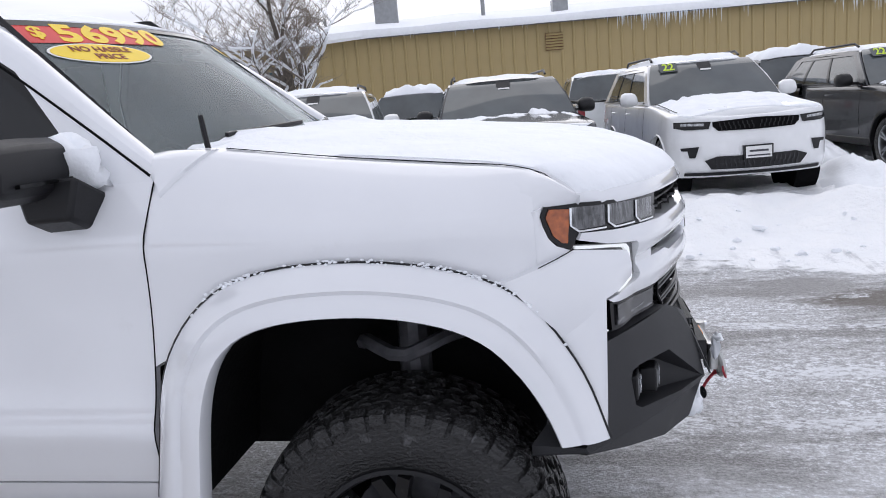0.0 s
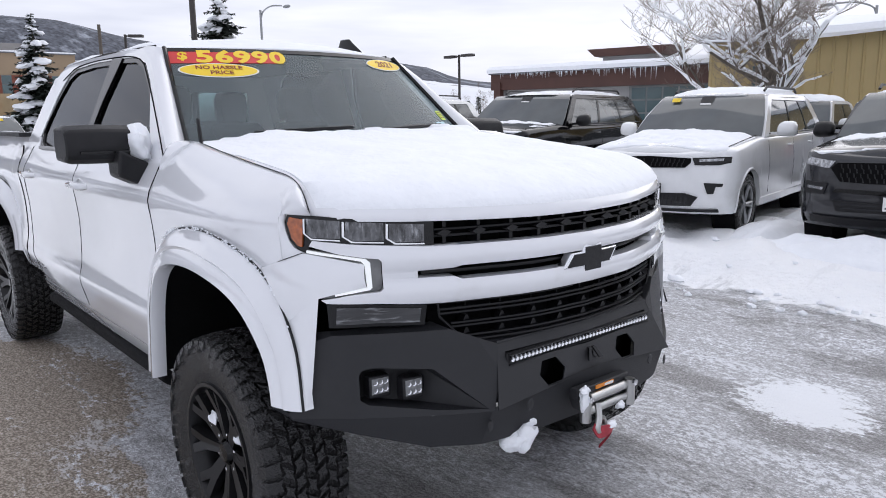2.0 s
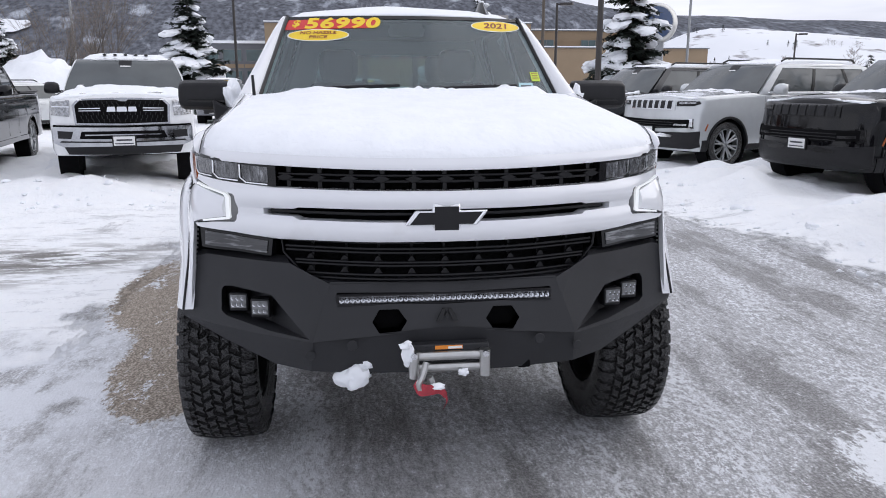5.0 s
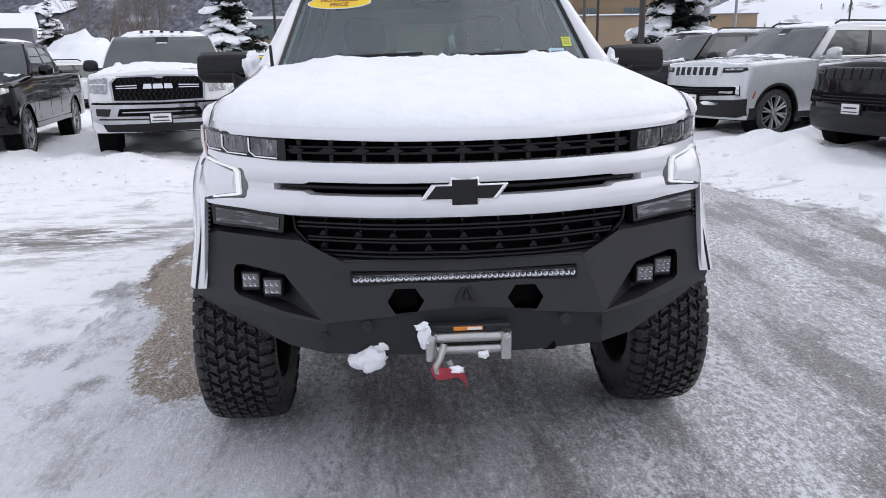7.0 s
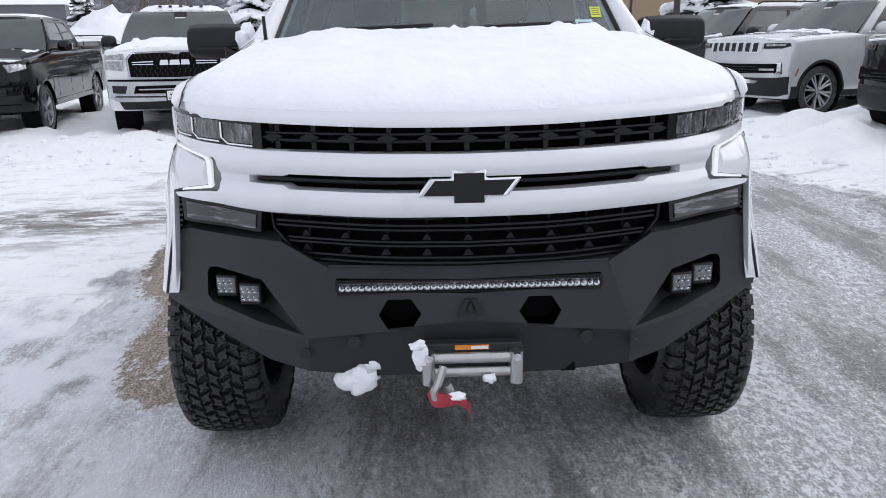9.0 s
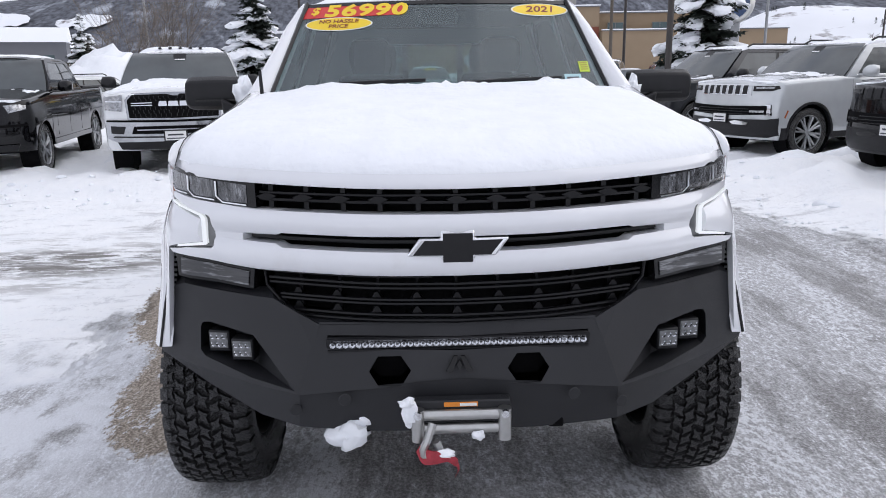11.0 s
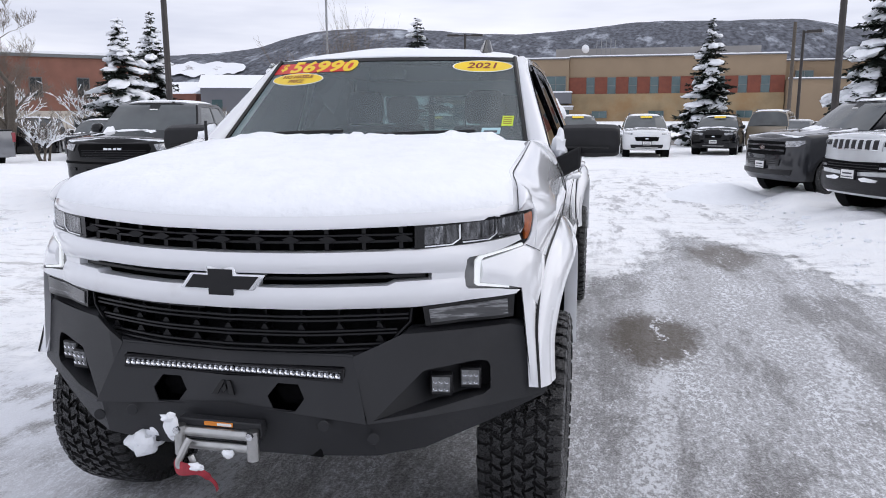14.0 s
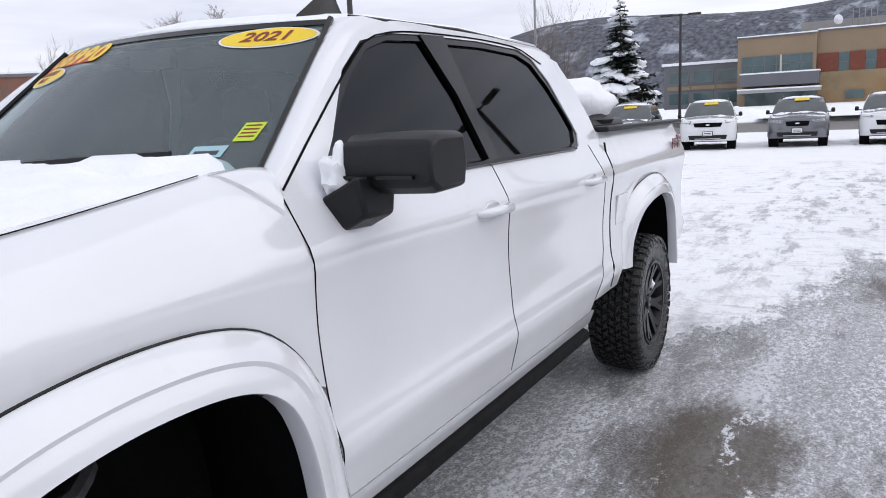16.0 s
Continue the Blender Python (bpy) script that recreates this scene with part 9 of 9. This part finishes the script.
lettering("dollar_sign", "$", 0.078, STICKER_YELLOW, price, lambda u, v, d: on_screen(-0.650 + u, 2.002 + v * 0.70, 0.0045 + d), 0.0006, 0.25, 1.1, "", 0.002)
oval = stick("slogan_sticker", ellipse(-0.515, 1.930, 0.180, 0.036), STICKER_WHITE, 0.004, "yellow oval slogan sticker")
stick("oval_field", ellipse(-0.515, 1.930, 0.172, 0.032), STICKER_YELLOW, 0.0055, "", oval)
lettering("slogan", "NO HASSLE", 0.034, STICKER_INK, oval, lambda u, v, d: on_screen(-0.515 + u, 1.9415 + v * 0.75, 0.007 + d), 0.0004, 0.15, 1.2, "", 0.0006)
lettering("slogan", "PRICE", 0.034, STICKER_INK, oval, lambda u, v, d: on_screen(-0.515 + u, 1.916 + v * 0.75, 0.007 + d), 0.0004, 0.15, 1.2, "", 0.0006)
year = stick("year_sticker", ellipse(0.540, 1.992, 0.160, 0.034), STICKER_WHITE, 0.004, "yellow oval model-year sticker")
stick("oval_field", ellipse(0.540, 1.992, 0.152, 0.030), STICKER_YELLOW, 0.0055, "", year)
lettering("year_figures", "2021", 0.060, STICKER_INK, year, lambda u, v, d: on_screen(0.540 + u, 1.992 + v * 0.75, 0.007 + d), 0.0004, 0.12, 1.35, "", 0.001)
lime = stick("inspection_sticker", [(0.690, 1.672), (0.690, 1.722), (0.745, 1.722), (0.745, 1.672)], STICKER_LIME, 0.004, "lime green inspection sticker")
for k in range(4):
    stick("print_bar", [(0.697, 1.682 + 0.010 * k), (0.697, 1.685 + 0.010 * k), (0.738, 1.685 + 0.010 * k), (0.738, 1.682 + 0.010 * k)], STICKER_INK, 0.0055, "", lime)
permit = stick("permit_sticker", [(0.600, 1.632), (0.600, 1.662), (0.690, 1.662), (0.690, 1.632)], STICKER_BLUE, 0.004, "pale blue permit sticker with dark bars")
stick("print_bar", [(0.612, 1.638), (0.612, 1.648), (0.676, 1.648), (0.676, 1.638)], PLATE_INK, 0.0055, "", permit)
# side decal: plain bars
for k, (x, mt) in enumerate(((-4.78, P_RED), (-4.86, P_GREY), (-4.95, P_RED))):
    obj("decal_bar", box((x, side_y(-1, 1.42) + 0.0035 - 0.01, 1.455), (0.06, 0.004, 0.075)), mt, truck, at=pose(0, 0.008, 0))

# ---- snow on the truck ----
rows = []
for t in steps(0.012, 1.0, 42):
    row = []
    for c in steps(-0.985, 0.985, 44):
        n1 = noise.noise(Vector((c * 3.0, t * 3.0, 2.0)))
        n2 = noise.noise(Vector((c * 11.0, t * 11.0, 5.0)))
        fall = min(1.0, 5.0 * (1 - abs(c)) + 0.02, 7.0 * (t - 0.012) + 0.05)
        th = 0.003 + fall * (0.012 + 0.012 * n1 + 0.006 * n2) + 0.012 * ramp(0.86, 1.0, t) * (0.7 + 0.9 * n2)
        if c > 0.55 and t > 0.8:
            th *= 1 - 0.85 * ramp(0.55, 0.8, c) * ramp(0.8, 0.92, t)
        if c < -0.7 and t > 0.62:
            th *= 1 - 0.9 * ramp(-0.7, -0.85, c)
        row.append(hood_point(c, t, max(-0.006, th)))
    rows.append(row)
tagged(obj("bonnet_snow", shell(rows, 0.03, (0, 0, -1)), SNOW, smooth=70), "layer of snow on the white bonnet", "snow")
rows = []
for u in steps(0.0, 1.0, 60):
    c = -0.90 + 1.84 * u
    y = c * 0.80
    n2 = noise.noise(Vector((c * 9.0, 1.0, 5.0))) + 0.5 * noise.noise(Vector((c * 23.0, 3.0, 5.0)))
    hgt = (0.010 + 0.030 * n2) * ramp(-0.92, -0.55, c) + 0.022 * ramp(0.55, 0.8, c) * ramp(0.97, 0.9, c) + 0.012 * math.exp(-((c - 0.05) / 0.25) ** 2)
    hgt = max(0.004, hgt)
    xb = -0.43 - 0.13 * c * c
    ch = y / 0.8648
    p0, p1, p2 = hood_point(ch, 0.90, -0.012), hood_point(ch, 0.945, hgt * 0.7 + 0.004), hood_point(ch, 0.985, hgt + 0.006)
    sink = 0.045 * (1 - ramp(0.945, 0.80, c) * ramp(-0.905, -0.85, c))
    rows.append([(q[0], q[1], q[2] - sink) for q in [p0, p1, p2, (screen_x(y, 1.62 + hgt) + 0.020, y, max(p2[2] - 0.004, 1.612 + hgt)), (screen_x(y, 1.60 + hgt) + 0.003, y, 1.600 + hgt), (xb - 0.05, y, 1.55)]])
tagged(obj("cowl_snow", Shape().loft(rows, False, False), SNOW, smooth=70), "ragged drift of snow along the windscreen base", "snow")
rows = []
for r_, row0 in enumerate(ROOF_ROWS):
    u = r_ / 16
    row = []
    for j, (x, y, z) in enumerate(row0):
        c = -1 + 2 * j / 14
        e = min(1.0, 6 * (1 - abs(c)) + 0.05, 10 * u + 0.05, 8 * (1 - u) + 0.05)
        row.append((x, y * 0.985, z + 0.003 + 0.030 * e * (0.8 + 0.7 * noise.noise(Vector((x * 2, y * 2, 8))))))
    rows.append(row)
tagged(obj("cab_roof_snow", shell(rows, 0.02, (0, 0, -1)), SNOW, smooth=70), "thin layer of snow on the cab roof", "snow")


def clump(c, r, seed, label="clinging clump of snow", rough=0.7, n=(9, 14)):
    return tagged(obj("snow_clump", Shape().blob(c, r, seed, rough, n[0], n[1]), SNOW, smooth=70), label, "snow", "snow clumps")


clump((-0.84, -0.985, 1.585), (0.085, 0.045, 0.085), 1, "snow packed between mirror and door")
clump((-0.90, -0.975, 1.53), (0.09, 0.030, 0.05), 9, "snow packed between mirror and door")
clump((-0.83, 0.985, 1.565), (0.055, 0.035, 0.07), 2, "snow packed between mirror and door")
clump((0.87, -0.335, 0.600), (0.040, 0.050, 0.045), 3, "lump of snow hanging under the bumper")
clump((0.86, -0.375, 0.590), (0.04, 0.045, 0.03), 4, "lump of snow hanging under the bumper")
clump((0.86, -0.305, 0.640), (0.03, 0.03, 0.035), 5, "lump of snow hanging under the bumper")
clump((0.99, -0.150, 0.715), (0.016, 0.022, 0.04), 6, "snow stuck on the winch fairlead")
clump((1.0, -0.158, 0.755), (0.014, 0.024, 0.014), 13, "snow stuck on the winch fairlead")
clump((1.034, -0.050, 0.610), (0.014, 0.030, 0.011), 7, "snow stuck on the pull strap")
clump((1.0, 0.05, 0.648), (0.012, 0.020, 0.014), 8, "snow stuck on the roller")
clump((-3.66, 0.60, 1.76), (0.44, 0.27, 0.17), 10, "dome of snow on a load in the bed", 0.25, (12, 18))
load = thing("tool_box", "black tool box with rounded lid in the bed", "tool box")
obj("box_body", box((-3.70, 0.56, 1.38), (0.85, 0.56, 0.58)), BLACK_PLASTIC, load, bevel=0.04)
obj("lid", Shape().blob((-3.74, 0.58, 1.66), (0.46, 0.28, 0.10), 1, 0.0, 8, 14), BLACK_PLASTIC, load)
rnd = random.Random(21)
s = Shape()
arch_line = smooth_path(ARCH_OUT[3:13], 120)
for k in range(170):
    i = int(min(119, max(0, rnd.choice((rnd.gauss(28, 5), rnd.gauss(58, 16), rnd.gauss(92, 9))))))
    xo, zo = arch_line[i]
    a = rnd.uniform(0.0012, 0.0042)
    s.blob((xo + rnd.uniform(-0.008, 0.008), -(flare_y(xo, zo) + 0.010 + rnd.uniform(0, 0.008)), zo + rnd.uniform(-0.003, 0.010)), (a * 1.8, a, a), k, 0.5, 3, 5)
tagged(obj("flare_snow_crumbs", s, SNOW, smooth=60), "crumbs of snow along the wheel-arch flare", "snow", kind="stuff")
# snow caught in the front wheels
for x, y in ((0.12, -1.03), (-0.10, -1.03), (0.05, 1.03), (-3.9, -1.03), (-3.98 - 0.1, 1.03)):
    clump((x, y, TYRE_R + 0.10), (0.035, 0.02, 0.03), x * 7, "snow caught between wheel spokes")

# model-year figures and price tags on other windscreens
def screen_tag(v, spec, u0, text, mat_back, mat_ink, w_, h_, label):
    cf, zf, rf, zr = spec["cowl"][0], spec["cowl"][1] - 0.02, spec["roof"][0], spec["H"] - 0.03
    def lay(u, t, d):
        k = 0.86 + t
        z = zf + (zr - zf) * k
        hw = spec["W"] / 2 - 0.25
        c = (u0 + u) / (hw + 0.1)
        return (cf + (rf - cf) * k + 0.10 * (1 - c * c) + 0.008 + d, u0 + u, z + 0.004 + d)
    kz = h_ / (zr - zf)
    p = obj("screen_tag", plate(dense([(-w_ / 2, -kz / 2), (w_ / 2, -kz / 2), (w_ / 2, kz / 2), (-w_ / 2, kz / 2)], 0.1), [], lambda u, t, d: lay(u, t, -d), 0.002), mat_back, v, label, smooth=0)
    if text:
        lettering("year_figures", text, h_ * 1.1, mat_ink, p, lambda u, t, d: lay(u, t / (zr - zf), 0.003 + d), 0.0005, 0, 1.2, "", 0.003)


screen_tag(dur_a, DURANGO, -0.50, "22", CAR_GLASS, STICKER_LIME, 0.24, 0.12, "green model-year figures")
screen_tag(dur_b, DURANGO, -0.45, "", STICKER_YELLOW, STICKER_INK, 0.13, 0.055, "yellow model-year tag")
screen_tag(edge_suv, EXPLORER, -0.55, "22", CAR_GLASS, STICKER_LIME, 0.24, 0.12, "green model-year figures")
for o in list(scene.collection.objects):
    if o.parent is None and o.get("category") in ("car", "suv") and -30.5 < o.location.x < -25:
        screen_tag(o, SMALL, 0.05, "", STICKER_YELLOW, STICKER_INK, 0.46, 0.075, "yellow windscreen price strip")
